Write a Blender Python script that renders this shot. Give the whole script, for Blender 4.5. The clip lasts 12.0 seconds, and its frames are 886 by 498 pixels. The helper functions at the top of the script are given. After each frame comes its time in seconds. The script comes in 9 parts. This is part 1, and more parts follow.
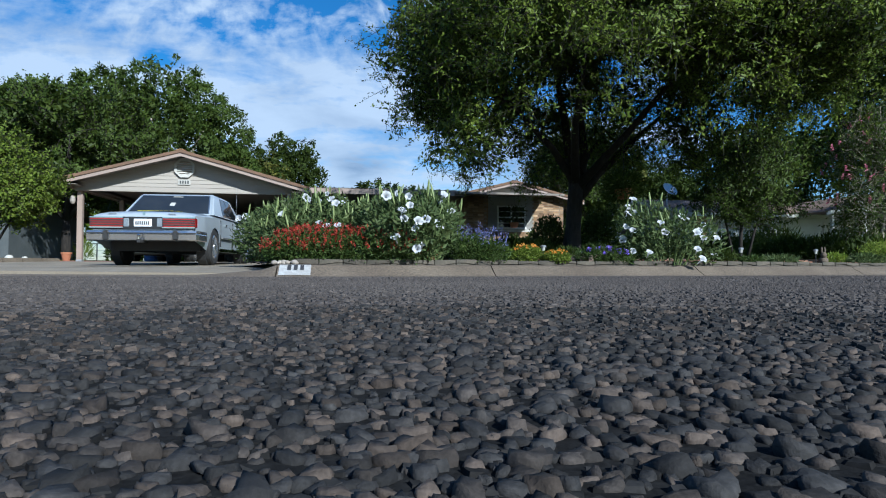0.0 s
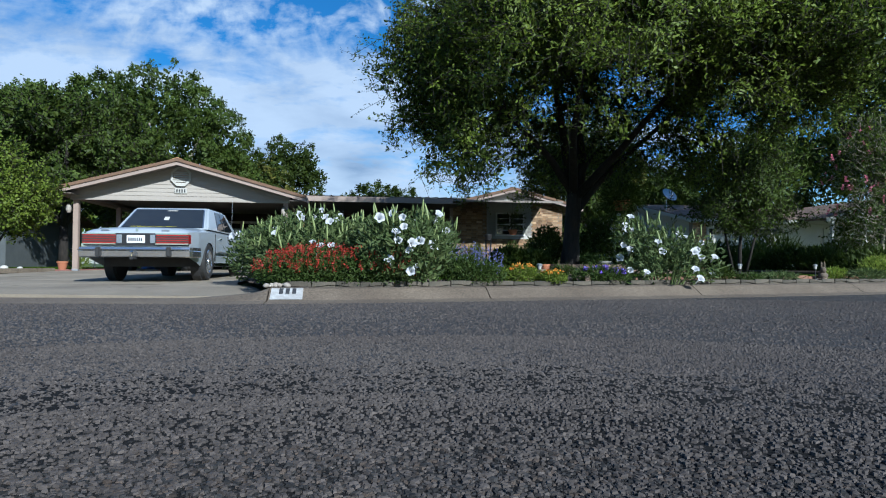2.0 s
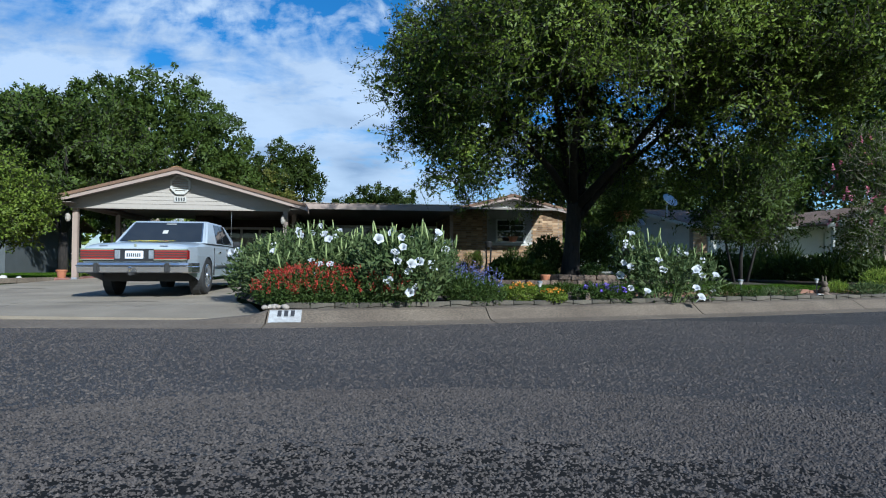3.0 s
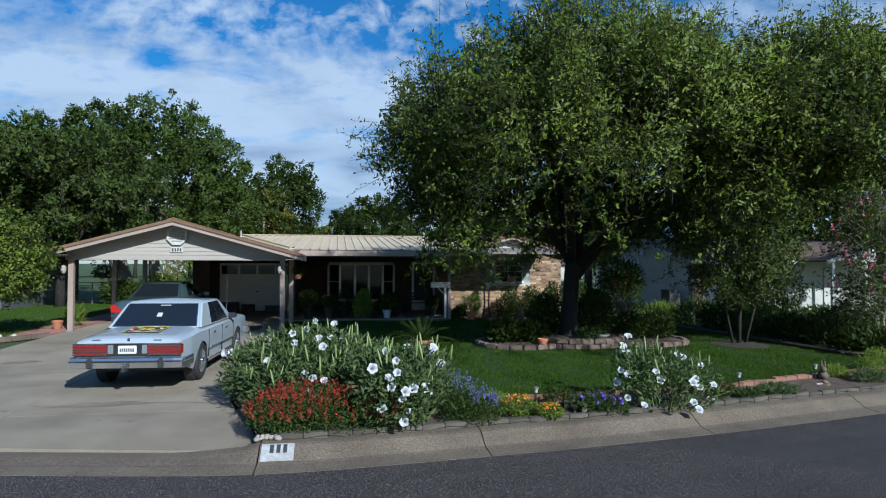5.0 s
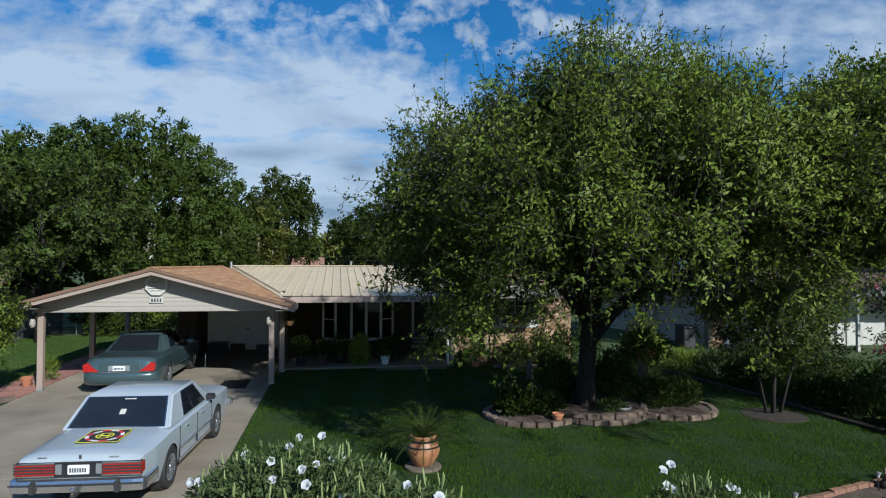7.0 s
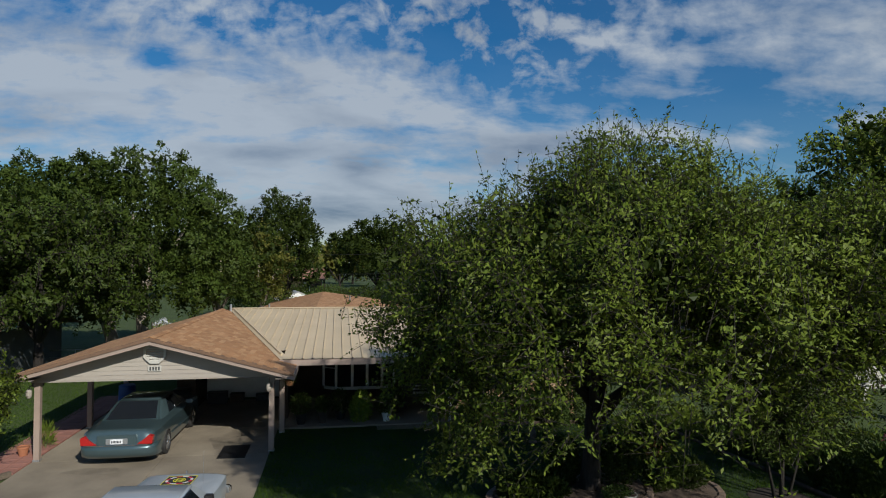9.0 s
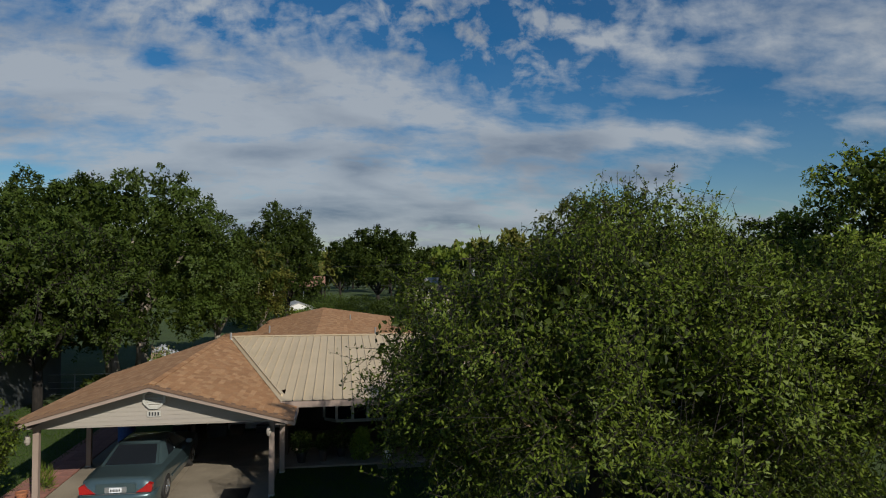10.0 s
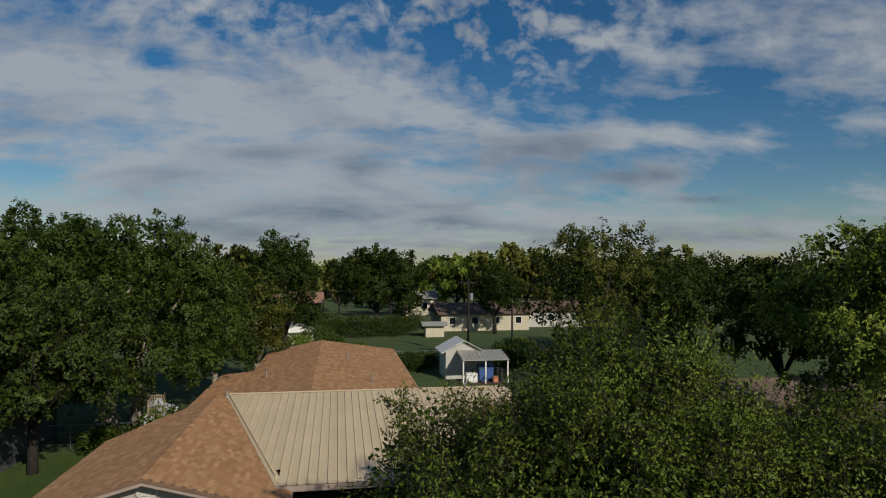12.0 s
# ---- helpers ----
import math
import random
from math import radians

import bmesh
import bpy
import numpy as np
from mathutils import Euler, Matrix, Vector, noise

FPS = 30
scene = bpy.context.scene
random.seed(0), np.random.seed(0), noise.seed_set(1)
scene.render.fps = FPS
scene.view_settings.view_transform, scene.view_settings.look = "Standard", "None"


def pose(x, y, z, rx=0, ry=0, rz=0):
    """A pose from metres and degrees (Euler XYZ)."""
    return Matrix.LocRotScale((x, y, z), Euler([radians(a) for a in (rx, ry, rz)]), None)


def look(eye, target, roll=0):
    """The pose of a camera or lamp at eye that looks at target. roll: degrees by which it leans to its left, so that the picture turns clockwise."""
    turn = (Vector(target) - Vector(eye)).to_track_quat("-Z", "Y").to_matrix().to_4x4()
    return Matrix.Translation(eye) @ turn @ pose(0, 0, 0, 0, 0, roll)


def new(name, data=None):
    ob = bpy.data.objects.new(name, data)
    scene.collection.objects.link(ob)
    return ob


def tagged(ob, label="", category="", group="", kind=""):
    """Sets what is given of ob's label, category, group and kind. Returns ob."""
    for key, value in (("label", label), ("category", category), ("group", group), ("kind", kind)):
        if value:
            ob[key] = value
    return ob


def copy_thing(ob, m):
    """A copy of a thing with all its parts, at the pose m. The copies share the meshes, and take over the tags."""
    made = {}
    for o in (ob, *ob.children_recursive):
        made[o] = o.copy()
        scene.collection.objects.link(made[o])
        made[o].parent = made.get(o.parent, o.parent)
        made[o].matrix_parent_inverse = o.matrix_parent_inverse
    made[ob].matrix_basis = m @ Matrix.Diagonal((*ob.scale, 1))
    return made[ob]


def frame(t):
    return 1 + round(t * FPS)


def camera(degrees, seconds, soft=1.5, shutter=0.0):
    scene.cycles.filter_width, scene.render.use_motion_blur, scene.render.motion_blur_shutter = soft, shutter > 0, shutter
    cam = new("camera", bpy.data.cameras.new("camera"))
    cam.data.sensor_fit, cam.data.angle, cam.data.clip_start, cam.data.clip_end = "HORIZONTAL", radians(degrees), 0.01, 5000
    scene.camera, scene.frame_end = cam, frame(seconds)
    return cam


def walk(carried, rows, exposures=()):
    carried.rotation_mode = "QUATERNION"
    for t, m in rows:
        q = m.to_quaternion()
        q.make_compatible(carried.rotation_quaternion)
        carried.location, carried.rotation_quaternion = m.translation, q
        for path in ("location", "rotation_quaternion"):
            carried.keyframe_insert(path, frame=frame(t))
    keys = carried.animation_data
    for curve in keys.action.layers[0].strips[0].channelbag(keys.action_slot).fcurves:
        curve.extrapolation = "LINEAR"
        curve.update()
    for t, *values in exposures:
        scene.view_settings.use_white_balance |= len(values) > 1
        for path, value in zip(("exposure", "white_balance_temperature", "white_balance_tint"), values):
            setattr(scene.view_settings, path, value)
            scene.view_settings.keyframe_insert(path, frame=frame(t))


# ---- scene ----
# ---- camera and its walk ----
cam = camera(70.5, 12.0, soft=1.1)
PATH = [
    (0, (-1.665, -1.558, 0.157), (-1.335, 0.414, 0.207), 0.2),
    (0.5, (-1.643, -1.57, 0.239), (-1.313, 0.402, 0.289), 0.2),
    (1, (-1.623, -1.535, 0.295), (-1.292, 0.436, 0.345), 0.2),
    (1.5, (-1.598, -1.495, 0.342), (-1.268, 0.476, 0.392), 0.2),
    (2, (-1.576, -1.479, 0.436), (-1.247, 0.493, 0.486), 0.2),
    (2.5, (-1.568, -1.452, 0.49), (-1.239, 0.52, 0.54), 0.2),
    (3, (-1.559, -1.441, 0.696), (-1.231, 0.532, 0.746), 0.2),
    (4.8, (-1.501, -1.389, 2.132), (-1.171, 0.583, 2.181), 0.2),
    (5, (-1.495, -1.406, 2.261), (-1.166, 0.566, 2.31), 0.2),
    (5.5, (-1.469, -1.235, 2.577), (-1.138, 0.737, 2.626), 0.2),
    (6, (-1.417, -0.806, 2.881), (-1.086, 1.166, 2.93), 0.2),
    (6.5, (-1.368, -0.213, 3.252), (-1.037, 1.759, 3.301), 0.3),
    (7, (-1.352, 0.088, 3.727), (-1.021, 2.06, 3.775), 0.2),
    (7.2, (-1.35, 0.129, 3.914), (-1.021, 2.101, 3.962), 0.2),
    (9, (-1.379, 0.296, 5.617), (-1.049, 2.268, 5.664), 0.2),
    (9.5, (-1.395, 0.315, 6.223), (-1.066, 2.287, 6.271), 0.2),
    (10, (-1.396, 0.401, 6.843), (-1.067, 2.373, 6.89), 0.2),
    (10.5, (-1.374, 0.389, 7.494), (-1.044, 2.361, 7.541), 0.2),
    (11, (-1.326, 0.425, 8.178), (-0.996, 2.397, 8.225), 0.2),
    (11.5, (-1.301, 0.38, 8.89), (-0.97, 2.352, 8.937), 0.2),
    (12, (-1.264, 0.395, 9.334), (-0.934, 2.367, 9.382), 0.2),
]
EXPOSURES = [(0, 0.05, 5000, 5), (3, 0.05, 5000, 5), (5, -0.1, 5000, 5), (7.2, -0.22, 5300, 6), (9, -0.62, 5800, 8), (12, -0.92, 6150, 9)]
walk(cam, [(t, look(eye, target, roll)) for t, eye, target, roll in PATH], EXPOSURES)

# ---- sky, sun ----
SUN_EL, SUN_AZ = 29.5, 155.0    # degrees above the horizon; clockwise from +y
world = bpy.data.worlds.new("world")
scene.world = world
world.use_nodes = True
wn, wl = world.node_tree.nodes, world.node_tree.links
wn.clear()


def wnode(kind, **values):
    n = wn.new(kind)
    for k, v in values.items():
        n.inputs[k].default_value = v
    return n


def wmath(op, a, b=None, c=None, clamp=False):
    n = wn.new("ShaderNodeMath")
    n.operation, n.use_clamp = op, clamp
    for i, v in enumerate((a, b, c)):
        if v is None:
            continue
        if isinstance(v, (int, float)):
            n.inputs[i].default_value = v
        else:
            wl.new(v, n.inputs[i])
    return n.outputs[0]


sky = wn.new("ShaderNodeTexSky")
sky.sky_type, sky.sun_disc = "NISHITA", False
sky.sun_elevation, sky.sun_rotation = radians(SUN_EL), radians(SUN_AZ)
sky.air_density, sky.dust_density, sky.ozone_density = 1.0, 0.4, 2.0
way = wn.new("ShaderNodeTexCoord").outputs["Generated"]
sep = wn.new("ShaderNodeSeparateXYZ")
wl.new(way, sep.inputs[0])
# a cloud deck seen in perspective: the way divided by its height
lift = wmath("ADD", wmath("MAXIMUM", sep.outputs[2], 0.0), 0.28)
u, v = wmath("DIVIDE", sep.outputs[0], lift), wmath("DIVIDE", sep.outputs[1], lift)
deck = wn.new("ShaderNodeCombineXYZ")
wl.new(u, deck.inputs[0]), wl.new(v, deck.inputs[1])


def cloud_noise(scale, detail, rough, turn, stretch, shift):
    m = wn.new("ShaderNodeMapping")
    m.inputs["Location"].default_value = shift
    m.inputs["Rotation"].default_value = (0, 0, radians(turn))
    m.inputs["Scale"].default_value = stretch
    wl.new(deck.outputs[0], m.inputs[0])
    n = wnode("ShaderNodeTexNoise", Scale=scale, Detail=detail, Roughness=rough, Distortion=0.25)
    wl.new(m.outputs[0], n.inputs["Vector"])
    return n.outputs["Fac"]


wisps = cloud_noise(1.9, 9, 0.60, 20, (0.8, 1.4, 1), (3.1, 0.4, 0))
puffs = cloud_noise(7.0, 8, 0.60, 35, (0.8, 1.2, 1), (0.3, 7.7, 0))
grey = cloud_noise(2.6, 6, 0.52, 15, (0.8, 1.2, 1), (9.2, 2.2, 0))
# where the deck opens and where it closes, by direction: sideways and upward slopes from a fixed heading
AXIS = Vector((0.165, 0.986, 0.025)).normalized()
SIDE = AXIS.cross(Vector((0, 0, 1))).normalized()
UP = SIDE.cross(AXIS)


def dot(vec):
    n = wn.new("ShaderNodeVectorMath")
    n.operation = "DOT_PRODUCT"
    n.inputs[1].default_value = vec
    wl.new(way, n.inputs[0])
    return n.outputs["Value"]


ahead = wmath("MAXIMUM", dot(AXIS), 0.05)
across, above = wmath("DIVIDE", dot(SIDE), ahead), wmath("DIVIDE", dot(UP), ahead)


def blob(x, y, sx, sy, amount):
    p = wmath("POWER", wmath("ABSOLUTE", wmath("MULTIPLY", wmath("SUBTRACT", across, x), 1 / sx)), 2.0)
    q = wmath("POWER", wmath("ABSOLUTE", wmath("MULTIPLY", wmath("SUBTRACT", above, y), 1 / sy)), 2.0)
    return wmath("MULTIPLY", wmath("EXPONENT", wmath("MULTIPLY", wmath("ADD", p, q), -1.0)), amount)


bias = None
for spec in ((-0.21, 0.385, 0.13, 0.04, -0.24), (0.08, 0.345, 0.12, 0.06, -0.06), (0.12, 0.265, 0.12, 0.065, -0.27), (0.36, 0.230, 0.20, 0.065, -0.27), (0.43, 0.10, 0.24, 0.045, -0.28),
             (-0.07, 0.187, 0.09, 0.016, -0.22), (-0.66, 0.115, 0.09, 0.028, -0.26), (-0.46, 0.30, 0.05, 0.024, -0.22), (-0.62, 0.385, 0.09, 0.03, -0.2),
             (-0.46, 0.20, 0.42, 0.15, 0.20), (0.0, 0.22, 1.0, 0.34, 0.205), (-0.12, 0.24, 0.14, 0.06, 0.12), (0.64, 0.33, 0.14, 0.06, 0.14), (0.32, 0.18, 0.2, 0.022, 0.28), (0.0, 0.10, 0.5, 0.05, 0.14), (0.0, 0.03, 1.2, 0.035, 0.18)):
    g = blob(*spec)
    bias = g if bias is None else wmath("ADD", bias, g)
# low grey clouds with flat bottoms
murk = None
for spec in ((0.16, 0.163, 0.09, 0.020, 1.0), (0.32, 0.118, 0.10, 0.018, 1.0), (-0.13, 0.125, 0.05, 0.018, 0.8), (-0.28, 0.15, 0.06, 0.016, 0.8), (-0.20, 0.06, 0.16, 0.022, 0.9), (0.42, 0.08, 0.07, 0.01, 0.8), (0.02, 0.045, 0.05, 0.012, 0.8), (0.0, 0.015, 1.4, 0.03, 0.3)):
    g = blob(*spec)
    murk = g if murk is None else wmath("ADD", murk, g)
cover = wmath("ADD", wmath("ADD", wisps, wmath("MULTIPLY", wmath("SUBTRACT", puffs, 0.5), 0.72)), bias)
cover = wmath("ADD", cover, wmath("MULTIPLY", wmath("MULTIPLY", murk, wisps), 0.45))
# small round puffs, thickest high up ahead
plane = wn.new("ShaderNodeCombineXYZ")
wl.new(across, plane.inputs[0]), wl.new(above, plane.inputs[1])
dabs = wnode("ShaderNodeTexNoise", Scale=17.0, Detail=6, Roughness=0.58, Distortion=0.3)
wl.new(plane.outputs[0], dabs.inputs["Vector"])
fine = wmath("ADD", wmath("ADD", blob(0.06, 0.365, 0.24, 0.07, 2.0), blob(0.12, 0.29, 0.10, 0.05, 1.2)), wmath("ADD", blob(-0.40, 0.37, 0.16, 0.05, 1.0), 0.28))
cover = wmath("ADD", cover, wmath("MULTIPLY", wmath("SUBTRACT", dabs.outputs["Fac"], 0.48), fine))
cover = wmath("MULTIPLY", wmath("SUBTRACT", cover, 0.53), 3.0, clamp=True)
cover = wmath("ADD", wmath("MULTIPLY", cover, 0.82), 0.07)
shade = wmath("ADD", wmath("MULTIPLY", wmath("SUBTRACT", grey, 0.45), 2.2, clamp=True), wmath("MULTIPLY", wmath("MULTIPLY", murk, puffs), 1.5), clamp=True)
cloud = wn.new("ShaderNodeMix")
cloud.data_type = "RGBA"
cloud.inputs["A"].default_value = (12.9, 13.3, 13.6, 1)
cloud.inputs["B"].default_value = (4.8, 5.8, 7.4, 1)
wl.new(shade, cloud.inputs["Factor"])
blend = wn.new("ShaderNodeMix")
blend.data_type = "RGBA"
wl.new(cover, blend.inputs["Factor"])
rich = wnode("ShaderNodeHueSaturation", Saturation=1.52, Value=1.85)
wl.new(sky.outputs[0], rich.inputs["Color"])
wl.new(rich.outputs[0], blend.inputs["A"])
wl.new(cloud.outputs["Result"], blend.inputs["B"])
back = wnode("ShaderNodeBackground", Strength=0.054)
wl.new(blend.outputs["Result"], back.inputs["Color"])
wl.new(back.outputs[0], wn.new("ShaderNodeOutputWorld").inputs[0])

sun = new("sun", bpy.data.lights.new("sun", "SUN"))
sun.data.energy, sun.data.angle, sun.data.color = 7.4, radians(0.7), (1.0, 0.90, 0.745)
el, az = radians(SUN_EL), radians(SUN_AZ)
sun.matrix_world = look((math.sin(az) * math.cos(el) * 60, math.cos(az) * math.cos(el) * 60, math.sin(el) * 60), (0, 0, 0))

# ---- materials ----
def material(name, a, b, scale=3.0, rough=0.8, bump=0.0, grain=60.0, metal=0.0, rand="", spread=0.25, fleck=0.25, spec=0.5,
             coat=0.0, stretch=(1, 1, 1), translucent=0.0, third=None):
    """Two colours mixed by broad noise, speckled by fine noise, with fine relief. rand: 'object' or 'island' varies the brightness piece by piece."""
    m = bpy.data.materials.new(name)
    m.use_nodes = True
    nodes, links = m.node_tree.nodes, m.node_tree.links
    shader = nodes["Principled BSDF"]
    coord = nodes.new("ShaderNodeTexCoord")
    mapping = nodes.new("ShaderNodeMapping")
    mapping.inputs["Scale"].default_value = stretch
    links.new(coord.outputs["Object"], mapping.inputs[0])

    def noise_tex(s, detail, roughness=0.55):
        n = nodes.new("ShaderNodeTexNoise")
        n.inputs["Scale"].default_value, n.inputs["Detail"].default_value, n.inputs["Roughness"].default_value = s, detail, roughness
        links.new(mapping.outputs[0], n.inputs["Vector"])
        return n

    broad, fine = noise_tex(scale, 6), noise_tex(grain, 4, 0.65)
    mix = nodes.new("ShaderNodeMix")
    mix.data_type = "RGBA"
    mix.inputs["A"].default_value, mix.inputs["B"].default_value = (*a, 1), (*b, 1)
    steep = nodes.new("ShaderNodeMapRange")
    steep.inputs["From Min"].default_value, steep.inputs["From Max"].default_value = 0.33, 0.67
    links.new(broad.outputs["Fac"], steep.inputs["Value"])
    links.new(steep.outputs[0], mix.inputs["Factor"])
    colour = mix.outputs["Result"]
    if rand:
        src = nodes.new("ShaderNodeObjectInfo" if rand == "object" else "ShaderNodeNewGeometry")
        pick = src.outputs["Random" if rand == "object" else "Random Per Island"]
        if third:
            far = nodes.new("ShaderNodeMix")
            far.data_type = "RGBA"
            far.inputs["B"].default_value = (*third, 1)
            cut = nodes.new("ShaderNodeMapRange")
            cut.inputs["From Min"].default_value, cut.inputs["From Max"].default_value = 0.45, 1.0
            links.new(pick, cut.inputs["Value"])
            links.new(cut.outputs[0], far.inputs["Factor"])
            links.new(colour, far.inputs["A"])
            colour = far.outputs["Result"]
        vary = nodes.new("ShaderNodeHueSaturation")
        span = nodes.new("ShaderNodeMapRange")
        span.inputs["To Min"].default_value, span.inputs["To Max"].default_value = 1 - spread, 1 + spread
        scramble = nodes.new("ShaderNodeMath")
        scramble.operation = "FRACT"
        times = nodes.new("ShaderNodeMath")
        times.operation, times.inputs[1].default_value = "MULTIPLY", 17.31
        links.new(pick, times.inputs[0])
        links.new(times.outputs[0], scramble.inputs[0])
        links.new(scramble.outputs[0], span.inputs["Value"])
        links.new(span.outputs[0], vary.inputs["Value"])
        links.new(colour, vary.inputs["Color"])
        colour = vary.outputs[0]
    if fleck:
        speck = nodes.new("ShaderNodeHueSaturation")
        span2 = nodes.new("ShaderNodeMapRange")
        span2.inputs["From Min"].default_value, span2.inputs["From Max"].default_value = 0.3, 0.7
        span2.inputs["To Min"].default_value, span2.inputs["To Max"].default_value = 1 - fleck, 1 + fleck
        links.new(fine.outputs["Fac"], span2.inputs["Value"])
        links.new(span2.outputs[0], speck.inputs["Value"])
        links.new(colour, speck.inputs["Color"])
        colour = speck.outputs[0]
    links.new(colour, shader.inputs["Base Color"])
    shader.inputs["Roughness"].default_value, shader.inputs["Metallic"].default_value = rough, metal
    shader.inputs["Specular IOR Level"].default_value, shader.inputs["Coat Weight"].default_value = spec, coat
    shader.inputs["Coat Roughness"].default_value = 0.05
    if bump:
        relief = nodes.new("ShaderNodeBump")
        relief.inputs["Strength"].default_value, relief.inputs["Distance"].default_value = 1.0, bump
        links.new(fine.outputs["Fac"], relief.inputs["Height"])
        links.new(relief.outputs[0], shader.inputs["Normal"])
    if translucent:
        thin = nodes.new("ShaderNodeBsdfTranslucent")
        links.new(colour, thin.inputs["Color"])
        both = nodes.new("ShaderNodeMixShader")
        both.inputs[0].default_value = translucent
        links.new(shader.outputs[0], both.inputs[1])
        links.new(thin.outputs[0], both.inputs[2])
        links.new(both.outputs[0], nodes["Material Output"].inputs["Surface"])
    return m


def glass(name, tint, rough=0.03):
    m = bpy.data.materials.new(name)
    m.use_nodes = True
    s = m.node_tree.nodes["Principled BSDF"]
    s.inputs["Base Color"].default_value = (*tint, 1)
    s.inputs["Roughness"].default_value, s.inputs["IOR"].default_value = rough, 1.5
    s.inputs["Transmission Weight"].default_value = 0.85
    return m


def leaf_material(name, a, b, c, spread=0.13, rough=0.55):
    return material(name, a, b, scale=0.5, rough=rough, rand="island", spread=spread, fleck=0, third=c, translucent=0.33, spec=0.2)


M_CONC = material("concrete", (0.180, 0.148, 0.106), (0.285, 0.239, 0.174), 0.7, 0.9, 0.002, 90, rand="object", spread=0.07, fleck=0.2)
M_CURB = material("curb_concrete", (0.090, 0.068, 0.047), (0.145, 0.114, 0.081), 1.1, 0.9, 0.005, 45, fleck=0.5)
M_SOIL = material("soil", (0.065, 0.045, 0.032), (0.115, 0.082, 0.058), 6, 1.0, 0.02, 40, fleck=0.4)
# the lawn's deep shade is put into this near-black green
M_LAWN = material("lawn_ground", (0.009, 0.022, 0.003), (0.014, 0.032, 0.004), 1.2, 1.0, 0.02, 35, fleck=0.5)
M_GRASS = material("grass_blade", (0.028, 0.058, 0.003), (0.045, 0.085, 0.005), 0.8, 0.7, rand="island", spread=0.4, fleck=0, translucent=0.25, third=(0.074, 0.124, 0.010), spec=0.08)
M_SHINGLE = material("shingle", (0.36, 0.185, 0.078), (0.30, 0.15, 0.062), 1.5, 0.95, 0.003, 120, rand="island", spread=0.10, fleck=0.25, third=(0.43, 0.245, 0.115))
M_SHINGLE_OB = material("shingle_piece", (0.36, 0.185, 0.078), (0.30, 0.15, 0.062), 1.5, 0.95, 0.003, 120, rand="object", spread=0.10, fleck=0.25, third=(0.43, 0.245, 0.115))
M_METALROOF = material("metal_roof", (0.54, 0.425, 0.262), (0.60, 0.475, 0.300), 0.7, 0.5, 0.0005, 30, rand="object", spread=0.05, fleck=0.06)
M_SIDING = material("siding", (0.30, 0.265, 0.225), (0.335, 0.30, 0.255), 1.2, 0.6, 0.0008, 50, rand="object", spread=0.05, fleck=0.08, stretch=(0.3, 1, 3))
M_TRIM = material("trim_paint", (0.27, 0.207, 0.168), (0.31, 0.238, 0.194), 2, 0.6, 0.001, 40, fleck=0.1)
# beige taken down: shade under the porch and carport ceilings is in the colour
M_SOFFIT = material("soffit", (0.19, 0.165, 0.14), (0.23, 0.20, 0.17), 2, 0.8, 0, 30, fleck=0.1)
# porch and garage depth: their deep shade is put into this dark brown
M_WALLDARK = material("shaded_porch_wall", (0.045, 0.030, 0.022), (0.065, 0.044, 0.030), 3, 0.9, 0.004, 25, fleck=0.3)
M_WHITE = material("white_paint", (0.74, 0.72, 0.68), (0.66, 0.64, 0.60), 2.5, 0.5, 0.0005, 50, fleck=0.08)
# toned down: tree shade on the neighbour's front is put into this white
M_OFFWHITE = material("offwhite_siding", (0.40, 0.385, 0.345), (0.45, 0.435, 0.39), 1.5, 0.7, 0.001, 40, rand="object", spread=0.05, fleck=0.1)
M_MORTAR = material("mortar", (0.20, 0.165, 0.13), (0.25, 0.21, 0.165), 4, 0.95, 0.003, 60)
M_BRICK = material("brick", (0.155, 0.088, 0.045), (0.255, 0.160, 0.080), 5, 0.9, 0.002, 80, rand="object", spread=0.35, third=(0.38, 0.265, 0.155))
M_BRICK_I = material("brick_joined", (0.155, 0.088, 0.045), (0.255, 0.160, 0.080), 5, 0.9, 0.002, 80, rand="island", spread=0.35, third=(0.38, 0.265, 0.155))
M_EDGE = material("edging_brick", (0.055, 0.050, 0.037), (0.095, 0.080, 0.059), 5, 0.95, 0.004, 60, rand="object", spread=0.25)
M_TERRA = material("terracotta", (0.42, 0.17, 0.08), (0.36, 0.14, 0.07), 5, 0.85, 0.002, 60, rand="object", spread=0.2, fleck=0.15)
M_STONE = material("stone_block", (0.20, 0.14, 0.10), (0.13, 0.095, 0.07), 8, 0.95, 0.01, 45, rand="object", spread=0.25, fleck=0.3)
M_PAVER = material("red_paver", (0.33, 0.15, 0.11), (0.27, 0.13, 0.10), 2, 0.95, 0.003, 60, rand="object", spread=0.12)
M_MULCH = material("mulch", (0.028, 0.020, 0.014), (0.045, 0.033, 0.024), 8, 1.0, 0.02, 40, fleck=0.4)
M_REDEDGE = material("red_edging", (0.23, 0.115, 0.068), (0.16, 0.088, 0.058), 4, 0.95, 0.004, 50, rand="object", spread=0.25, fleck=0.3)
# the trunk's deep shade under the crown is put into this near-black
M_BARK = material("bark", (0.014, 0.011, 0.009), (0.027, 0.021, 0.016), 5, 0.95, 0.02, 18, fleck=0.5, stretch=(1, 1, 0.25))
M_BARK_L = material("pale_bark", (0.20, 0.17, 0.13), (0.28, 0.24, 0.19), 5, 0.95, 0.02, 18, fleck=0.4, stretch=(1, 1, 0.25))
M_LEAF = leaf_material("leaf_green", (0.102, 0.148, 0.016), (0.124, 0.170, 0.019), (0.172, 0.212, 0.028), 0.14, rough=0.5)
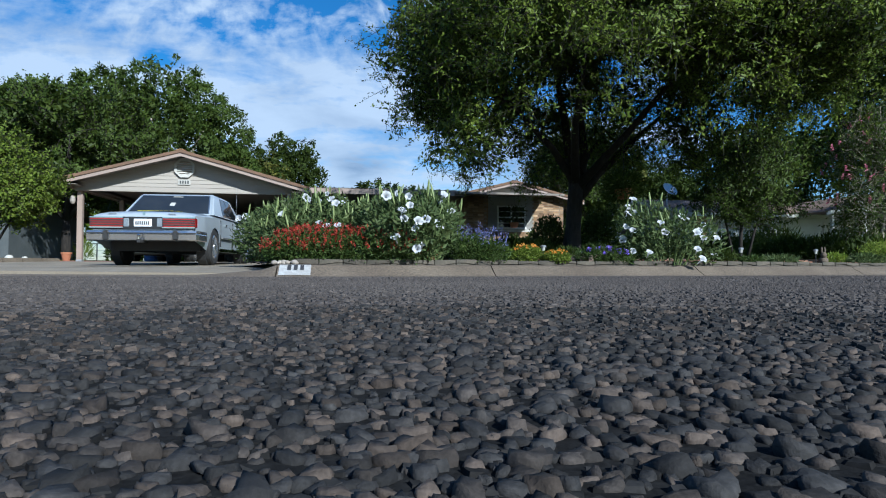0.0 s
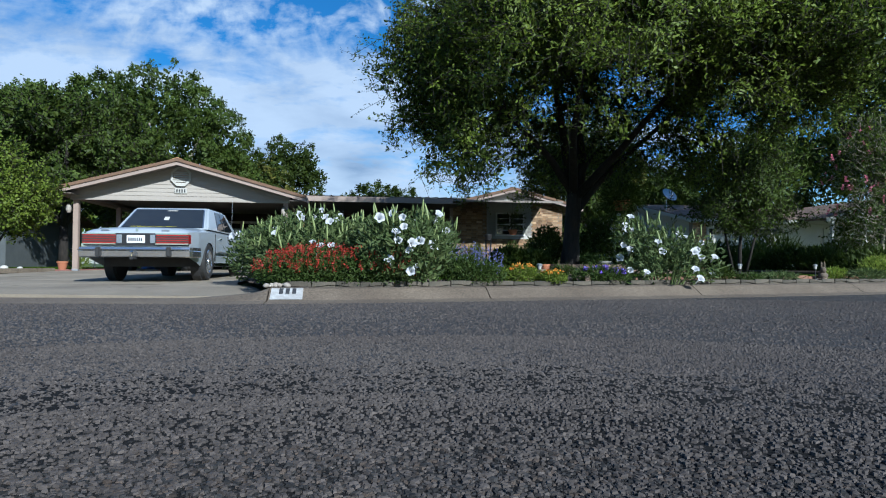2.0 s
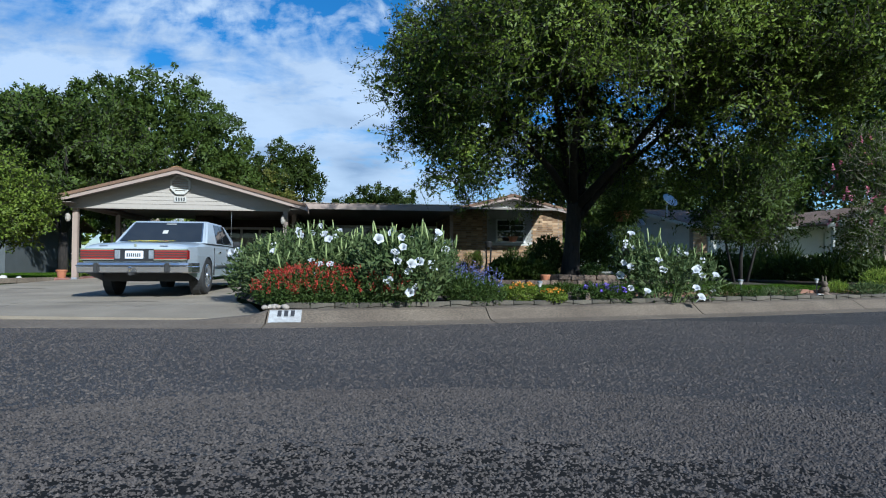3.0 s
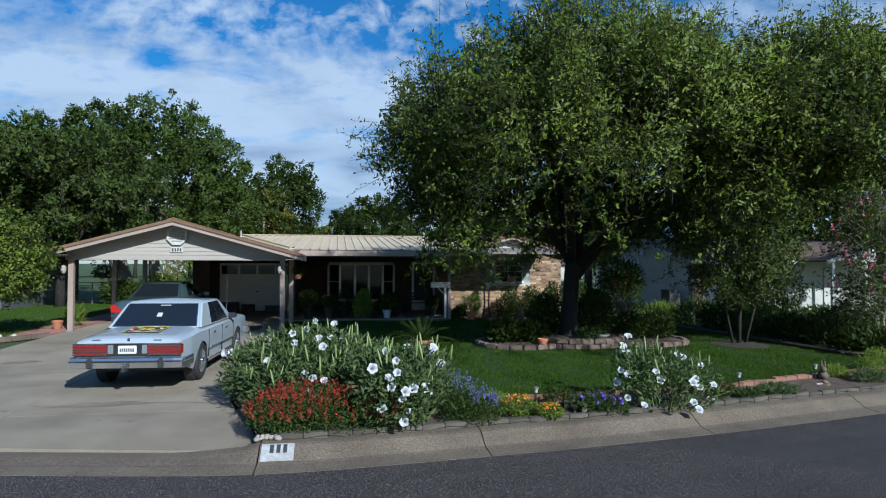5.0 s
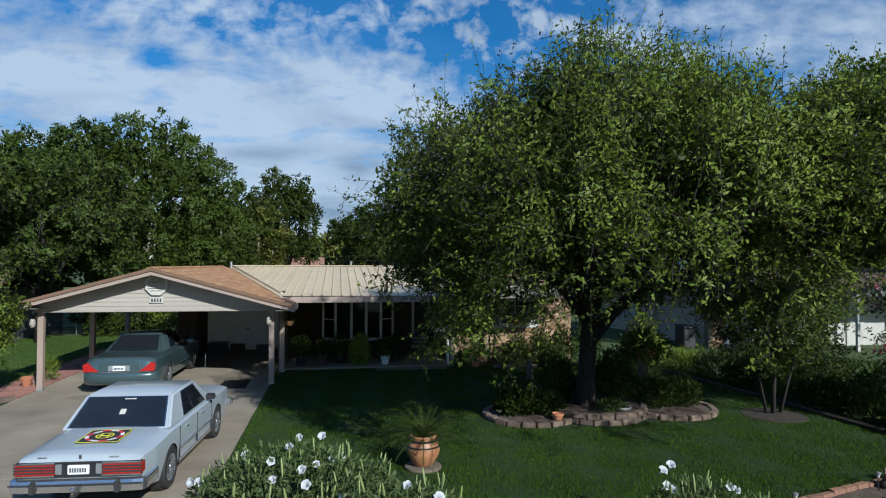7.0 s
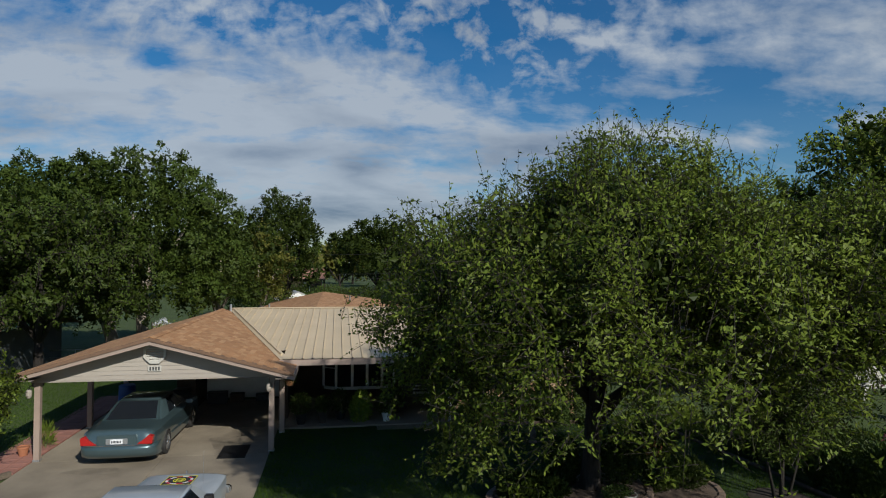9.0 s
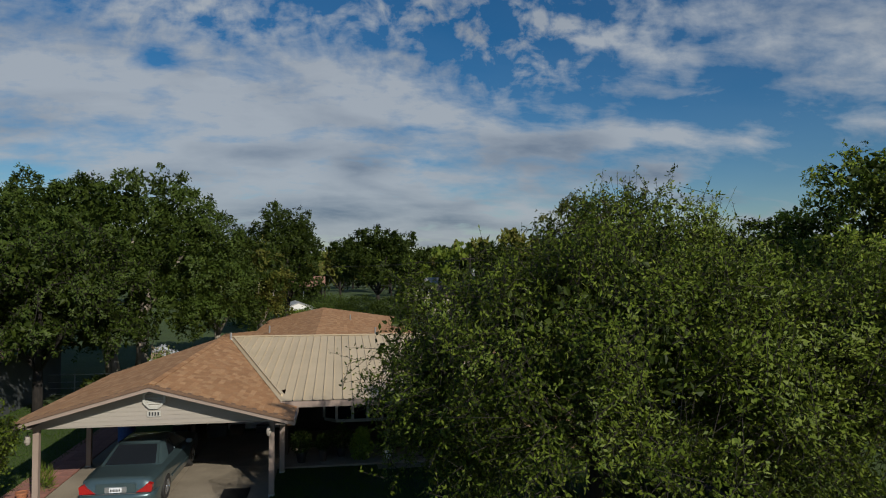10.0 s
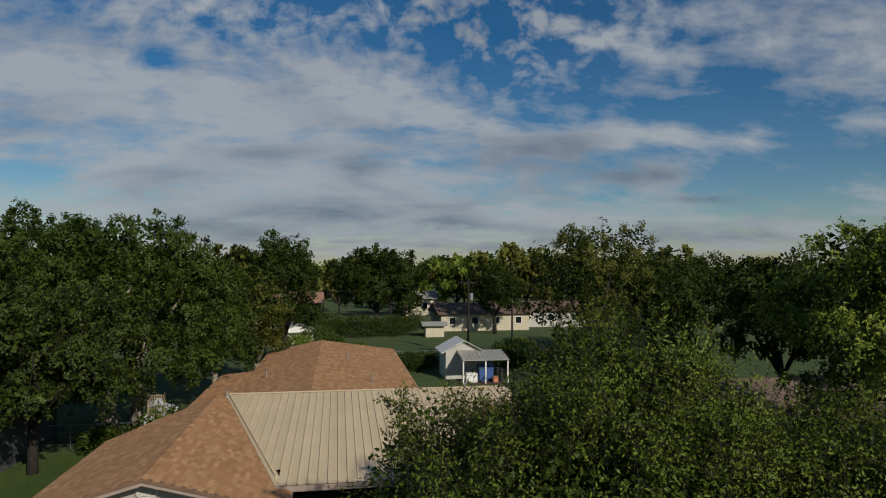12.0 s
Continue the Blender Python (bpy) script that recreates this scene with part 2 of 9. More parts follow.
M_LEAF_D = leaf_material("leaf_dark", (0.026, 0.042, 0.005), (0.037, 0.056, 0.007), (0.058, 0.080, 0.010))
M_LEAF_O = leaf_material("leaf_oak", (0.045, 0.072, 0.010), (0.058, 0.088, 0.013), (0.084, 0.117, 0.018))
M_LEAF_Y = leaf_material("leaf_yellow", (0.14, 0.205, 0.022), (0.195, 0.262, 0.030), (0.28, 0.32, 0.05))
M_LEAF_B = leaf_material("leaf_brownish", (0.095, 0.110, 0.018), (0.120, 0.128, 0.020), (0.165, 0.150, 0.032))
M_BLACK = material("black_rubber", (0.018, 0.018, 0.018), (0.028, 0.027, 0.026), 8, 0.75, 0.001, 60)
M_DARKMETAL = material("dark_metal", (0.03, 0.03, 0.032), (0.045, 0.045, 0.045), 5, 0.5, 0, 60, metal=0.6)
M_CHROME = material("chrome", (0.78, 0.78, 0.78), (0.7, 0.7, 0.71), 4, 0.12, 0, 60, metal=1.0, fleck=0.05)
M_BUMPER = material("bumper_chrome", (0.66, 0.66, 0.66), (0.60, 0.60, 0.61), 4, 0.16, 0, 60, metal=0.92, fleck=0.05)
M_STEEL = material("galvanised", (0.42, 0.43, 0.44), (0.5, 0.51, 0.52), 6, 0.4, 0, 60, metal=0.8)
M_GLASS = glass("window_glass", (0.75, 0.8, 0.8))
M_DARKGLASS = material("tinted_glass", (0.012, 0.015, 0.02), (0.010, 0.013, 0.016), 1, 0.04, 0, 10, fleck=0, spec=0.45)
M_CARGLASS = material("car_glass", (0.010, 0.013, 0.017), (0.012, 0.015, 0.02), 1, 0.03, 0, 10, fleck=0, spec=0.9)
M_CARWHITE = material("car_paint_white", (0.34, 0.375, 0.405), (0.365, 0.40, 0.43), 0.8, 0.3, 0, 40, fleck=0.02, coat=0.6)
M_CARTEAL = material("car_paint_teal", (0.060, 0.095, 0.105), (0.066, 0.102, 0.112), 0.8, 0.3, 0, 300, metal=0.4, fleck=0.12, coat=0.8)
M_RED = material("red_lens", (0.38, 0.012, 0.01), (0.30, 0.01, 0.01), 30, 0.2, 0, 90, fleck=0.25, coat=0.5)
M_PLATE = material("plate_white", (0.72, 0.73, 0.74), (0.66, 0.68, 0.7), 10, 0.5, 0, 60, fleck=0.05)
M_INK = material("dark_ink", (0.03, 0.03, 0.035), (0.05, 0.05, 0.05), 20, 0.7, 0, 90, fleck=0.3)

# ---- builders ----
def thing(name, loc, label, category, group="", turn=0.0, kind=""):
    ob = new(name)
    ob.empty_display_size = 0.2
    ob.matrix_basis = pose(*loc, 0, 0, turn)
    return tagged(ob, label, category, group, kind)


def link_mesh(name, me, mat, parent=None, label="", world=False):
    me.materials.append(mat)
    ob = new(name, me)
    if parent:
        ob.parent = parent
        if world:
            top = parent
            inv = Matrix.Identity(4)
            while top:
                inv = inv @ (top.matrix_parent_inverse @ top.matrix_basis).inverted() if top is parent else inv @ (top.matrix_parent_inverse @ top.matrix_basis).inverted()
                top = top.parent
            ob.matrix_parent_inverse = inv
    if label:
        ob["label"] = label
    return ob


def part(name, bm, mat, parent=None, label="", world=False, smooth=False):
    me = bpy.data.meshes.new(name)
    bm.to_mesh(me)
    bm.free()
    if smooth:
        me.polygons.foreach_set("use_smooth", [True] * len(me.polygons))
    return link_mesh(name, me, mat, parent, label, world)


def bm_box(x0, x1, y0, y1, z0, z1, bevel=0.0, bm=None):
    bm = bm or bmesh.new()
    v = [bm.verts.new(p) for p in ((x0, y0, z0), (x1, y0, z0), (x1, y1, z0), (x0, y1, z0), (x0, y0, z1), (x1, y0, z1), (x1, y1, z1), (x0, y1, z1))]
    fs = [bm.faces.new([v[i] for i in f]) for f in ((0, 3, 2, 1), (4, 5, 6, 7), (0, 1, 5, 4), (1, 2, 6, 5), (2, 3, 7, 6), (3, 0, 4, 7))]
    if bevel:
        edges = list({e for f in fs for e in f.edges})
        bmesh.ops.bevel(bm, geom=edges, offset=bevel, segments=2, affect="EDGES", clamp_overlap=True)
    return bm


def bm_prism(poly, y0, y1, axis="y", bm=None):
    """A polygon in x, z pushed along y (or in y, z along x; in x, y along z)."""
    bm = bm or bmesh.new()
    put = {"y": lambda a, b, c: (a, c, b), "x": lambda a, b, c: (c, a, b), "z": lambda a, b, c: (a, b, c)}[axis]
    lo = [bm.verts.new(put(a, b, y0)) for a, b in poly]
    hi = [bm.verts.new(put(a, b, y1)) for a, b in poly]
    n = len(poly)
    bm.faces.new(lo), bm.faces.new(hi[::-1])
    for i in range(n):
        bm.faces.new((lo[i], hi[i], hi[(i + 1) % n], lo[(i + 1) % n]))
    bmesh.ops.recalc_face_normals(bm, faces=bm.faces)
    return bm


def bm_lathe(profile, segments=20, bm=None, centre=(0, 0, 0)):
    """Rings of (radius, height) turned about z."""
    bm = bm or bmesh.new()
    cx, cy, cz = centre
    rings = []
    for r, z in profile:
        rings.append([bm.verts.new((cx + r * math.cos(2 * math.pi * i / segments), cy + r * math.sin(2 * math.pi * i / segments), cz + z)) for i in range(segments)])
    for a, b in zip(rings, rings[1:]):
        for i in range(segments):
            bm.faces.new((a[i], a[(i + 1) % segments], b[(i + 1) % segments], b[i]))
    bm.faces.new(rings[0][::-1]), bm.faces.new(rings[-1])
    return bm


def bm_tube(points, radii, sides=8, bm=None):
    """A tapered tube along points."""
    bm = bm or bmesh.new()
    pts = [Vector(p) for p in points]
    rings = []
    for i, p in enumerate(pts):
        d = (pts[min(i + 1, len(pts) - 1)] - pts[max(i - 1, 0)]).normalized()
        side = d.cross(Vector((0.31, 0.17, 0.93) if abs(d.z) < 0.9 else (1, 0.1, 0))).normalized()
        up = side.cross(d)
        r = radii[i] if not isinstance(radii, (int, float)) else radii
        rings.append([bm.verts.new(p + (side * math.cos(2 * math.pi * k / sides) + up * math.sin(2 * math.pi * k / sides)) * r) for k in range(sides)])
    for a, b in zip(rings, rings[1:]):
        for k in range(sides):
            bm.faces.new((a[k], a[(k + 1) % sides], b[(k + 1) % sides], b[k]))
    bm.faces.new(rings[0][::-1]), bm.faces.new(rings[-1])
    return bm


def mesh_from(name, verts, quads, smooth=False):
    """A mesh from arrays: verts (n, 3), faces (m, k)."""
    me = bpy.data.meshes.new(name)
    verts, quads = np.asarray(verts, np.float32), np.asarray(quads, np.int32)
    k = quads.shape[1]
    me.vertices.add(len(verts)), me.loops.add(quads.size), me.polygons.add(len(quads))
    me.vertices.foreach_set("co", verts.ravel())
    me.loops.foreach_set("vertex_index", quads.ravel())
    me.polygons.foreach_set("loop_start", np.arange(0, quads.size, k, dtype=np.int32))
    me.polygons.foreach_set("use_smooth", np.full(len(quads), smooth))
    me.update(calc_edges=True)
    return me


# ---- ground ----
CURB_X = (-80, -40, -12, -5.2, -3.9, -2.7, -2.0, -1.0, 0.3, 1.5, 3.66, 5.3, 7.45, 12, 20, 45, 80)
CURB_Y = (20, 13.4, 7.9, 6.66, 6.43, 6.25, 6.21, 6.32, 6.48, 6.63, 6.99, 7.33, 7.8, 9.0, 11.6, 22, 40)


def curb_y(x):
    """The line of the kerb's top edge."""
    return sum(np.interp(np.asarray(x, float) + s, CURB_X, CURB_Y) for s in (-0.6, -0.3, 0, 0.3, 0.6)) / 5


def road_z(x, y):
    d = np.maximum(curb_y(x) - 0.63 - y, 0)
    return 0.1 * (1 - np.exp(-d / 3.0))


def drive_z(y):
    return np.interp(y, (5.5, 6.15, 7.6, 10.5, 18, 30), (0.0, 0.03, 0.10, 0.125, 0.215, 0.235))


def lawn_z(x, y):
    return np.interp(y, (6, 9, 20, 30, 45, 90), (0.155, 0.18, 0.235, 0.23, -0.1, -0.16))


DRIVE_L, DRIVE_R = -9.5, -3.25


def drive_right(y):
    return np.interp(y, (6.2, 6.7, 7.9, 8.9, 9.9, 11), (-2.42, -2.5, -2.86, -3.15, -3.3, -3.27))


def ground_z(x, y):
    x, y = np.asarray(x, float), np.asarray(y, float)
    z = lawn_z(x, y)
    on_drive = (x > DRIVE_L - 1.2) & (x < drive_right(y) + 0.5) & (y < 29)
    z = np.where(on_drive, np.minimum(z, drive_z(y) - 0.05), z)
    lot = (x > -10.2) & (x < 9.9) & (y < 21.3)
    z = np.where(lot, np.minimum(z, lawn_z(x, y) - 0.09), z)
    z = np.where(y < curb_y(x) - 0.02, np.minimum(0.1, road_z(x, y)) - 0.12, z)
    z = np.where(y < curb_y(x) - 12.5, 0.13, z)
    return z


def sheet(name, xs, ys, zf, mat, label, category="ground"):
    X, Y = np.meshgrid(xs, ys)
    V = np.stack([X, Y, zf(X, Y)], -1).reshape(-1, 3)
    n = len(xs)
    i = np.arange(len(ys) - 1)[:, None] * n + np.arange(n - 1)[None]
    F = np.stack([i, i + 1, i + n + 1, i + n], -1).reshape(-1, 4)
    me = mesh_from(name, V, F)
    me.polygons.foreach_set("use_smooth", [True] * len(me.polygons))
    return tagged(link_mesh(name, me, mat), label, category, kind="structure")


gx = np.concatenate([[-2500, -900, -300, -140, -80, -50], np.arange(-36, 36.1, 0.4), [50, 80, 140, 300, 900, 2500]])
gy = np.concatenate([[-2500, -900, -300, -100, -40, -20], np.arange(-14, 36.1, 0.4), [40, 45, 50, 60, 75, 90, 120, 200, 400, 900, 2500]])
M_YARD = material("yard_grass", (0.033, 0.056, 0.007), (0.050, 0.078, 0.011), 0.35, 1.0, 0.03, 14, fleck=0.45)
sheet("ground", gx, gy, ground_z, M_YARD, "green grassy ground reaching to the horizon")


# the chip-seal road
def road_material():
    m = bpy.data.materials.new("chip_seal")
    m.use_nodes = True
    nodes, links = m.node_tree.nodes, m.node_tree.links
    s = nodes["Principled BSDF"]
    coord = nodes.new("ShaderNodeTexCoord")
    cell = nodes.new("ShaderNodeTexVoronoi")
    cell.inputs["Scale"].default_value = 78
    edge = nodes.new("ShaderNodeTexVoronoi")
    edge.feature = "DISTANCE_TO_EDGE"
    edge.inputs["Scale"].default_value = 78
    warp = nodes.new("ShaderNodeTexNoise")
    warp.inputs["Scale"].default_value, warp.inputs["Detail"].default_value = 40, 3
    add = nodes.new("ShaderNodeMix")
    add.data_type, add.blend_type = "VECTOR", "MIX"
    push = nodes.new("ShaderNodeVectorMath")
    push.operation = "MULTIPLY_ADD"
    push.inputs[1].default_value = (0.012, 0.012, 0)
    links.new(coord.outputs["Object"], warp.inputs["Vector"])
    links.new(warp.outputs["Color"], push.inputs[0])
    links.new(coord.outputs["Object"], push.inputs[2])
    nodes.remove(add)
    for n in (cell, edge):
        links.new(push.outputs[0], n.inputs["Vector"])
    tone = nodes.new("ShaderNodeSeparateColor")
    links.new(cell.outputs["Color"], tone.inputs[0])
    ramp = nodes.new("ShaderNodeValToRGB")
    els = ramp.color_ramp.elements
    els[0].position, els[0].color = 0.0, (0.068, 0.056, 0.050, 1)
    els[1].position, els[1].color = 1.0, (0.178, 0.140, 0.110, 1)
    e = els.new(0.8)
    e.color = (0.116, 0.099, 0.091, 1)
    links.new(tone.outputs[0], ramp.inputs[0])
    gap = nodes.new("ShaderNodeMapRange")
    gap.inputs["From Min"].default_value, gap.inputs["From Max"].default_value = 0.05, 0.30
    links.new(edge.outputs["Distance"], gap.inputs["Value"])
    tar = nodes.new("ShaderNodeMix")
    tar.data_type = "RGBA"
    tar.inputs["A"].default_value = (0.008, 0.008, 0.009, 1)
    links.new(gap.outputs[0], tar.inputs["Factor"])
    links.new(ramp.outputs[0], tar.inputs["B"])
    broad = nodes.new("ShaderNodeTexNoise")
    broad.inputs["Scale"].default_value, broad.inputs["Detail"].default_value, broad.inputs["Roughness"].default_value = 0.9, 9, 0.82
    links.new(coord.outputs["Object"], broad.inputs["Vector"])
    worn = nodes.new("ShaderNodeHueSaturation")
    span = nodes.new("ShaderNodeMapRange")
    span.inputs["From Min"].default_value, span.inputs["From Max"].default_value = 0.3, 0.7
    span.inputs["To Min"].default_value, span.inputs["To Max"].default_value = 0.6, 1.4
    links.new(broad.outputs["Fac"], span.inputs["Value"])
    links.new(span.outputs[0], worn.inputs["Value"])
    links.new(tar.outputs["Result"], worn.inputs["Color"])
    links.new(worn.outputs[0], s.inputs["Base Color"])
    s.inputs["Roughness"].default_value = 0.85
    relief = nodes.new("ShaderNodeBump")
    relief.inputs["Distance"].default_value = 0.006
    links.new(gap.outputs[0], relief.inputs["Height"])
    links.new(relief.outputs[0], s.inputs["Normal"])
    return m


M_ROAD = road_material()
M_PEBBLE = material("chip_stone", (0.018, 0.0173, 0.0172), (0.033, 0.0308, 0.0292), 40, 0.85, 0.0008, 300, rand="island", spread=0.5, fleck=0.35, third=(0.070, 0.053, 0.041), spec=0.25)
M_CHIP = material("dark_chip", (0.014, 0.0135, 0.013), (0.027, 0.0255, 0.0245), 40, 0.9, 0, 300, rand="island", spread=0.5, fleck=0.3, spec=0.1)
M_PEBBLE_OB = material("chip_stone_piece", (0.018, 0.0173, 0.0172), (0.033, 0.0308, 0.0292), 1.5, 0.85, 0.0008, 4, rand="object", spread=0.5, fleck=0.35, third=(0.068, 0.052, 0.040), spec=0.25)
rx = np.concatenate([np.arange(-80, -14, 3.0), np.arange(-14, 16, 0.5), np.arange(16, 81, 3.0)])
rd = np.array([0, 0.15, 0.4, 0.8, 1.4, 2.2, 3.2, 4.5, 6, 8, 10, 12])
RX, RD = np.meshgrid(rx, rd)
RY = curb_y(RX) - 0.63 - RD
V = np.stack([RX, RY, road_z(RX, RY)], -1).reshape(-1, 3)
i = np.arange(len(rd) - 1)[:, None] * len(rx) + np.arange(len(rx) - 1)[None]
road = link_mesh("road", mesh_from("road", V, np.stack([i, i + len(rx), i + len(rx) + 1, i + 1], -1).reshape(-1, 4)), M_ROAD)
road.data.polygons.foreach_set("use_smooth", [True] * len(road.data.polygons))
tagged(road, "grey chip-seal road of small stones set in tar", "road", kind="structure")

# kerb with its gutter pan: one profile swept along the street, in cast lengths with open joints
JOINTS = [-2.38, 0.31, 3.5, 6.75, 10.0, 13.4, 17, 21, 26, 32]
CURB_PROFILE = [(-0.64, -0.1), (-0.64, 0.004), (-0.36, 0.012), (-0.29, 0.022), (-0.13, 0.10), (-0.06, 0.138), (0.0, 0.15), (0.13, 0.153), (0.13, -0.1)]


def sweep(profile, xs, dz=lambda x: 1.0):
    bm = bmesh.new()
    rings = [[bm.verts.new((x, float(curb_y(x)) + a, b * (dz(x) if b > 0.02 else 1))) for a, b in profile] for x in xs]
    for p, q in zip(rings, rings[1:]):
        for k in range(len(profile)):
            bm.faces.new((p[k], p[(k + 1) % len(profile)], q[(k + 1) % len(profile)], q[k]))
    bm.faces.new(rings[0]), bm.faces.new(rings[-1][::-1])
    bmesh.ops.recalc_face_normals(bm, faces=bm.faces)
    return bm


curb = thing("kerb", (-2.4, 6.2, 0), "weathered beige concrete kerb with gutter along the road", "kerb", kind="structure")
for a, b in zip(JOINTS, JOINTS[1:]):
    part("kerb_length", sweep(CURB_PROFILE, np.linspace(a + 0.007, b - 0.007, max(4, int((b - a) / 0.35)))), M_CURB, curb, world=True)
# the kerb falls away to the drive
drop = lambda x: float(np.interp(x, (-12, -3.3, -2.55, -2.39), (0.15, 0.15, 0.6, 1.0)))
part("dropped_kerb", sweep(CURB_PROFILE, np.concatenate([np.linspace(-11.5, -3.4, 14), np.linspace(-3.2, -2.392, 9)]), drop), M_CURB, curb, world=True)
part("kerb_length", sweep(CURB_PROFILE, np.linspace(-40, -11.51, 20)), M_CURB, curb, world=True)

# driveway of cast slabs
drive = thing("driveway", (-6.4, 12, 0.1), "pale concrete driveway slabs with dark joints", "driveway", kind="structure")


def slab(x0, x1, y0, y1, right_edge=False, zf=drive_z, mat=None):
    ys = np.linspace(y0 + 0.006, y1 - 0.006, 7)
    bm = bmesh.new()
    rings = []
    for y in ys:
        xr = float(drive_right(y)) if right_edge else x1 - 0.006
        z = float(zf(y))
        rings.append([bm.verts.new(p) for p in ((x0 + 0.006, y, z - 0.12), (x0 + 0.006, y, z - 0.004), (x0 + 0.012, y, z), (xr - 0.006, y, z), (xr, y, z - 0.004), (xr, y, z - 0.12))])
    for p, q in zip(rings, rings[1:]):
        for k in range(6):
            bm.faces.new((p[k], p[(k + 1) % 6], q[(k + 1) % 6], q[k]))
    bm.faces.new(rings[0]), bm.faces.new(rings[-1][::-1])
    bmesh.ops.recalc_face_normals(bm, faces=bm.faces)
    return part("slab", bm, mat or M_CONC, drive, world=True)


def apron_front(x):
    return float(curb_y(x)) + 0.13


for x0, x1, r in ((-10.6, -6.12, False), (-6.12, -2.4, True)):
    bm = bmesh.new()
    n = 12
    cols = []
    for k in range(n + 1):
        f = k / n
        col = []
        for j in range(5):
            g = j / 4
            xr = x1 - 0.006
            if r:
                xr = -2.47 - 0.39 * max(0.0, (g - 0.15) / 0.85)
            xl = x0 if r else -10.6 + 1.1 * g
            x = xl + 0.006 + (xr - xl - 0.012) * f
            ya = apron_front(x) + 0.008
            y = ya + (8.3 - ya) * g - (0.006 if j == 4 else 0)
            col.append(bm.verts.new((x, y, float(drive_z(y)))))
        cols.append(col)
    for p, q in zip(cols, cols[1:]):
        for j in range(4):
            bm.faces.new((p[j], q[j], q[j + 1], p[j + 1]))
    low = bmesh.ops.extrude_face_region(bm, geom=bm.faces[:])
    bmesh.ops.translate(bm, verts=[g for g in low["geom"] if isinstance(g, bmesh.types.BMVert)], vec=(0, 0, -0.12))
    bmesh.ops.recalc_face_normals(bm, faces=bm.faces)
    part("slab", bm, M_CONC, drive, world=True)
for y0, y1 in ((8.3, 11.6), (11.6, 15.1), (15.1, 18.9), (18.9, 22.5), (22.5, 26.2)):
    slab(DRIVE_L, -6.12, y0, y1)
    slab(-6.12, DRIVE_R, y0, y1, right_edge=True)


# hairline cracks and old oil stains on the slabs
M_STAIN = material("oil_stain", (0.16, 0.132, 0.095), (0.225, 0.188, 0.136), 2.5, 0.8, 0.001, 60, fleck=0.3)
M_CRACK = material("crack", (0.05, 0.042, 0.034), (0.07, 0.06, 0.048), 9, 1.0)
rnd = random.Random(31)


def stain(x, y, rx, ry, mat, name, n=22, lift=0.0035):
    bm = bmesh.new()
    ph = rnd.uniform(0, 6)
    vs = []
    for k in range(n):
        a = 2 * math.pi * k / n
        q = 1 + 0.22 * math.sin(2 * a + ph) + 0.16 * math.sin(5 * a + 2 * ph) + rnd.uniform(-0.1, 0.1)
        px, py = x + rx * q * math.cos(a), y + ry * q * math.sin(a)
        vs.append(bm.verts.new((px, py, float(drive_z(py)) + lift)))
    bm.faces.new(vs)
    part(name, bm, mat, drive, world=True)


for x, y, rx, ry in ((-4.6, 17.0, 0.45, 0.3), (-4.4, 20.6, 0.8, 0.9), (-7.6, 17.9, 0.6, 0.3), (-5.0, 8.9, 0.55, 0.2), (-8.1, 13.2, 0.3, 0.22), (-4.3, 22.2, 0.6, 0.5), (-4.55, 15.9, 0.22, 0.3)):
    stain(x, y, rx, ry, M_STAIN, "oil_stain")
for k in range(14):
    stain(rnd.uniform(-8.5, -3.6), rnd.uniform(7.2, 18.0), rnd.uniform(0.02, 0.06), rnd.uniform(0.02, 0.05), M_STAIN, "spot", 10)
for pts in (((-9.4, 9.3), (-8.6, 9.55), (-7.9, 9.35), (-7.2, 9.6), (-6.3, 9.45)), ((-6.0, 8.9), (-5.2, 8.75), (-4.4, 8.95), (-3.3, 8.8)), ((-7.9, 9.35), (-7.6, 8.9), (-7.5, 8.4))):
    bm = bmesh.new()
    row = []
    fine_pts = []
    for (xa, ya), (xb, yb) in zip(pts, pts[1:]):
        for q in range(6):
            f = q / 6
            fine_pts.append((xa + (xb - xa) * f + rnd.uniform(-0.015, 0.015), ya + (yb - ya) * f + rnd.uniform(-0.02, 0.02)))
    for px, py in fine_pts:
        w = rnd.uniform(0.003, 0.007)
        z = float(drive_z(py)) + 0.0045
        row.append((bm.verts.new((px, py - w, z)), bm.verts.new((px, py + w, z))))
    for p, q in zip(row, row[1:]):
        bm.faces.new((p[0], q[0], q[1], p[1]))
    part("crack", bm, M_CRACK, drive, world=True)

# lawn and planting bed, each a sheet with its own edge
BED_X = (-3.4, -1.0, 0.0, 0.45, 1.44, 2.78, 5.1, 6.53, 8.37, 10.6)
BED_Y = (10.7, 10.4, 9.2, 7.95, 7.98, 8.13, 8.38, 8.85, 9.34, 10.1)


def bed_y(x):
    return np.interp(x, BED_X, BED_Y)


def patch(name, xs, y0, y1, n, zf, mat, label, category):
    X = np.repeat(np.asarray(xs, float)[None], n + 1, 0)
    F = np.linspace(0, 1, n + 1)[:, None]
    Y = y0(X) + F * (y1(X) - y0(X))
    X = np.maximum(X, drive_right(Y) + 0.004)
    V = np.stack([X, Y, zf(X, Y)], -1).reshape(-1, 3)
    k = len(xs)
    i = np.arange(n)[:, None] * k + np.arange(k - 1)[None]
    me = mesh_from(name, V, np.stack([i, i + 1, i + k + 1, i + k], -1).reshape(-1, 4))
    me.polygons.foreach_set("use_smooth", [True] * len(me.polygons))
    return tagged(link_mesh(name, me, mat), label, category, kind="structure")


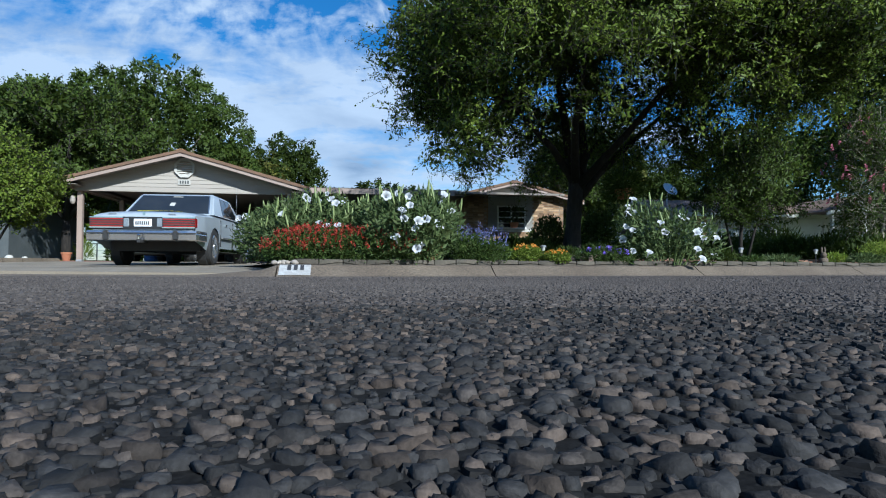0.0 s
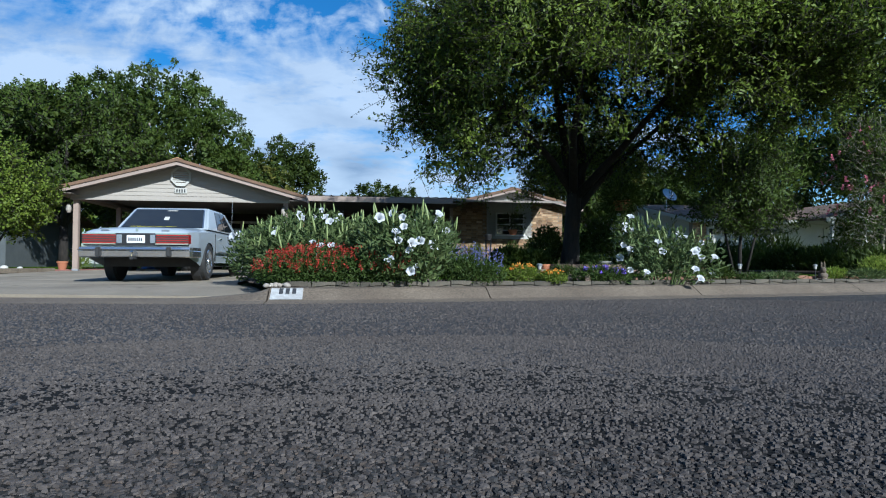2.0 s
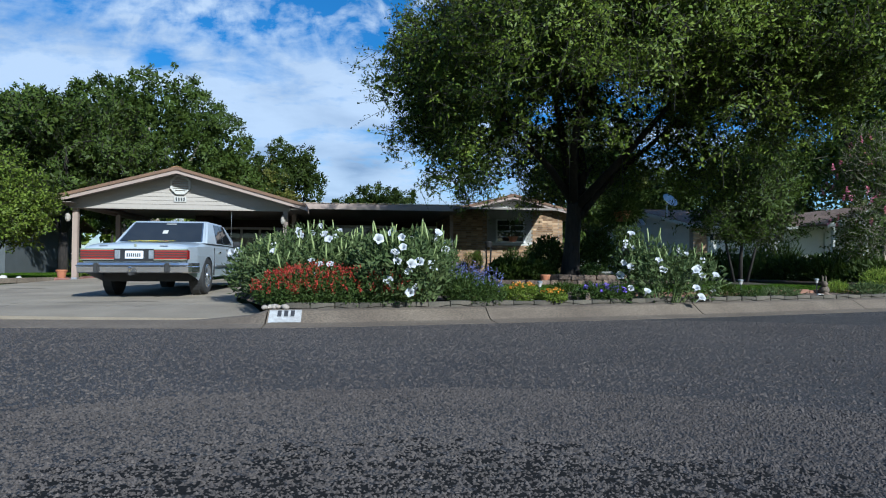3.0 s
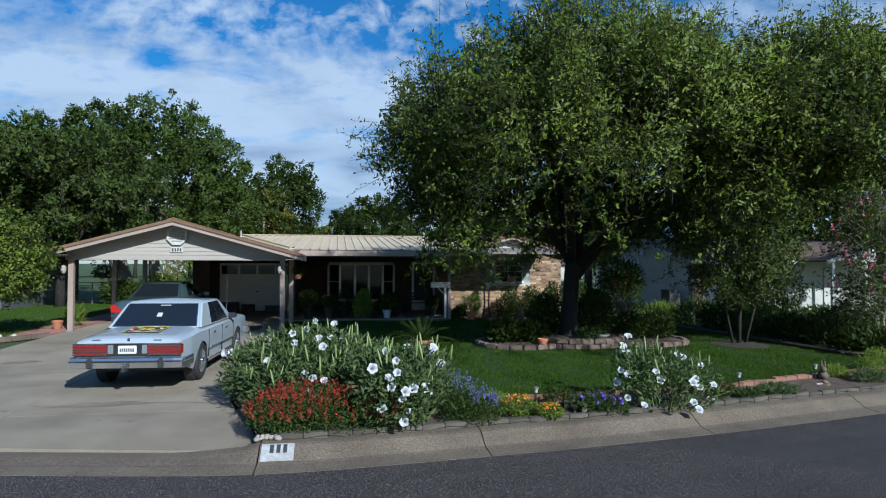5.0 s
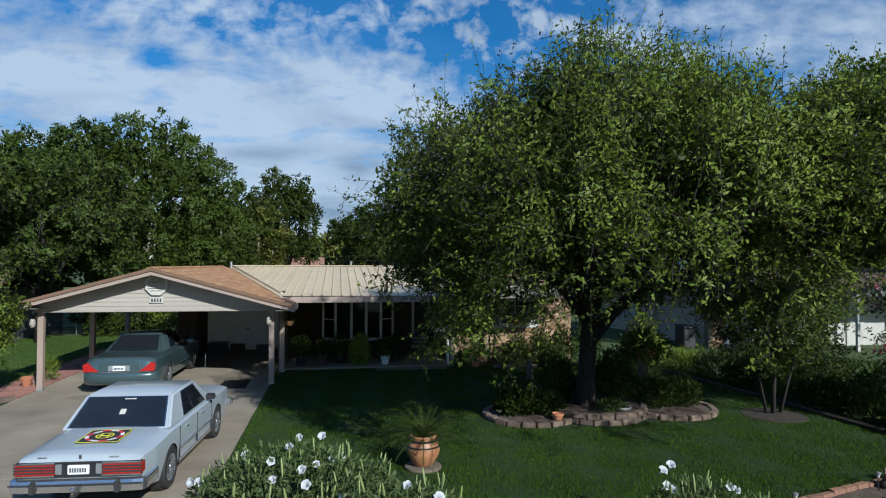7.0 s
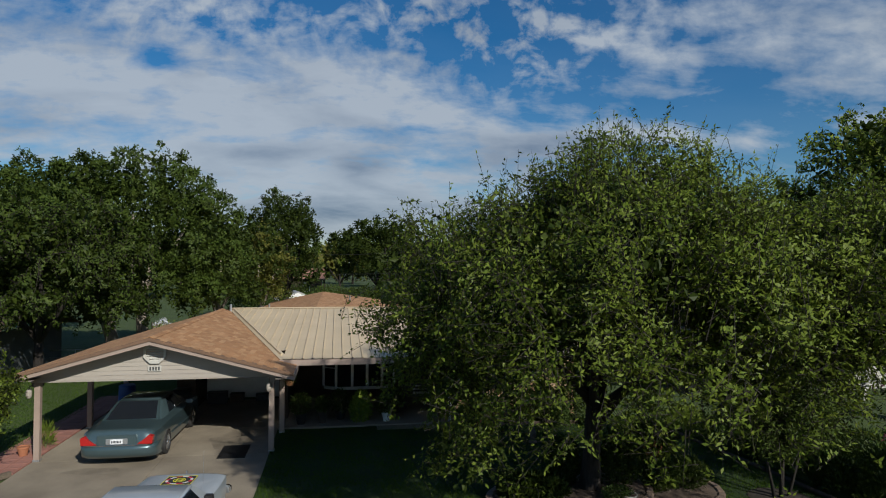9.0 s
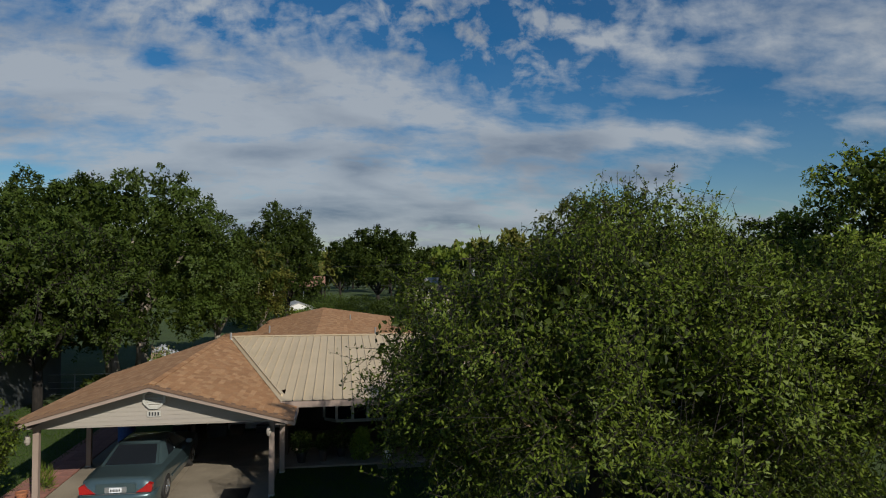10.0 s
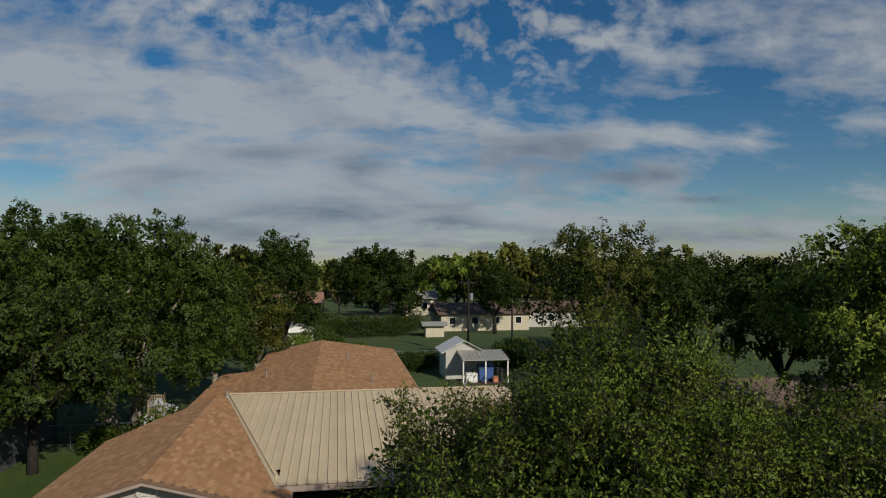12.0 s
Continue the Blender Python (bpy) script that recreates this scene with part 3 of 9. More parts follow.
wobble = lambda X, Y: 0.012 * np.sin(X * 3.1 + Y * 1.7) * np.sin(Y * 2.3 - X)
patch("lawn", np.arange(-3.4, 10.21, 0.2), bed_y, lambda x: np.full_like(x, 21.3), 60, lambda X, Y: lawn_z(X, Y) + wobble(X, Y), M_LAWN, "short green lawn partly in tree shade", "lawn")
patch("planting_bed", np.arange(-3.4, 10.61, 0.1), lambda x: curb_y(x) + 0.125, bed_y, 24, lambda X, Y: lawn_z(X, Y) + 0.008 + 1.5 * wobble(X * 3, Y * 3), M_SOIL, "dark mulched soil of the flower bed", "soil")
# ---- shared building pieces ----
def inside(px, py, poly):
    """Which of the points lie in the polygon."""
    hit = np.zeros(px.shape, bool)
    n = len(poly)
    for k in range(n):
        (x1, y1), (x2, y2) = poly[k], poly[(k + 1) % n]
        cross = ((y1 > py) != (y2 > py)) & (px < (x2 - x1) * (py - y1) / ((y2 - y1) or 1e-9) + x1)
        hit ^= cross
    return hit


def shingle_roof(parent, corners, deck_mat, mat, mat_ob=None, pieces=None, tab=(0.30, 0.145), seed=1, thick=0.09, rough_lift=0.0015):
    """A sloping plane given by its corners, decked, with courses of tabs; pieces: how many of them, nearest the street, are objects of their own."""
    rng = np.random.default_rng(seed)
    P = [Vector(c) for c in corners]
    n = (P[1] - P[0]).cross(P[2] - P[0]).normalized()
    if n.z < 0:
        n = -n
    up = (Vector((0, 0, 1)) - n * n.z).normalized()
    u = up.cross(n)
    O = P[0]
    poly = [((p - O).dot(u), (p - O).dot(up)) for p in P]
    bm = bmesh.new()
    top = [bm.verts.new(p) for p in P]
    low = [bm.verts.new(p - Vector((0, 0, thick))) for p in P]
    bm.faces.new(top), bm.faces.new(low[::-1])
    for k in range(len(P)):
        bm.faces.new((top[k], low[k], low[(k + 1) % len(P)], top[(k + 1) % len(P)]))
    bmesh.ops.recalc_face_normals(bm, faces=bm.faces)
    deck = part("roof", bm, deck_mat, parent, world=True)
    us, vs = [p[0] for p in poly], [p[1] for p in poly]
    rows = np.arange(min(vs), max(vs), tab[1])
    A, B = [], []
    for r, v in enumerate(rows):
        a = np.arange(min(us) - tab[0] * (0.5 * (r % 2) + rng.random() * 0.2), max(us), tab[0])
        A.append(a), B.append(np.full(a.shape, v))
    A, B = np.concatenate(A), np.concatenate(B)
    ok = inside(A + tab[0] / 2, B + tab[1] / 2, poly)
    A, B = np.clip(A[ok], min(us), max(us) - tab[0] + 0.004), B[ok]
    frame_m = Matrix((u, up, n)).transposed()
    R = np.array(frame_m)
    w, h = tab[0] - 0.004, tab[1] + 0.02
    local = np.array([(0, 0, 0.001), (w, 0, 0.001), (w, h, 0.001), (0, h, 0.001), (0, 0, 0.003), (w, 0, 0.003), (w, h, 0.0015), (0, h, 0.0015)])
    quads = np.array([(4, 5, 6, 7), (0, 1, 5, 4), (1, 2, 6, 5), (3, 0, 4, 7)])
    C = A[:, None] * np.array(u) + B[:, None] * np.array(up) + np.array(O) + rng.random((len(A), 1)) * rough_lift * np.array(n)
    order = np.argsort(C[:, 1])
    C = C[order]
    k = 0
    if pieces:
        tab_me = mesh_from("shingle", local, quads)
        tab_me.materials.append(mat_ob)
        k = min(pieces, len(C))
        inv = None
        for c in C[:k]:
            ob = new("shingle", tab_me)
            ob.parent = deck
            ob.matrix_parent_inverse = (parent.matrix_basis @ deck.matrix_parent_inverse).inverted()
            ob.matrix_basis = Matrix.Translation(c) @ frame_m.to_4x4()
    C = C[k:]
    if len(C):
        V = (local @ R.T)[None] + C[:, None]
        F = quads[None] + (np.arange(len(C)) * 8)[:, None, None]
        ob = link_mesh("shingle_field", mesh_from("shingle_field", V.reshape(-1, 3), F.reshape(-1, 4)), mat, parent, world=True)
        tagged(ob, kind="stuff")
    return deck


def lap_siding(parent, x0, x1, y, z0, z1, course, mat, gable=None, toward=-1, axis="x", hole=None):
    """Overlapping boards on a wall facing the street (axis 'x') or along y; gable: width of the wall left at a height."""
    z = z0
    while z < z1 - 0.01:
        h = min(course, z1 - z)
        a, b = (x0, x1) if gable is None else gable(z + h * 0.4)
        spans = [(a, b)]
        if hole and z + h > hole[2] + 0.02 and z < hole[3] - 0.02:
            spans = [(a, hole[0]), (hole[1], b)]
        for a, b in spans:
            if b - a < 0.05:
                continue
            ends = (a, b)
            if gable is not None:
                (a0, b0), (a1, b1) = gable(z), gable(z + h)
            else:
                a0 = a1 = a
                b0 = b1 = b
            bm = bmesh.new()
            t = toward
            pts = [(a0, y + t * 0.022, z), (b0, y + t * 0.022, z), (b1, y + t * 0.006, z + h + 0.004), (a1, y + t * 0.006, z + h + 0.004),
                   (a0, y + t * 0.001, z), (b0, y + t * 0.001, z), (b1, y + t * 0.001, z + h), (a1, y + t * 0.001, z + h)]
            if axis == "y":
                pts = [(p[1], p[0], p[2]) for p in pts]
            v = [bm.verts.new(p) for p in pts]
            for f in ((0, 1, 2, 3), (4, 5, 1, 0), (0, 3, 7, 4), (1, 5, 6, 2), (3, 2, 6, 7)):
                bm.faces.new([v[i] for i in f])
            bmesh.ops.recalc_face_normals(bm, faces=bm.faces)
            part("siding_board", bm, mat, parent, world=True)
        z += course


def frame_window(parent, x0, x1, y, z0, z1, bars=(), rails=(), depth=0.07, w=0.05, mat=None, glass_mat=None):
    """A window facing the street: frame, bars and panes."""
    mat = mat or M_WHITE
    win = part("window", bm_box(x0, x1, y - depth, y + 0.02, z1 - w, z1, 0.006), mat, parent, "white window frame", world=True)

    def kid(name, bm, m):
        ob = part(name, bm, m, win, world=False)
        ob.matrix_parent_inverse = (parent.matrix_basis @ win.matrix_parent_inverse).inverted()
        return ob
    kid("sill", bm_box(x0 - 0.03, x1 + 0.03, y - depth - 0.03, y + 0.02, z0 - 0.01, z0 + w, 0.006), mat)
    for a, b in ((x0, x0 + w), (x1 - w, x1)):
        kid("jamb", bm_box(a, b, y - depth, y + 0.02, z0 + w, z1 - w), mat)
    for b in bars:
        kid("glazing_bar", bm_box(b - w / 2, b + w / 2, y - depth + 0.01, y + 0.02, z0 + w, z1 - w), mat)
    for r in rails:
        kid("rail", bm_box(x0 + w, x1 - w, y - depth + 0.005, y + 0.015, r - w / 2, r + w / 2), mat)
    g = kid("pane", bm_box(x0 + w, x1 - w, y - 0.02, y - 0.014, z0 + w, z1 - w), glass_mat or M_GLASS)
    g.visible_shadow = False
    return win


# ---- carport ----
FLOOR = 0.225
carport = thing("carport", (-6.4, 22, FLOOR), "open gabled carport with beige lap siding and orange shingles", "carport")
RIDGE_X, RIDGE_Z, EAVE_Z = -6.37, 3.60, 2.66
LEFT_X, RIGHT_X, FRONT_Y = -9.78, -2.58, 18.3
BEAM_Z = 2.41
for x, y in ((-9.40, 19.03), (-3.23, 18.98), (-9.32, 22.5), (-3.1, 20.95), (-9.32, 26.0)):
    part("post", bm_box(x - 0.075, x + 0.075, y - 0.075, y + 0.075, FLOOR - 0.02, BEAM_Z + 0.02, 0.008), M_TRIM, carport, "brown-painted timber post", world=True)
    part("post_base", bm_box(x - 0.085, x + 0.085, y - 0.085, y + 0.085, FLOOR - 0.03, FLOOR + 0.05, 0.004), M_STEEL, carport, world=True)
part("beam", bm_box(-9.5, -3.13, 18.98, 19.10, BEAM_Z - 0.02, BEAM_Z + 0.2), M_TRIM, carport, world=True)
for x in (-9.40, -3.16):
    part("beam", bm_box(x - 0.05, x + 0.05, 19.1, 26.4, BEAM_Z - 0.01, BEAM_Z + 0.18), M_TRIM, carport, world=True)


def roof_under(x):
    return RIDGE_Z - 0.14 - (RIDGE_Z - EAVE_Z) * abs(x - RIDGE_X) / (RIDGE_X - LEFT_X)


def gable_span(z):
    half = (RIDGE_Z - 0.13 - z) / ((RIDGE_Z - EAVE_Z) / (RIDGE_X - LEFT_X))
    return max(RIDGE_X - half, -9.52), min(RIDGE_X + half, -3.1)


part("gable_backing", bm_prism([(-9.52, BEAM_Z), (-3.1, BEAM_Z), (-3.1, roof_under(-3.1)), (RIDGE_X, roof_under(RIDGE_X)), (-9.52, roof_under(-9.52))], 18.90, 18.98), M_SIDING, carport, world=True)
lap_siding(carport, -9.52, -3.1, 18.90, BEAM_Z - 0.01, 3.44, 0.118, M_SIDING, gable=gable_span)
part("corner_trim", bm_box(-9.52, -3.1, 18.86, 18.98, BEAM_Z - 0.05, BEAM_Z - 0.012), M_SIDING, carport, world=True)
part("ceiling_panel", bm_box(-9.45, -3.2, 19.1, 26.4, BEAM_Z + 0.19, BEAM_Z + 0.21), M_SOFFIT, carport, world=True)
for side, ex in ((-1, LEFT_X), (1, RIGHT_X)):
    ez = EAVE_Z if side < 0 else RIDGE_Z - (RIDGE_Z - EAVE_Z) * (RIGHT_X - RIDGE_X) / (RIDGE_X - LEFT_X)
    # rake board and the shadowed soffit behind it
    part("rake_board", bm_prism([(RIDGE_X, RIDGE_Z - 0.02), (ex, ez - 0.02), (ex, ez - 0.20), (RIDGE_X, RIDGE_Z - 0.20)], FRONT_Y, FRONT_Y + 0.035), M_TRIM, carport, world=True)
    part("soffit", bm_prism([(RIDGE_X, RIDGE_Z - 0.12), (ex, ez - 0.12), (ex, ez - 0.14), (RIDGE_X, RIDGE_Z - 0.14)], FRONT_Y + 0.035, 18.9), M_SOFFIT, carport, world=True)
    y1 = 25.8 if side < 0 else 20.1
    part("fascia", bm_box(min(ex, ex + side * 0.03), max(ex, ex + side * 0.03), FRONT_Y, y1, ez - 0.20, ez - 0.02), M_TRIM, carport, world=True)
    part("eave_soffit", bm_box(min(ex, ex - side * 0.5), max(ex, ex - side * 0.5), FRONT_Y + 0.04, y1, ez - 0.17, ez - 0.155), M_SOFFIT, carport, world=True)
RZ = RIDGE_Z - (RIDGE_Z - EAVE_Z) * (RIGHT_X - RIDGE_X) / (RIDGE_X - LEFT_X)
zr = lambda x: RIDGE_Z - (RIDGE_Z - EAVE_Z) * abs(x - RIDGE_X) / (RIDGE_X - LEFT_X)
M_DECK = material("roof_felt", (0.13, 0.08, 0.05), (0.17, 0.10, 0.06), 3, 0.95)
shingle_roof(carport, [(LEFT_X, FRONT_Y - 0.04, EAVE_Z), (RIDGE_X, FRONT_Y - 0.04, RIDGE_Z), (RIDGE_X, 29.1, RIDGE_Z), (LEFT_X, 25.8, EAVE_Z)], M_DECK, M_SHINGLE, M_SHINGLE_OB, 150, seed=3)
shingle_roof(carport, [(RIDGE_X, FRONT_Y - 0.04, RIDGE_Z), (RIGHT_X, FRONT_Y - 0.04, RZ), (RIGHT_X, 20.9, RZ), (-5.3, 29.1, zr(-5.3)), (RIDGE_X, 29.1, RIDGE_Z)], M_DECK, M_SHINGLE, M_SHINGLE_OB, 150, seed=4)
# ridge caps
for k in range(36):
    y = FRONT_Y + k * 0.3
    part("ridge_cap", bm_prism([(RIDGE_X - 0.14, zr(RIDGE_X - 0.14) + 0.014), (RIDGE_X, RIDGE_Z + 0.016), (RIDGE_X + 0.14, zr(RIDGE_X + 0.14) + 0.014), (RIDGE_X + 0.14, zr(RIDGE_X + 0.14) + 0.024), (RIDGE_X, RIDGE_Z + 0.03), (RIDGE_X - 0.14, zr(RIDGE_X - 0.14) + 0.024)], y, y + 0.31), M_SHINGLE_OB, carport, world=True)

# octagonal louvred vent in the gable
vent = part("gable_vent", bm_prism([(RIDGE_X + 0.31 * math.cos(radians(22.5 + 45 * k)), 3.12 + 0.31 * math.sin(radians(22.5 + 45 * k))) for k in range(8)], 18.845, 18.87), M_TRIM, carport, "white octagonal louvred gable vent", world=True)


def sub(name, bm, mat, parent, label="", top=None):
    """A sub-part in world metres under a part of a building."""
    ob = part(name, bm, mat, parent, label)
    ob.matrix_parent_inverse = ((top or parent.parent).matrix_basis @ parent.matrix_parent_inverse).inverted()
    return ob


for k in range(8):
    a0, a1 = radians(22.5 + 45 * k), radians(67.5 + 45 * k)
    sub("vent_frame", bm_prism([(RIDGE_X + r * math.cos(a), 3.12 + r * math.sin(a)) for r, a in ((0.32, a0), (0.32, a1), (0.25, a1), (0.25, a0))], 18.80, 18.85), M_OFFWHITE, vent)
for k in range(7):
    z = 3.12 - 0.21 + k * 0.07
    half = min(0.255, 0.36 - abs(z - 3.12) * 0.75) - 0.005
    sub("louvre", bm_prism([(18.81, z - 0.022), (18.845, z + 0.022), (18.848, z + 0.016), (18.813, z - 0.028)], RIDGE_X - half, RIDGE_X + half, axis="x"), M_OFFWHITE, vent)
# number board below it: plain bars stand for the digits
board = part("number_board", bm_box(RIDGE_X - 0.19, RIDGE_X + 0.17, 18.845, 18.868, 2.60, 2.76, 0.004), M_OFFWHITE, carport, "small pale number board with dark bars", world=True)
for k in range(4):
    sub("bar", bm_box(RIDGE_X - 0.14 + k * 0.075, RIDGE_X - 0.10 + k * 0.075, 18.838, 18.845, 2.63, 2.73), M_INK, board)
# two coach lamps on the front posts
for x in (-9.56, -3.30):
    y = 18.86
    lamp = part("wall_lamp", bm_lathe([(0.03, 0.0), (0.055, 0.02), (0.075, 0.08), (0.075, 0.18), (0.05, 0.24), (0.02, 0.27)], 12, centre=(x, y, 1.95)), M_SIDING, carport, "cream urn-shaped coach lamp", world=True)
    sub("lamp_arm", bm_tube([(x, y, 2.22), (x, y + 0.02, 2.28), (x + 0.04, y + 0.12, 2.27)], 0.012, 6), M_DARKMETAL, lamp)

# ---- house behind: porch, metal roof, brick wing ----
house = thing("house", (1.5, 25, 0.25), "low ranch house with beige metal roof and brick wing", "house")
# garage front in the depth of the carport
GY = 26.5
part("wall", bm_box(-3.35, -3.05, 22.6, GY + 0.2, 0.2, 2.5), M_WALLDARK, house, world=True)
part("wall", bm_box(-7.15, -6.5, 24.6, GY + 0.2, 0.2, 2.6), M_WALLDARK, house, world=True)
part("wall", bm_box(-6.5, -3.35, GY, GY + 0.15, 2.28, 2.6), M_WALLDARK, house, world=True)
gdoor = part("garage_door", bm_box(-6.48, -3.37, GY + 0.05, GY + 0.09, 0.23, 2.28), M_WHITE, house, "white panelled garage door with a row of windows", world=True)
for r in range(4):
    for c in range(4):
        x0, z0 = -6.42 + c * 0.76, 0.28 + r * 0.5
        if r < 3:
            sub("door_panel", bm_box(x0, x0 + 0.70, GY + 0.03, GY + 0.055, z0, z0 + 0.42, 0.012), M_WHITE, gdoor)
        else:
            sub("door_pane", bm_box(x0 + 0.02, x0 + 0.68, GY + 0.04, GY + 0.048, z0 + 0.04, z0 + 0.40), M_DARKGLASS, gdoor)
sub("door_handle", bm_box(-4.98, -4.86, GY, GY + 0.05, 1.05, 1.09, 0.008), M_DARKMETAL, gdoor)
# porch
porch = part("porch_slab", bm_box(-3.25, 2.6, 21.25, 25.6, 0.05, 0.29, 0.01), M_CONC, house, "bare concrete porch slab", world=True)
part("porch_step", bm_box(-0.1, 2.3, 20.75, 21.25, 0.1, 0.25, 0.01), M_CONC, house, world=True)
WY = 25.6
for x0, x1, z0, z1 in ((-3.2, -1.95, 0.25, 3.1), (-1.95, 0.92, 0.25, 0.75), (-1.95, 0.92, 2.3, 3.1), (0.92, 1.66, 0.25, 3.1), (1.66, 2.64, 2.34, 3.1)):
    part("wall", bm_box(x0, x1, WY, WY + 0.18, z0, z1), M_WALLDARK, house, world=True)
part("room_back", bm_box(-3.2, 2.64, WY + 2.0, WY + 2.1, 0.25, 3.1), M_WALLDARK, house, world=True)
# bay window of five lights, the outer two turned in
bay_pts = [(-1.90, WY), (-1.42, WY - 0.42), (-0.80, WY - 0.42), (-0.22, WY - 0.42), (0.36, WY - 0.42), (0.86, WY)]
bay = part("bay_window", bm_prism([*bay_pts, (0.86, WY + 0.02), (-1.90, WY + 0.02)], 0.68, 0.80, axis="z"), M_WHITE, house, "white five-light bay window", world=True)
sub("bay_head", bm_prism([*bay_pts, (0.86, WY + 0.02), (-1.90, WY + 0.02)], 2.22, 2.34, axis="z"), M_WHITE, bay)
for k, (x, y) in enumerate(bay_pts):
    sub("mullion", bm_box(x - 0.05, x + 0.05, y - 0.035, y + 0.035, 0.80, 2.22, 0.006), M_WHITE, bay)
for (xa, ya), (xb, yb) in zip(bay_pts, bay_pts[1:]):
    pane = sub("pane", bm_prism([(xa, ya), (xb, yb), (xb, yb + 0.006), (xa, ya + 0.006)], 0.80, 2.22, axis="z"), M_DARKGLASS, bay)
    pane.visible_shadow = False
for (xa, ya), (xb, yb) in ((bay_pts[0], bay_pts[1]), (bay_pts[4], bay_pts[5])):
    sub("glazing_bar", bm_prism([(xa, ya - 0.01), (xb, yb - 0.01), (xb, yb + 0.015), (xa, ya + 0.015)], 1.50, 1.54, axis="z"), M_WHITE, bay)
# front door with storm frame
fdoor = part("front_door", bm_box(1.72, 2.58, WY - 0.01, WY + 0.04, 0.29, 2.30, 0.004), M_DARKMETAL, house, "dark front door in a white frame", world=True)
for a, b, c, d in ((1.64, 1.74, 0.29, 2.36), (2.56, 2.66, 0.29, 2.36), (1.74, 2.56, 2.26, 2.36), (1.74, 2.56, 0.29, 0.75)):
    sub("door_frame", bm_box(a, b, WY - 0.05, WY + 0.02, c, d, 0.005), M_WHITE, fdoor)
# metal roof: one panel after another, each with its rib
MY0, MZ0, MY1, MZ1 = 19.72, 2.73, 29.15, 3.60
mslope = (MZ1 - MZ0) / (MY1 - MY0)
WING_X, WING_Z, WING_S = 5.02, 3.40, 0.25
mroof = part("metal_roof_deck", bm_prism([(MY0 + 0.05, MZ0 - 0.10), (MY1, MZ1 - 0.10), (MY1, MZ1 - 0.03), (MY0 + 0.05, MZ0 - 0.03)], -3.0, 6.3, axis="x"), M_SOFFIT, house, world=True)
px = -6.0
while px < 6.3:
    y0 = MY0
    if px + 0.15 < -3.1:
        y0 = 20.25 + (-3.1 - px) / 2.8 * 8.85
    wing = WING_Z - WING_S * abs(px + 0.15 - WING_X) + 0.02
    if px > 2.0:
        y0 = max(y0, MY0 + (wing - MZ0) / mslope)
    if y0 < MY1 - 0.1:
        bm = bmesh.new()
        sec = [(0.0, 0.0), (0.265, 0.0), (0.272, 0.03), (0.293, 0.03), (0.30, 0.0)]
        xl = px + 0.0
        ends = []
        for y in (y0, MY1):
            z = MZ0 + (y - MY0) * mslope
            ends.append([bm.verts.new((px + a, y + (0 if px > -3.4 or y == MY1 else -a / 2.8 * 8.85), z + b + (0 if px > -3.4 or y == MY1 else -a / 2.8 * 8.85 * mslope))) for a, b in sec])
        for k in range(4):
            bm.faces.new((ends[0][k], ends[0][k + 1], ends[1][k + 1], ends[1][k]))
        sub("roof_panel", bm, M_METALROOF, mroof)
    px += 0.3
part("ridge_cap", bm_prism([(MY1 - 0.12, MZ1 + 0.012), (MY1, MZ1 + 0.05), (MY1 + 0.12, MZ1 + 0.012), (MY1, MZ1 - 0.02)], -5.95, 6.3, axis="x"), M_METALROOF, house, world=True)
bm = bmesh.new()
rows = []
for k in range(13):
    f = k / 12
    x, y = -2.92 - 2.96 * f, 19.75 + 9.35 * f
    rows.append([bm.verts.new(p) for p in ((x + 0.12, y + 0.02, MZ0 + (y - MY0) * mslope + 0.004), (x - 0.02, y, MZ0 + (y - MY0) * mslope + 0.002), (x - 0.14, y, zr(x - 0.14) + 0.022))])
for p, q in zip(rows, rows[1:]):
    bm.faces.new((p[0], p[1], q[1], q[0])), bm.faces.new((p[1], p[2], q[2], q[1]))
part("valley_flashing", bm, M_METALROOF, house, world=True)
part("valley_rib", bm_tube([(-3.08, 20.28, MZ0 + 0.58 * mslope + 0.02), (-5.9, 29.1, MZ1 + 0.01)], 0.03, 5), M_METALROOF, house, world=True)
part("fascia", bm_box(-3.1, 2.3, MY0 - 0.01, MY0 + 0.03, MZ0 - 0.2, MZ0 - 0.02), M_TRIM, house, world=True)
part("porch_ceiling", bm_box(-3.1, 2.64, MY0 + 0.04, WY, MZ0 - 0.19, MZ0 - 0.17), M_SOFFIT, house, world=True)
part("porch_post", bm_box(2.5, 2.62, 21.4, 21.52, 0.27, MZ0 - 0.19, 0.006), M_TRIM, house, world=True)
# brick wing
BX0, BX1, BY = 2.65, 7.08, 22.0
PX0, PX1, PZ0 = 4.04, 5.87, 1.45
wall_parts = []
for x0, x1, z0, z1 in ((BX0, PX0, 0.15, 2.72), (PX1, BX1, 0.15, 2.72), (PX0, PX1, 0.15, PZ0)):
    wall_parts.append((part("brick_wall", bm_box(x0, x1, BY, BY + 0.12, z0, z1), M_MORTAR, house, "brown and tan brick wall", world=True), x0, x1, z0, z1))
left_wall = part("brick_wall", bm_box(BX0, BX0 + 0.12, BY + 0.12, WY, 0.15, 2.9), M_MORTAR, house, world=True)
part("wall", bm_box(BX1 - 0.12, BX1, BY + 0.12, 29, 0.15, 2.75), M_MORTAR, house, world=True)
wing_top = lambda x: WING_Z - WING_S * abs(x - WING_X) - 0.1
for a, b in ((BX0, PX0), (PX1, BX1)):
    part("brick_wall", bm_prism([(a, 2.72), (b, 2.72), (b, wing_top(b)), (a, wing_top(a))], BY + 0.002, BY + 0.12), M_MORTAR, house, world=True)
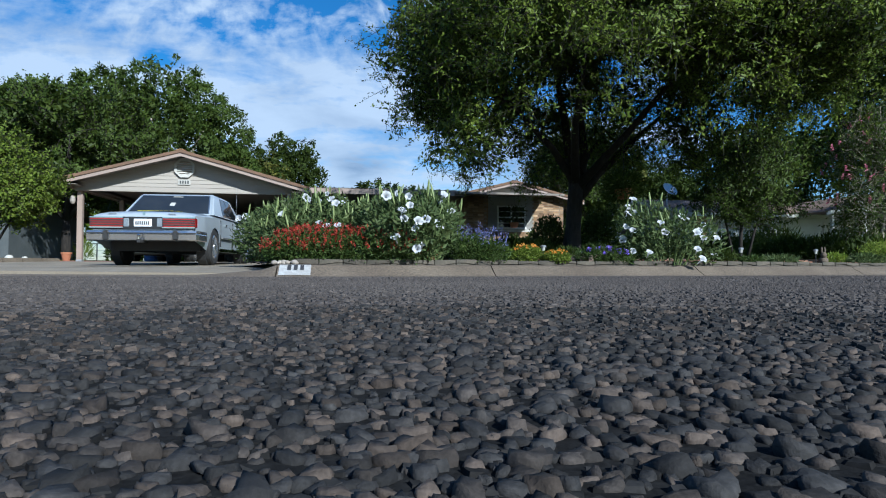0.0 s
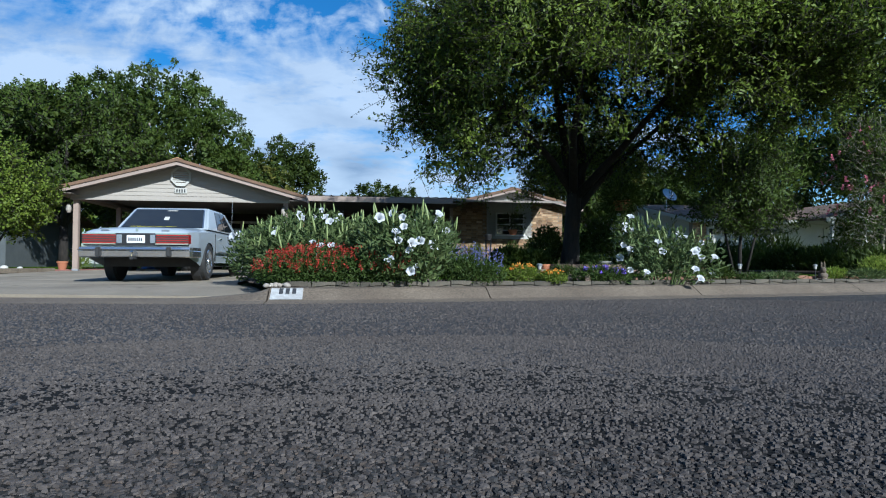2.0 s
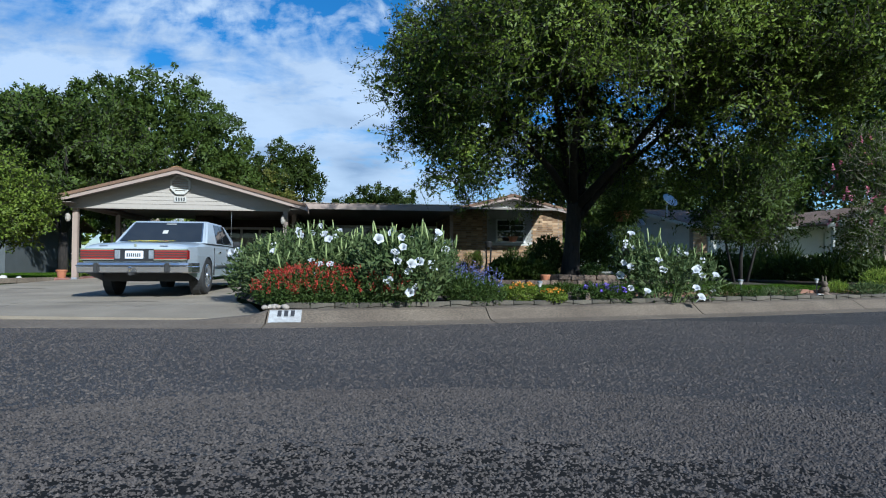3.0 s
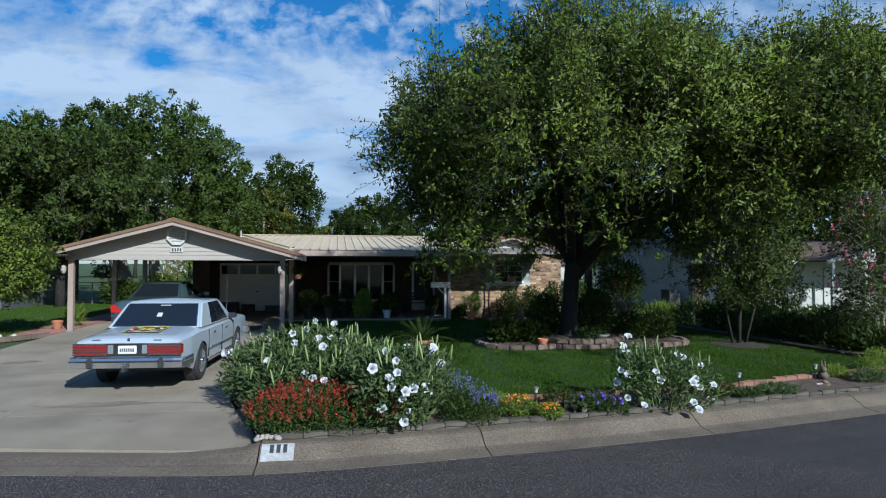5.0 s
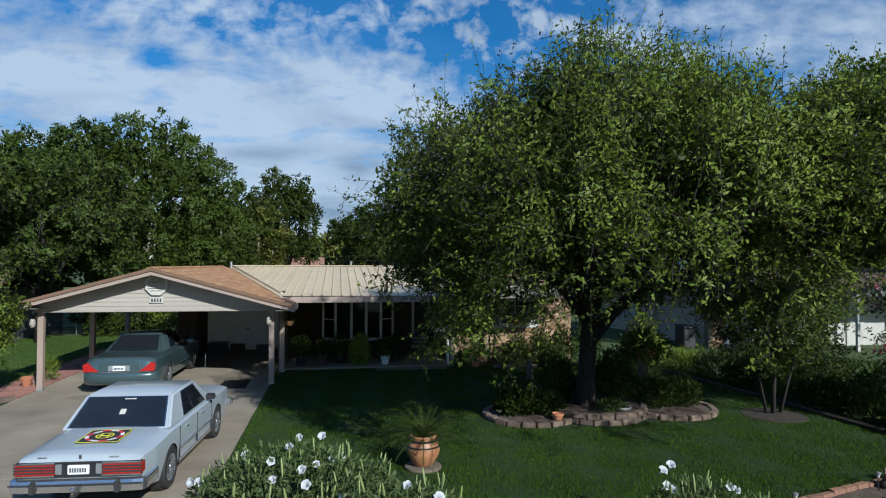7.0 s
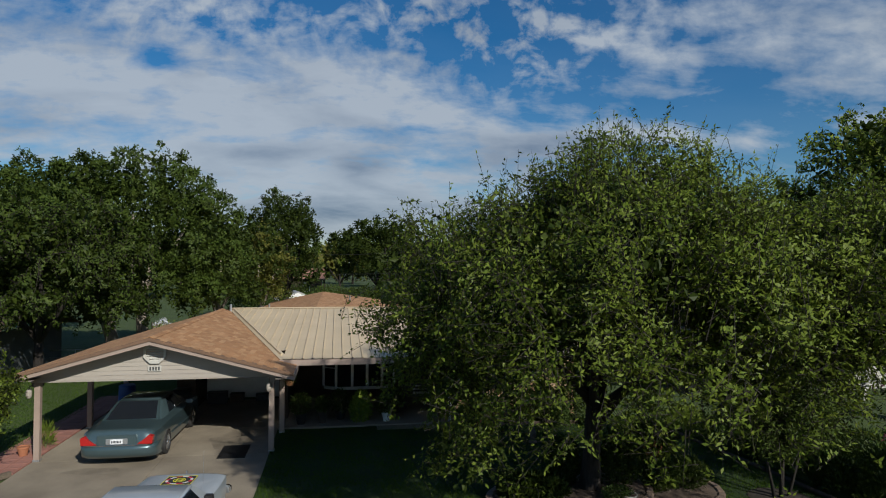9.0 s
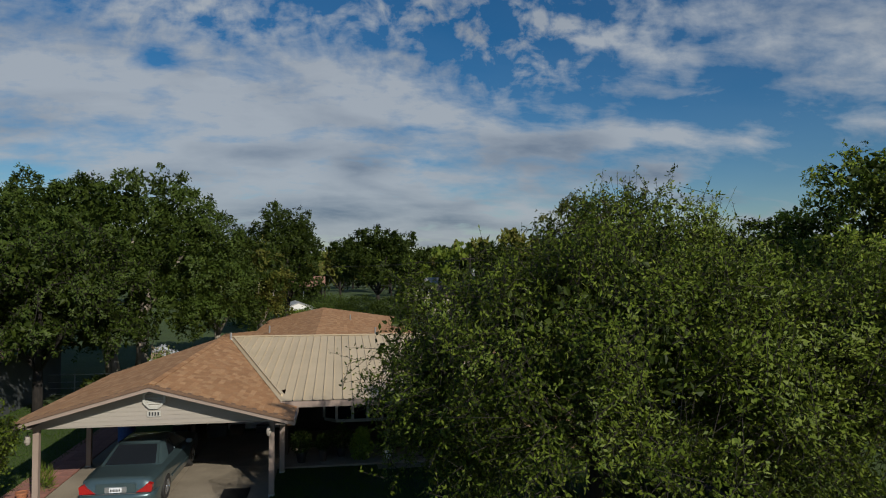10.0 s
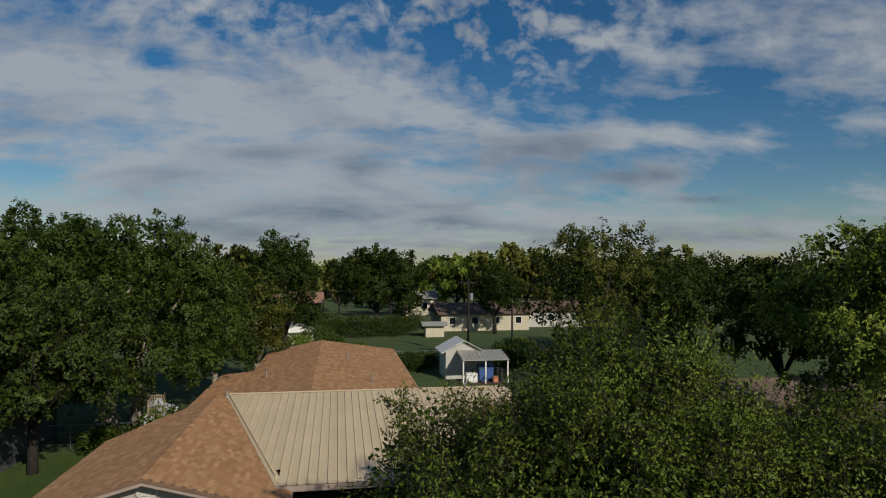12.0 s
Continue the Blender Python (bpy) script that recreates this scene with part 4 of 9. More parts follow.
part("panel_backing", bm_prism([(PX0, PZ0), (PX1, PZ0), (PX1, wing_top(PX1)), (WING_X, wing_top(WING_X)), (PX0, wing_top(PX0))], BY + 0.05, BY + 0.12), M_OFFWHITE, house, world=True)
lap_siding(house, PX0, PX1, BY + 0.03, PZ0, 3.2, 0.13, M_OFFWHITE, gable=lambda z: (max(PX0, WING_X - (WING_Z - 0.1 - z) / WING_S), min(PX1, WING_X + (WING_Z - 0.1 - z) / WING_S)) if z < WING_Z - 0.12 else (WING_X - 0.02, WING_X + 0.02), hole=(4.42, 5.51, 1.56, 2.43))
frame_window(house, 4.40, 5.53, BY + 0.02, 1.56, 2.45, bars=(4.96,), rails=(2.0,), glass_mat=M_DARKGLASS)
for r in (1.78, 2.22):
    part("glazing_bar", bm_box(4.46, 5.47, BY - 0.035, BY - 0.02, r - 0.012, r + 0.012), M_WHITE, house, world=True)
for side in (-1, 1):
    ex = WING_X + side * 2.75
    ez = WING_Z - WING_S * 2.75
    part("rake_board", bm_prism([(WING_X, WING_Z - 0.02), (ex, ez - 0.02), (ex, ez - 0.18), (WING_X, WING_Z - 0.18)], 21.62, 21.65), M_TRIM, house, world=True)
    part("soffit", bm_prism([(WING_X, WING_Z - 0.11), (ex, ez - 0.11), (ex, ez - 0.13), (WING_X, WING_Z - 0.13)], 21.65, BY), M_SOFFIT, house, world=True)
    part("fascia", bm_box(min(ex, ex + side * 0.03), max(ex, ex + side * 0.03), 21.62, 28, ez - 0.18, ez - 0.02), M_TRIM, house, world=True)
    shingle_roof(house, [(WING_X, 21.58, WING_Z), (ex, 21.58, ez), (ex, 28.5, ez), (WING_X, 28.5, WING_Z)] if side > 0 else [(WING_X, 21.58, WING_Z), (ex, 21.58, ez), (ex, 21.9, ez), (WING_X, 27.0, WING_Z)], M_DECK, M_SHINGLE, seed=8)
# the long back wing with its shallow gable
BR_X, BR_Z = -2.5, 3.42
for side, w in ((-1, 3.9), (1, 5.6)):
    ex, ez = BR_X + side * w, 2.62
    shingle_roof(house, [(BR_X, 29.2, BR_Z), (ex, 29.2, ez), (ex, 50, ez), (BR_X, 50, BR_Z)], M_DECK, M_SHINGLE, seed=11 + side, tab=(0.45, 0.2))
    part("fascia", bm_box(min(ex, ex + side * 0.03), max(ex, ex + side * 0.03), 29.3, 50, ez - 0.2, ez - 0.02), M_TRIM, house, world=True)
shingle_roof(house, [(-6.4, 29.2, 2.62), (-8.3, 29.2, 2.45), (-8.3, 41, 2.45), (-6.4, 41, 2.62)], M_DECK, M_SHINGLE, seed=15, tab=(0.45, 0.2))
part("wall", bm_box(-6.0, 2.8, 29.3, 49.6, -0.3, 2.5), M_OFFWHITE, house, world=True)
for k, (x, y, h) in enumerate(((-0.6, 42, 0.35), (-5.2, 37, 0.3), (0.6, 34.5, 0.45), (-6.0, 29.0, 0.3), (4.6, 29.0, 0.35))):
    zb = BR_Z - 0.15 * abs(x - BR_X) if y > 30 else 3.5
    pipe = part("vent_pipe", bm_tube([(x, y, zb - 0.1), (x, y, zb + h)], 0.05, 8), M_STEEL, house, "grey roof vent pipe", world=True)

# ---- trees ----
def unit(a):
    return a / np.maximum(np.linalg.norm(a, axis=-1, keepdims=True), 1e-9)


def leaf_arrays(base, way, length, width, rng, fold=0.15, out=None):
    """Kite-shaped leaves: base points (n, 3), directions (n, 3)."""
    n = len(base)
    side = unit(np.cross(way, unit(rng.normal(size=(n, 3)))))
    nrm = np.cross(way, side)
    L = (length * (0.7 + 0.6 * rng.random(n)))[:, None]
    W = (width * (0.7 + 0.6 * rng.random(n)))[:, None]
    tip = base + way * L
    mid = base + way * L * 0.45
    lift = nrm * W * fold
    V = np.stack([base, mid + side * W * 0.5 + lift, tip, mid - side * W * 0.5 + lift], 1)
    if out is not None:
        # the upper face of each leaf looks outward
        inward = (np.cross(V[:, 1] - V[:, 0], V[:, 3] - V[:, 0]) * out).sum(1) < 0
        V[inward] = V[inward][:, ::-1]
    return V


def leaves_object(name, V, mat, parent, label="", out=None):
    n = len(V)
    me = mesh_from(name, V.reshape(-1, 3), np.arange(n * 4).reshape(n, 4))
    if out is not None:
        # soft normals: each leaf shades as part of its spray
        own = unit(np.cross(V[:, 1] - V[:, 0], V[:, 3] - V[:, 0]))
        soft = unit(out * 0.85 + own * 0.30 + np.array([0, 0, 0.15]))
        me.polygons.foreach_set("use_smooth", np.ones(n, bool))
        me.normals_split_custom_set_from_vertices(np.repeat(soft, 4, 0).tolist())
    ob = link_mesh(name, me, mat, parent, label)
    ob["kind"] = "stuff"
    return ob


def twig_arrays(start, end, r):
    """Thin three-sided twigs from start to end."""
    d = unit(end - start)
    s = unit(np.cross(d, np.array([0.3, 0.5, 0.81])))
    u = np.cross(d, s)
    ring = [s, -0.5 * s + 0.87 * u, -0.5 * s - 0.87 * u]
    V = np.stack([start + q * r for q in ring] + [end + q * r * 0.4 for q in ring], 1)
    F = np.array([(0, 1, 4, 3), (1, 2, 5, 4), (2, 0, 3, 5)])
    return V, F


def crown_points(lobes, n, rng, shell=0.55):
    """Points in a union of ellipsoids (centre, radii), thicker toward the outside; with the outward direction."""
    vol = np.array([l[3] * l[4] * l[5] for l in lobes]) ** 0.75
    pick = rng.choice(len(lobes), n, p=vol / vol.sum())
    d = unit(rng.normal(size=(n, 3)))
    r = (shell ** 3 + (1 - shell ** 3) * rng.random(n)) ** (1 / 3)
    r *= 1 + 0.05 * np.clip(rng.normal(size=n), -2, 2)
    L = np.array(lobes)[pick]
    return L[:, :3] + d * r[:, None] * L[:, 3:6], d, pick


def tree(name, loc, label, lobes, trunk, leaf_mat, bark_mat=None, twigs=3000, per=12, leaf=(0.08, 0.035), twig_len=0.55, seed=1,
         droop=0.0, floor=None, limbs=True, shoots=0, shoot_len=0.8, category="tree", group="", gaps=0.35, upward=0.25, shell=0.55, clump=14, spray=0.22, hollow=None, bare=False, core=0, core_leaf=(0.24, 0.15), rise=0.0):
    """lobes: (x, y, z, rx, ry, rz) round the tree's foot; trunk: list of polylines of (x, y, z, r)."""
    rng = np.random.default_rng(seed)
    root = thing(name, loc, label, category, group)
    bark_mat = bark_mat or M_BARK
    lobes = [tuple(map(float, l)) for l in lobes]
    for k, line in enumerate(trunk):
        part("trunk" if k == 0 else "limb", bm_tube([p[:3] for p in line], [p[3] for p in line], 10 if k == 0 else 7), bark_mat, root, smooth=True)
    P, D, pick = crown_points(lobes, int(twigs * 1.7), rng, shell)
    if clump:
        # twigs gather round fewer centres, so that the crown breaks into sprays
        centres = rng.choice(len(P), max(8, int(len(P) / clump)), replace=False)
        own = rng.choice(centres, len(P))
        P, D = P[own] + rng.normal(size=P.shape) * spray, unit(D[own] + rng.normal(size=P.shape) * 0.45)
    # gaps: whole pockets of the crown stay empty
    cell = np.array([noise.noise(Vector(p) * 0.75 + Vector((seed * 3.1, 0, 0))) + 0.4 * noise.noise(Vector(p) * 1.9) for p in P])
    cell += 0.025 * (P[:, 2] - P[:, 2].mean()) if shoots else 0.0
    keep = cell > np.quantile(cell, gaps * 0.8) if gaps else np.ones(len(P), bool)
    for q in hollow or ():
        keep &= ((((P - np.array(q[:3])) / np.array(q[3:6])) ** 2).sum(1) > 1) | (rng.random(len(P)) < (q[6] if len(q) > 6 else 0))
    if floor is not None:
        keep &= P[:, 2] > floor + rise * np.clip((P[:, 0] + 1.0) / 1.5, 0, 1)
    P, D, pick = P[keep][:twigs], D[keep][:twigs], pick[keep][:twigs]
    n = len(P)
    way = unit(D * 0.8 + rng.normal(size=(n, 3)) * 0.5 + np.array([0, 0, upward - droop]))
    ln = twig_len * (0.5 + rng.random(n))
    if shoots:
        topw = np.where((D[:, 2] > 0.2) & (P[:, 2] > np.quantile(P[:, 2], 0.45)) | (rng.random(n) < 0.03), 1.0, 0.0)
        idx = rng.choice(n, shoots, p=topw / topw.sum())
        way[idx] = unit(np.array([0, 0, 1.2]) + D[idx] * 0.5 + rng.normal(size=(shoots, 3)) * 0.15)
        ln[idx] = shoot_len * (0.5 + rng.random(shoots))
    start = P - way * (ln * 0.5)[:, None]
    end = start + way * ln[:, None]
    sag = np.array([0, 0, -1.0]) * (droop * 0.6 * ln)[:, None]
    s = (np.arange(per) + 0.6) / per
    base = start[:, None] + (end - start)[:, None] * s[None, :, None] + sag[:, None] * (s ** 2)[None, :, None]
    base = base.reshape(-1, 3) + rng.normal(size=(n * per, 3)) * leaf[0] * 0.25
    lw = unit(np.repeat(way, per, 0) * 0.55 + rng.normal(size=(n * per, 3)) * 0.75 + np.array([0, 0, -0.1]))
    out = np.repeat(unit(D + np.array([0, 0, 0.15])), per, 0)
    leaves_object("crown", leaf_arrays(base, lw, leaf[0], leaf[1], rng, out=out), leaf_mat, root, out=out)
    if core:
        # larger leaves close inside, added to block light; dark green holds the crown's shade
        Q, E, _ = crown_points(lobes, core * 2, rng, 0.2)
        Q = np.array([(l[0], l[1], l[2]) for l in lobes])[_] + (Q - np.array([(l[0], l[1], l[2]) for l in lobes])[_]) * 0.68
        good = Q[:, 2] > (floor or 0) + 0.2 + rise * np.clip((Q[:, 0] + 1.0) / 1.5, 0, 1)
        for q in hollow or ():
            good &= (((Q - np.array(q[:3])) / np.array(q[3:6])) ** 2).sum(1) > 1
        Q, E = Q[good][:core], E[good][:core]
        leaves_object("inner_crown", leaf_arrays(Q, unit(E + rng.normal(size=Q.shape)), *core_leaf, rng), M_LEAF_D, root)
    if bare:
        return root
    V, F = twig_arrays(start, end + sag, 0.006 if leaf[0] < 0.15 else 0.014)
    tw = link_mesh("twig_mass", mesh_from("twig_mass", V.reshape(-1, 3), (F[None] + (np.arange(n) * 6)[:, None, None]).reshape(-1, 4)), bark_mat, root)
    tw["kind"] = "stuff"
    if limbs:
        # branches from the nearest limb's end into the lobes
        bm = bmesh.new()
        tips = [Vector(line[-1][:3]) for line in trunk]
        rad = [line[-1][3] for line in trunk]
        for q in rng.choice(n, min(n, 70 if limbs is True else limbs), replace=False):
            p = Vector(P[q])
            j = min(range(len(tips)), key=lambda i: (tips[i] - p).length)
            a = tips[j]
            m = a.lerp(p, 0.5) + Vector(rng.normal(size=3)) * 0.06 * (p - a).length + Vector((0, 0, 0.08 * (p - a).length))
            bm_tube([a, a.lerp(m, 0.5) + Vector(rng.normal(size=3)) * 0.03, m, m.lerp(p, 0.55) + Vector(rng.normal(size=3)) * 0.05, p], [rad[j] * 0.55, rad[j] * 0.42, rad[j] * 0.28, rad[j] * 0.17, 0.008], 5, bm)
        br = part("branch_mass", bm, bark_mat, root, smooth=True)
        br["kind"] = "stuff"
    return root


# the big shade tree on the lawn: a wide dome that leans to the street, hollow below
def dome(centre, radii, n, lo, size, seed):
    """Lobes spread evenly over the upper part of an ellipsoid's skin."""
    rnd = random.Random(seed)
    lobes = []
    for k in range(n):
        f = (k + 0.5) / n
        z = lo + (1 - lo) * f
        a, w = k * 2.39996, math.sqrt(max(0.0, 1 - z * z))
        s = size * rnd.uniform(0.85, 1.2)
        g = rnd.uniform(0.66, 0.75)
        lobes.append((centre[0] + radii[0] * g * w * math.cos(a), centre[1] + radii[1] * g * w * math.sin(a), centre[2] + radii[2] * g * z, s * 1.1, s * 1.1, s * 0.9))
    return lobes


SHADE_LOBES = dome((-0.85, -3.1, 3.9), (4.25, 4.0, 3.3), 44, -0.46, 1.08, 3) + dome((0.4, -1.9, 5.4), (2.3, 2.0, 2.9), 12, 0.0, 0.8, 6) + dome((2.75, -5.0, 3.8), (1.8, 2.5, 3.0), 15, -0.2, 0.95, 4) + [
    (-3.8, -4.0, 2.3, 0.9, 0.9, 0.7), (-2.4, 0.8, 3.0, 1.2, 1.0, 0.9), (-0.4, 1.3, 3.1, 1.2, 1.0, 0.9), (1.6, 0.8, 3.0, 1.2, 1.0, 0.9), (3.0, -1.0, 3.0, 1.1, 1.1, 0.9),
    (-4.6, -1.4, 5.0, 1.0, 1.0, 0.9), (-4.5, -2.8, 4.0, 1.0, 1.0, 0.9), (-3.9, -1.3, 5.8, 0.9, 0.9, 0.8), (4.0, -2.8, 5.3, 1.3, 1.3, 1.2), (4.4, -3.2, 4.2, 1.2, 1.2, 1.0), (3.6, -1.6, 4.6, 1.2, 1.2, 1.0)]
tree("shade_tree", (4.5, 14.2, 0.25), "broad shade tree with small green leaves and dark forked trunk", SHADE_LOBES,
     [[(-0.1, 0, -0.1, 0.36), (-0.08, 0, 0.25, 0.26), (-0.04, 0, 0.9, 0.205), (0.02, 0, 1.7, 0.20), (0.06, 0, 2.3, 0.19)],
      [(0.02, 0, 1.9, 0.152), (-0.16, -0.05, 2.8, 0.128), (-0.35, -0.2, 3.7, 0.104), (-0.9, -0.9, 5.0, 0.064)],
      [(0.1, 0, 2.0, 0.152), (0.3, 0.05, 2.9, 0.120), (0.25, 0.2, 3.8, 0.096), (0.5, -0.3, 5.2, 0.056)],
      [(0.14, 0, 1.7, 0.128), (0.6, -0.1, 2.3, 0.104), (1.3, -0.3, 3.0, 0.080), (2.3, -0.9, 4.0, 0.048)],
      [(0.0, 0, 2.1, 0.120), (-0.8, -0.5, 2.9, 0.088), (-2.2, -1.4, 3.8, 0.048)],
      [(0.0, -0.05, 2.1, 0.128), (-0.5, -1.3, 3.2, 0.096), (-1.0, -3.2, 4.4, 0.048)],
      [(0.1, -0.05, 2.0, 0.128), (0.8, -1.3, 3.1, 0.088), (1.3, -3.2, 4.3, 0.048)],
      [(0.1, 0.0, 2.2, 0.120), (0.2, 0.8, 3.1, 0.088), (0.0, 1.6, 4.4, 0.048)]],
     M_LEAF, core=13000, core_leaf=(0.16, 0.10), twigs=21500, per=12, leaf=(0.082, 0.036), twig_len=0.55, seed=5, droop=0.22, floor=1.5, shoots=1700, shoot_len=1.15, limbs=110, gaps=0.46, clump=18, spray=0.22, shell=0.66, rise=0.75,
     hollow=((-0.8, -2.5, 2.1, 2.6, 2.5, 2.7), (-1.3, -6.1, 3.0, 2.1, 2.2, 1.9, 0.45), (0.4, -4.4, 1.5, 2.0, 2.2, 1.35, 0.3), (1.2, -5.4, 1.9, 4.6, 3.4, 2.3, 0.4)))

# ---- cars ----
def car_body(stations, arch, w_of, bottom, shoulder, top, r_arch):
    """Both sides and the top of a car's lower body, lofted along y; the sill rises round the wheels."""
    bm = bmesh.new()
    rings = []
    for y in stations:
        w, zs, zt = w_of(y), shoulder(y), top(y)
        zb = bottom + 0.2 * max(0.0, 1 - y / 0.9)
        for a in arch:
            d = abs(y - a)
            if d < r_arch:
                zb = max(zb, 0.30 + math.sqrt(r_arch ** 2 - d ** 2))
        side = []
        for f in (0.0, 0.15, 0.4, 0.55, 0.75, 0.92, 1.0):
            z = zb + (zs - zb) * f
            g = (z - bottom) / (zs - bottom)
            bulge = 1.0 - 0.06 * (1 - g) ** 2 * 1.2 - 0.035 * max(0, g - 0.55) ** 1.3 * 2.2
            side.append((w * bulge, z))
        deck = [(w * 0.90, zs + (zt - zs) * 0.55), (w * 0.72, zt - 0.004), (w * 0.4, zt + 0.006), (0.0, zt + 0.012)]
        half = side + deck
        pts = [(-x, z) for x, z in half] + [(x, z) for x, z in half[-2::-1]]
        rings.append([bm.verts.new((x, y, z)) for x, z in pts])
    for p, q in zip(rings, rings[1:]):
        for k in range(len(p) - 1):
            bm.faces.new((p[k], q[k], q[k + 1], p[k + 1]))
    bm.faces.new(rings[0]), bm.faces.new(rings[-1][::-1])
    bmesh.ops.recalc_face_normals(bm, faces=bm.faces)
    return bm


def plate_on(corners, s0, s1, t0, t1, lift, thick=0.008):
    """A thin plate on the quad of corners (bottom left, bottom right, top right, top left), between s and t, lifted off it."""
    a, b, c, d = (Vector(p) for p in corners)
    at = lambda s, t: a.lerp(b, s).lerp(d.lerp(c, s), t)
    n = (b - a).cross(d - a).normalized()
    quad = [at(s0, t0), at(s1, t0), at(s1, t1), at(s0, t1)]
    bm = bmesh.new()
    lo = [bm.verts.new(p + n * (lift - thick)) for p in quad]
    hi = [bm.verts.new(p + n * lift) for p in quad]
    bm.faces.new(hi), bm.faces.new(lo[::-1])
    for k in range(4):
        bm.faces.new((lo[k], lo[(k + 1) % 4], hi[(k + 1) % 4], hi[k]))
    bmesh.ops.recalc_face_normals(bm, faces=bm.faces)
    return bm


def wheel(car, x, y, r, rim_label):
    """Tyre with its dished rim and spokes; the axle lies along x."""
    s = 1 if x > 0 else -1
    turn = Matrix.Translation((x, y, r)) @ Matrix.Rotation(radians(90 * s), 4, "Y")
    bm = bm_lathe([(r * 0.62, -0.10), (r * 0.93, -0.10), (r, -0.075), (r, 0.075), (r * 0.93, 0.10), (r * 0.70, 0.103), (r * 0.62, 0.085)], 32)
    bm.transform(turn)
    tyre = part("wheel", bm, M_BLACK, car, "black tyre with " + rim_label, smooth=False)
    bm = bm_lathe([(r * 0.66, 0.06), (r * 0.66, 0.09), (r * 0.60, 0.10), (r * 0.55, 0.075), (r * 0.2, 0.085), (r * 0.17, 0.11), (r * 0.05, 0.12)], 32)
    bm.transform(turn)
    part("rim", bm, M_BUMPER, tyre)
    bm = bmesh.new()
    for k in range(18):
        a = 2 * math.pi * k / 18
        bm_tube([(r * 0.18 * math.cos(a), r * 0.18 * math.sin(a), 0.105), (r * 0.56 * math.cos(a + 0.2), r * 0.56 * math.sin(a + 0.2), 0.088)], 0.005, 4, bm)
    bm.transform(turn)
    part("wire_spoke", bm, M_STEEL, tyre)["kind"] = "stuff"
    return tyre


def landing_pad(loc, turn, tilt):
    pad = thing("landing_pad", loc, "black square drone landing pad with a yellow letter in a ring", "landing pad", "landing pads")
    pad.matrix_basis = Matrix.Translation(loc) @ pose(0, 0, 0, tilt, 0, turn)
    part("mat", bm_box(-0.30, 0.30, -0.30, 0.30, 0, 0.006), M_BLACK, pad)
    m_y = material("pad_yellow", (0.72, 0.66, 0.03), (0.66, 0.6, 0.03), 8, 0.6)
    m_r = material("pad_red", (0.55, 0.03, 0.05), (0.5, 0.03, 0.05), 8, 0.6)

    def ring(r0, r1, a0, a1, mat, name, n=6, z=0.009):
        bm = bmesh.new()
        vs = []
        for k in range(n + 1):
            a = a0 + (a1 - a0) * k / n
            vs.append((bm.verts.new((r0 * math.cos(a), r0 * math.sin(a), z)), bm.verts.new((r1 * math.cos(a), r1 * math.sin(a), z))))
        for p, q in zip(vs, vs[1:]):
            bm.faces.new((p[0], p[1], q[1], q[0]))
        return part(name, bm, mat, pad)
    for k in range(12):
        ring(0.215, 0.27, 2 * math.pi * k / 12, 2 * math.pi * (k + 1) / 12, m_r if k % 2 else M_WHITE, "ring_segment")
    ring(0.105, 0.13, 0, 2 * math.pi, m_y, "inner_ring", 28)
    h = bmesh.new()
    for b in ((-0.07, -0.045, -0.07, 0.07), (0.045, 0.07, -0.07, 0.07), (-0.045, 0.045, -0.014, 0.014)):
        bm_box(*b, 0.0065, 0.0105, bm=h)
    part("letter_h", h, m_y, pad)
    for b in ((-0.3, 0.3, -0.3, -0.287), (-0.3, 0.3, 0.287, 0.3), (-0.3, -0.287, -0.287, 0.287), (0.287, 0.3, -0.287, 0.287)):
        part("border", bm_box(*b, 0.004, 0.0085), m_y, pad)
    return pad


# white saloon of the eighties on the drive
CARZ = float(drive_z(12))
CAR_TURN = -3.5
white = thing("white_car", (-4.90, 9.56, CARZ), "white boxy four-door saloon with chrome bumper and red tail lights", "car", turn=CAR_TURN)
white.matrix_basis = white.matrix_basis @ Matrix.Diagonal((0.925, 1, 1, 1))
st = np.concatenate([[0.10, 0.115, 0.15], np.arange(0.2, 5.2, 0.05), [5.2, 5.26, 5.3]])
w_white = lambda y: 0.955 * float(np.interp(y, (0.1, 0.16, 0.6, 4.6, 5.2, 5.3), (0.93, 0.955, 1.0, 1.0, 0.96, 0.93)))
shoulder_w = lambda y: float(np.interp(y, (0.1, 0.2, 1.2, 3.9, 5.2, 5.3), (0.81, 0.83, 0.875, 0.87, 0.83, 0.80)))
top_w = lambda y: float(np.interp(y, (0.1, 0.16, 0.3, 1.3, 1.4, 3.7, 3.8, 5.15, 5.3), (0.80, 0.865, 0.90, 0.955, 0.96, 0.96, 0.955, 0.90, 0.84)))
HUBS = (1.28, 4.18)
body = part("body", car_body(st, HUBS, w_white, 0.24, shoulder_w, top_w, 0.385), M_CARWHITE, white, smooth=False)
for p in body.data.polygons:
    p.use_smooth = True
body.modifiers.new("edges", "EDGE_SPLIT").split_angle = radians(32)
part("underbody", bm_box(-0.80, 0.80, 0.75, 5.0, 0.24, 0.62), M_BLACK, white)
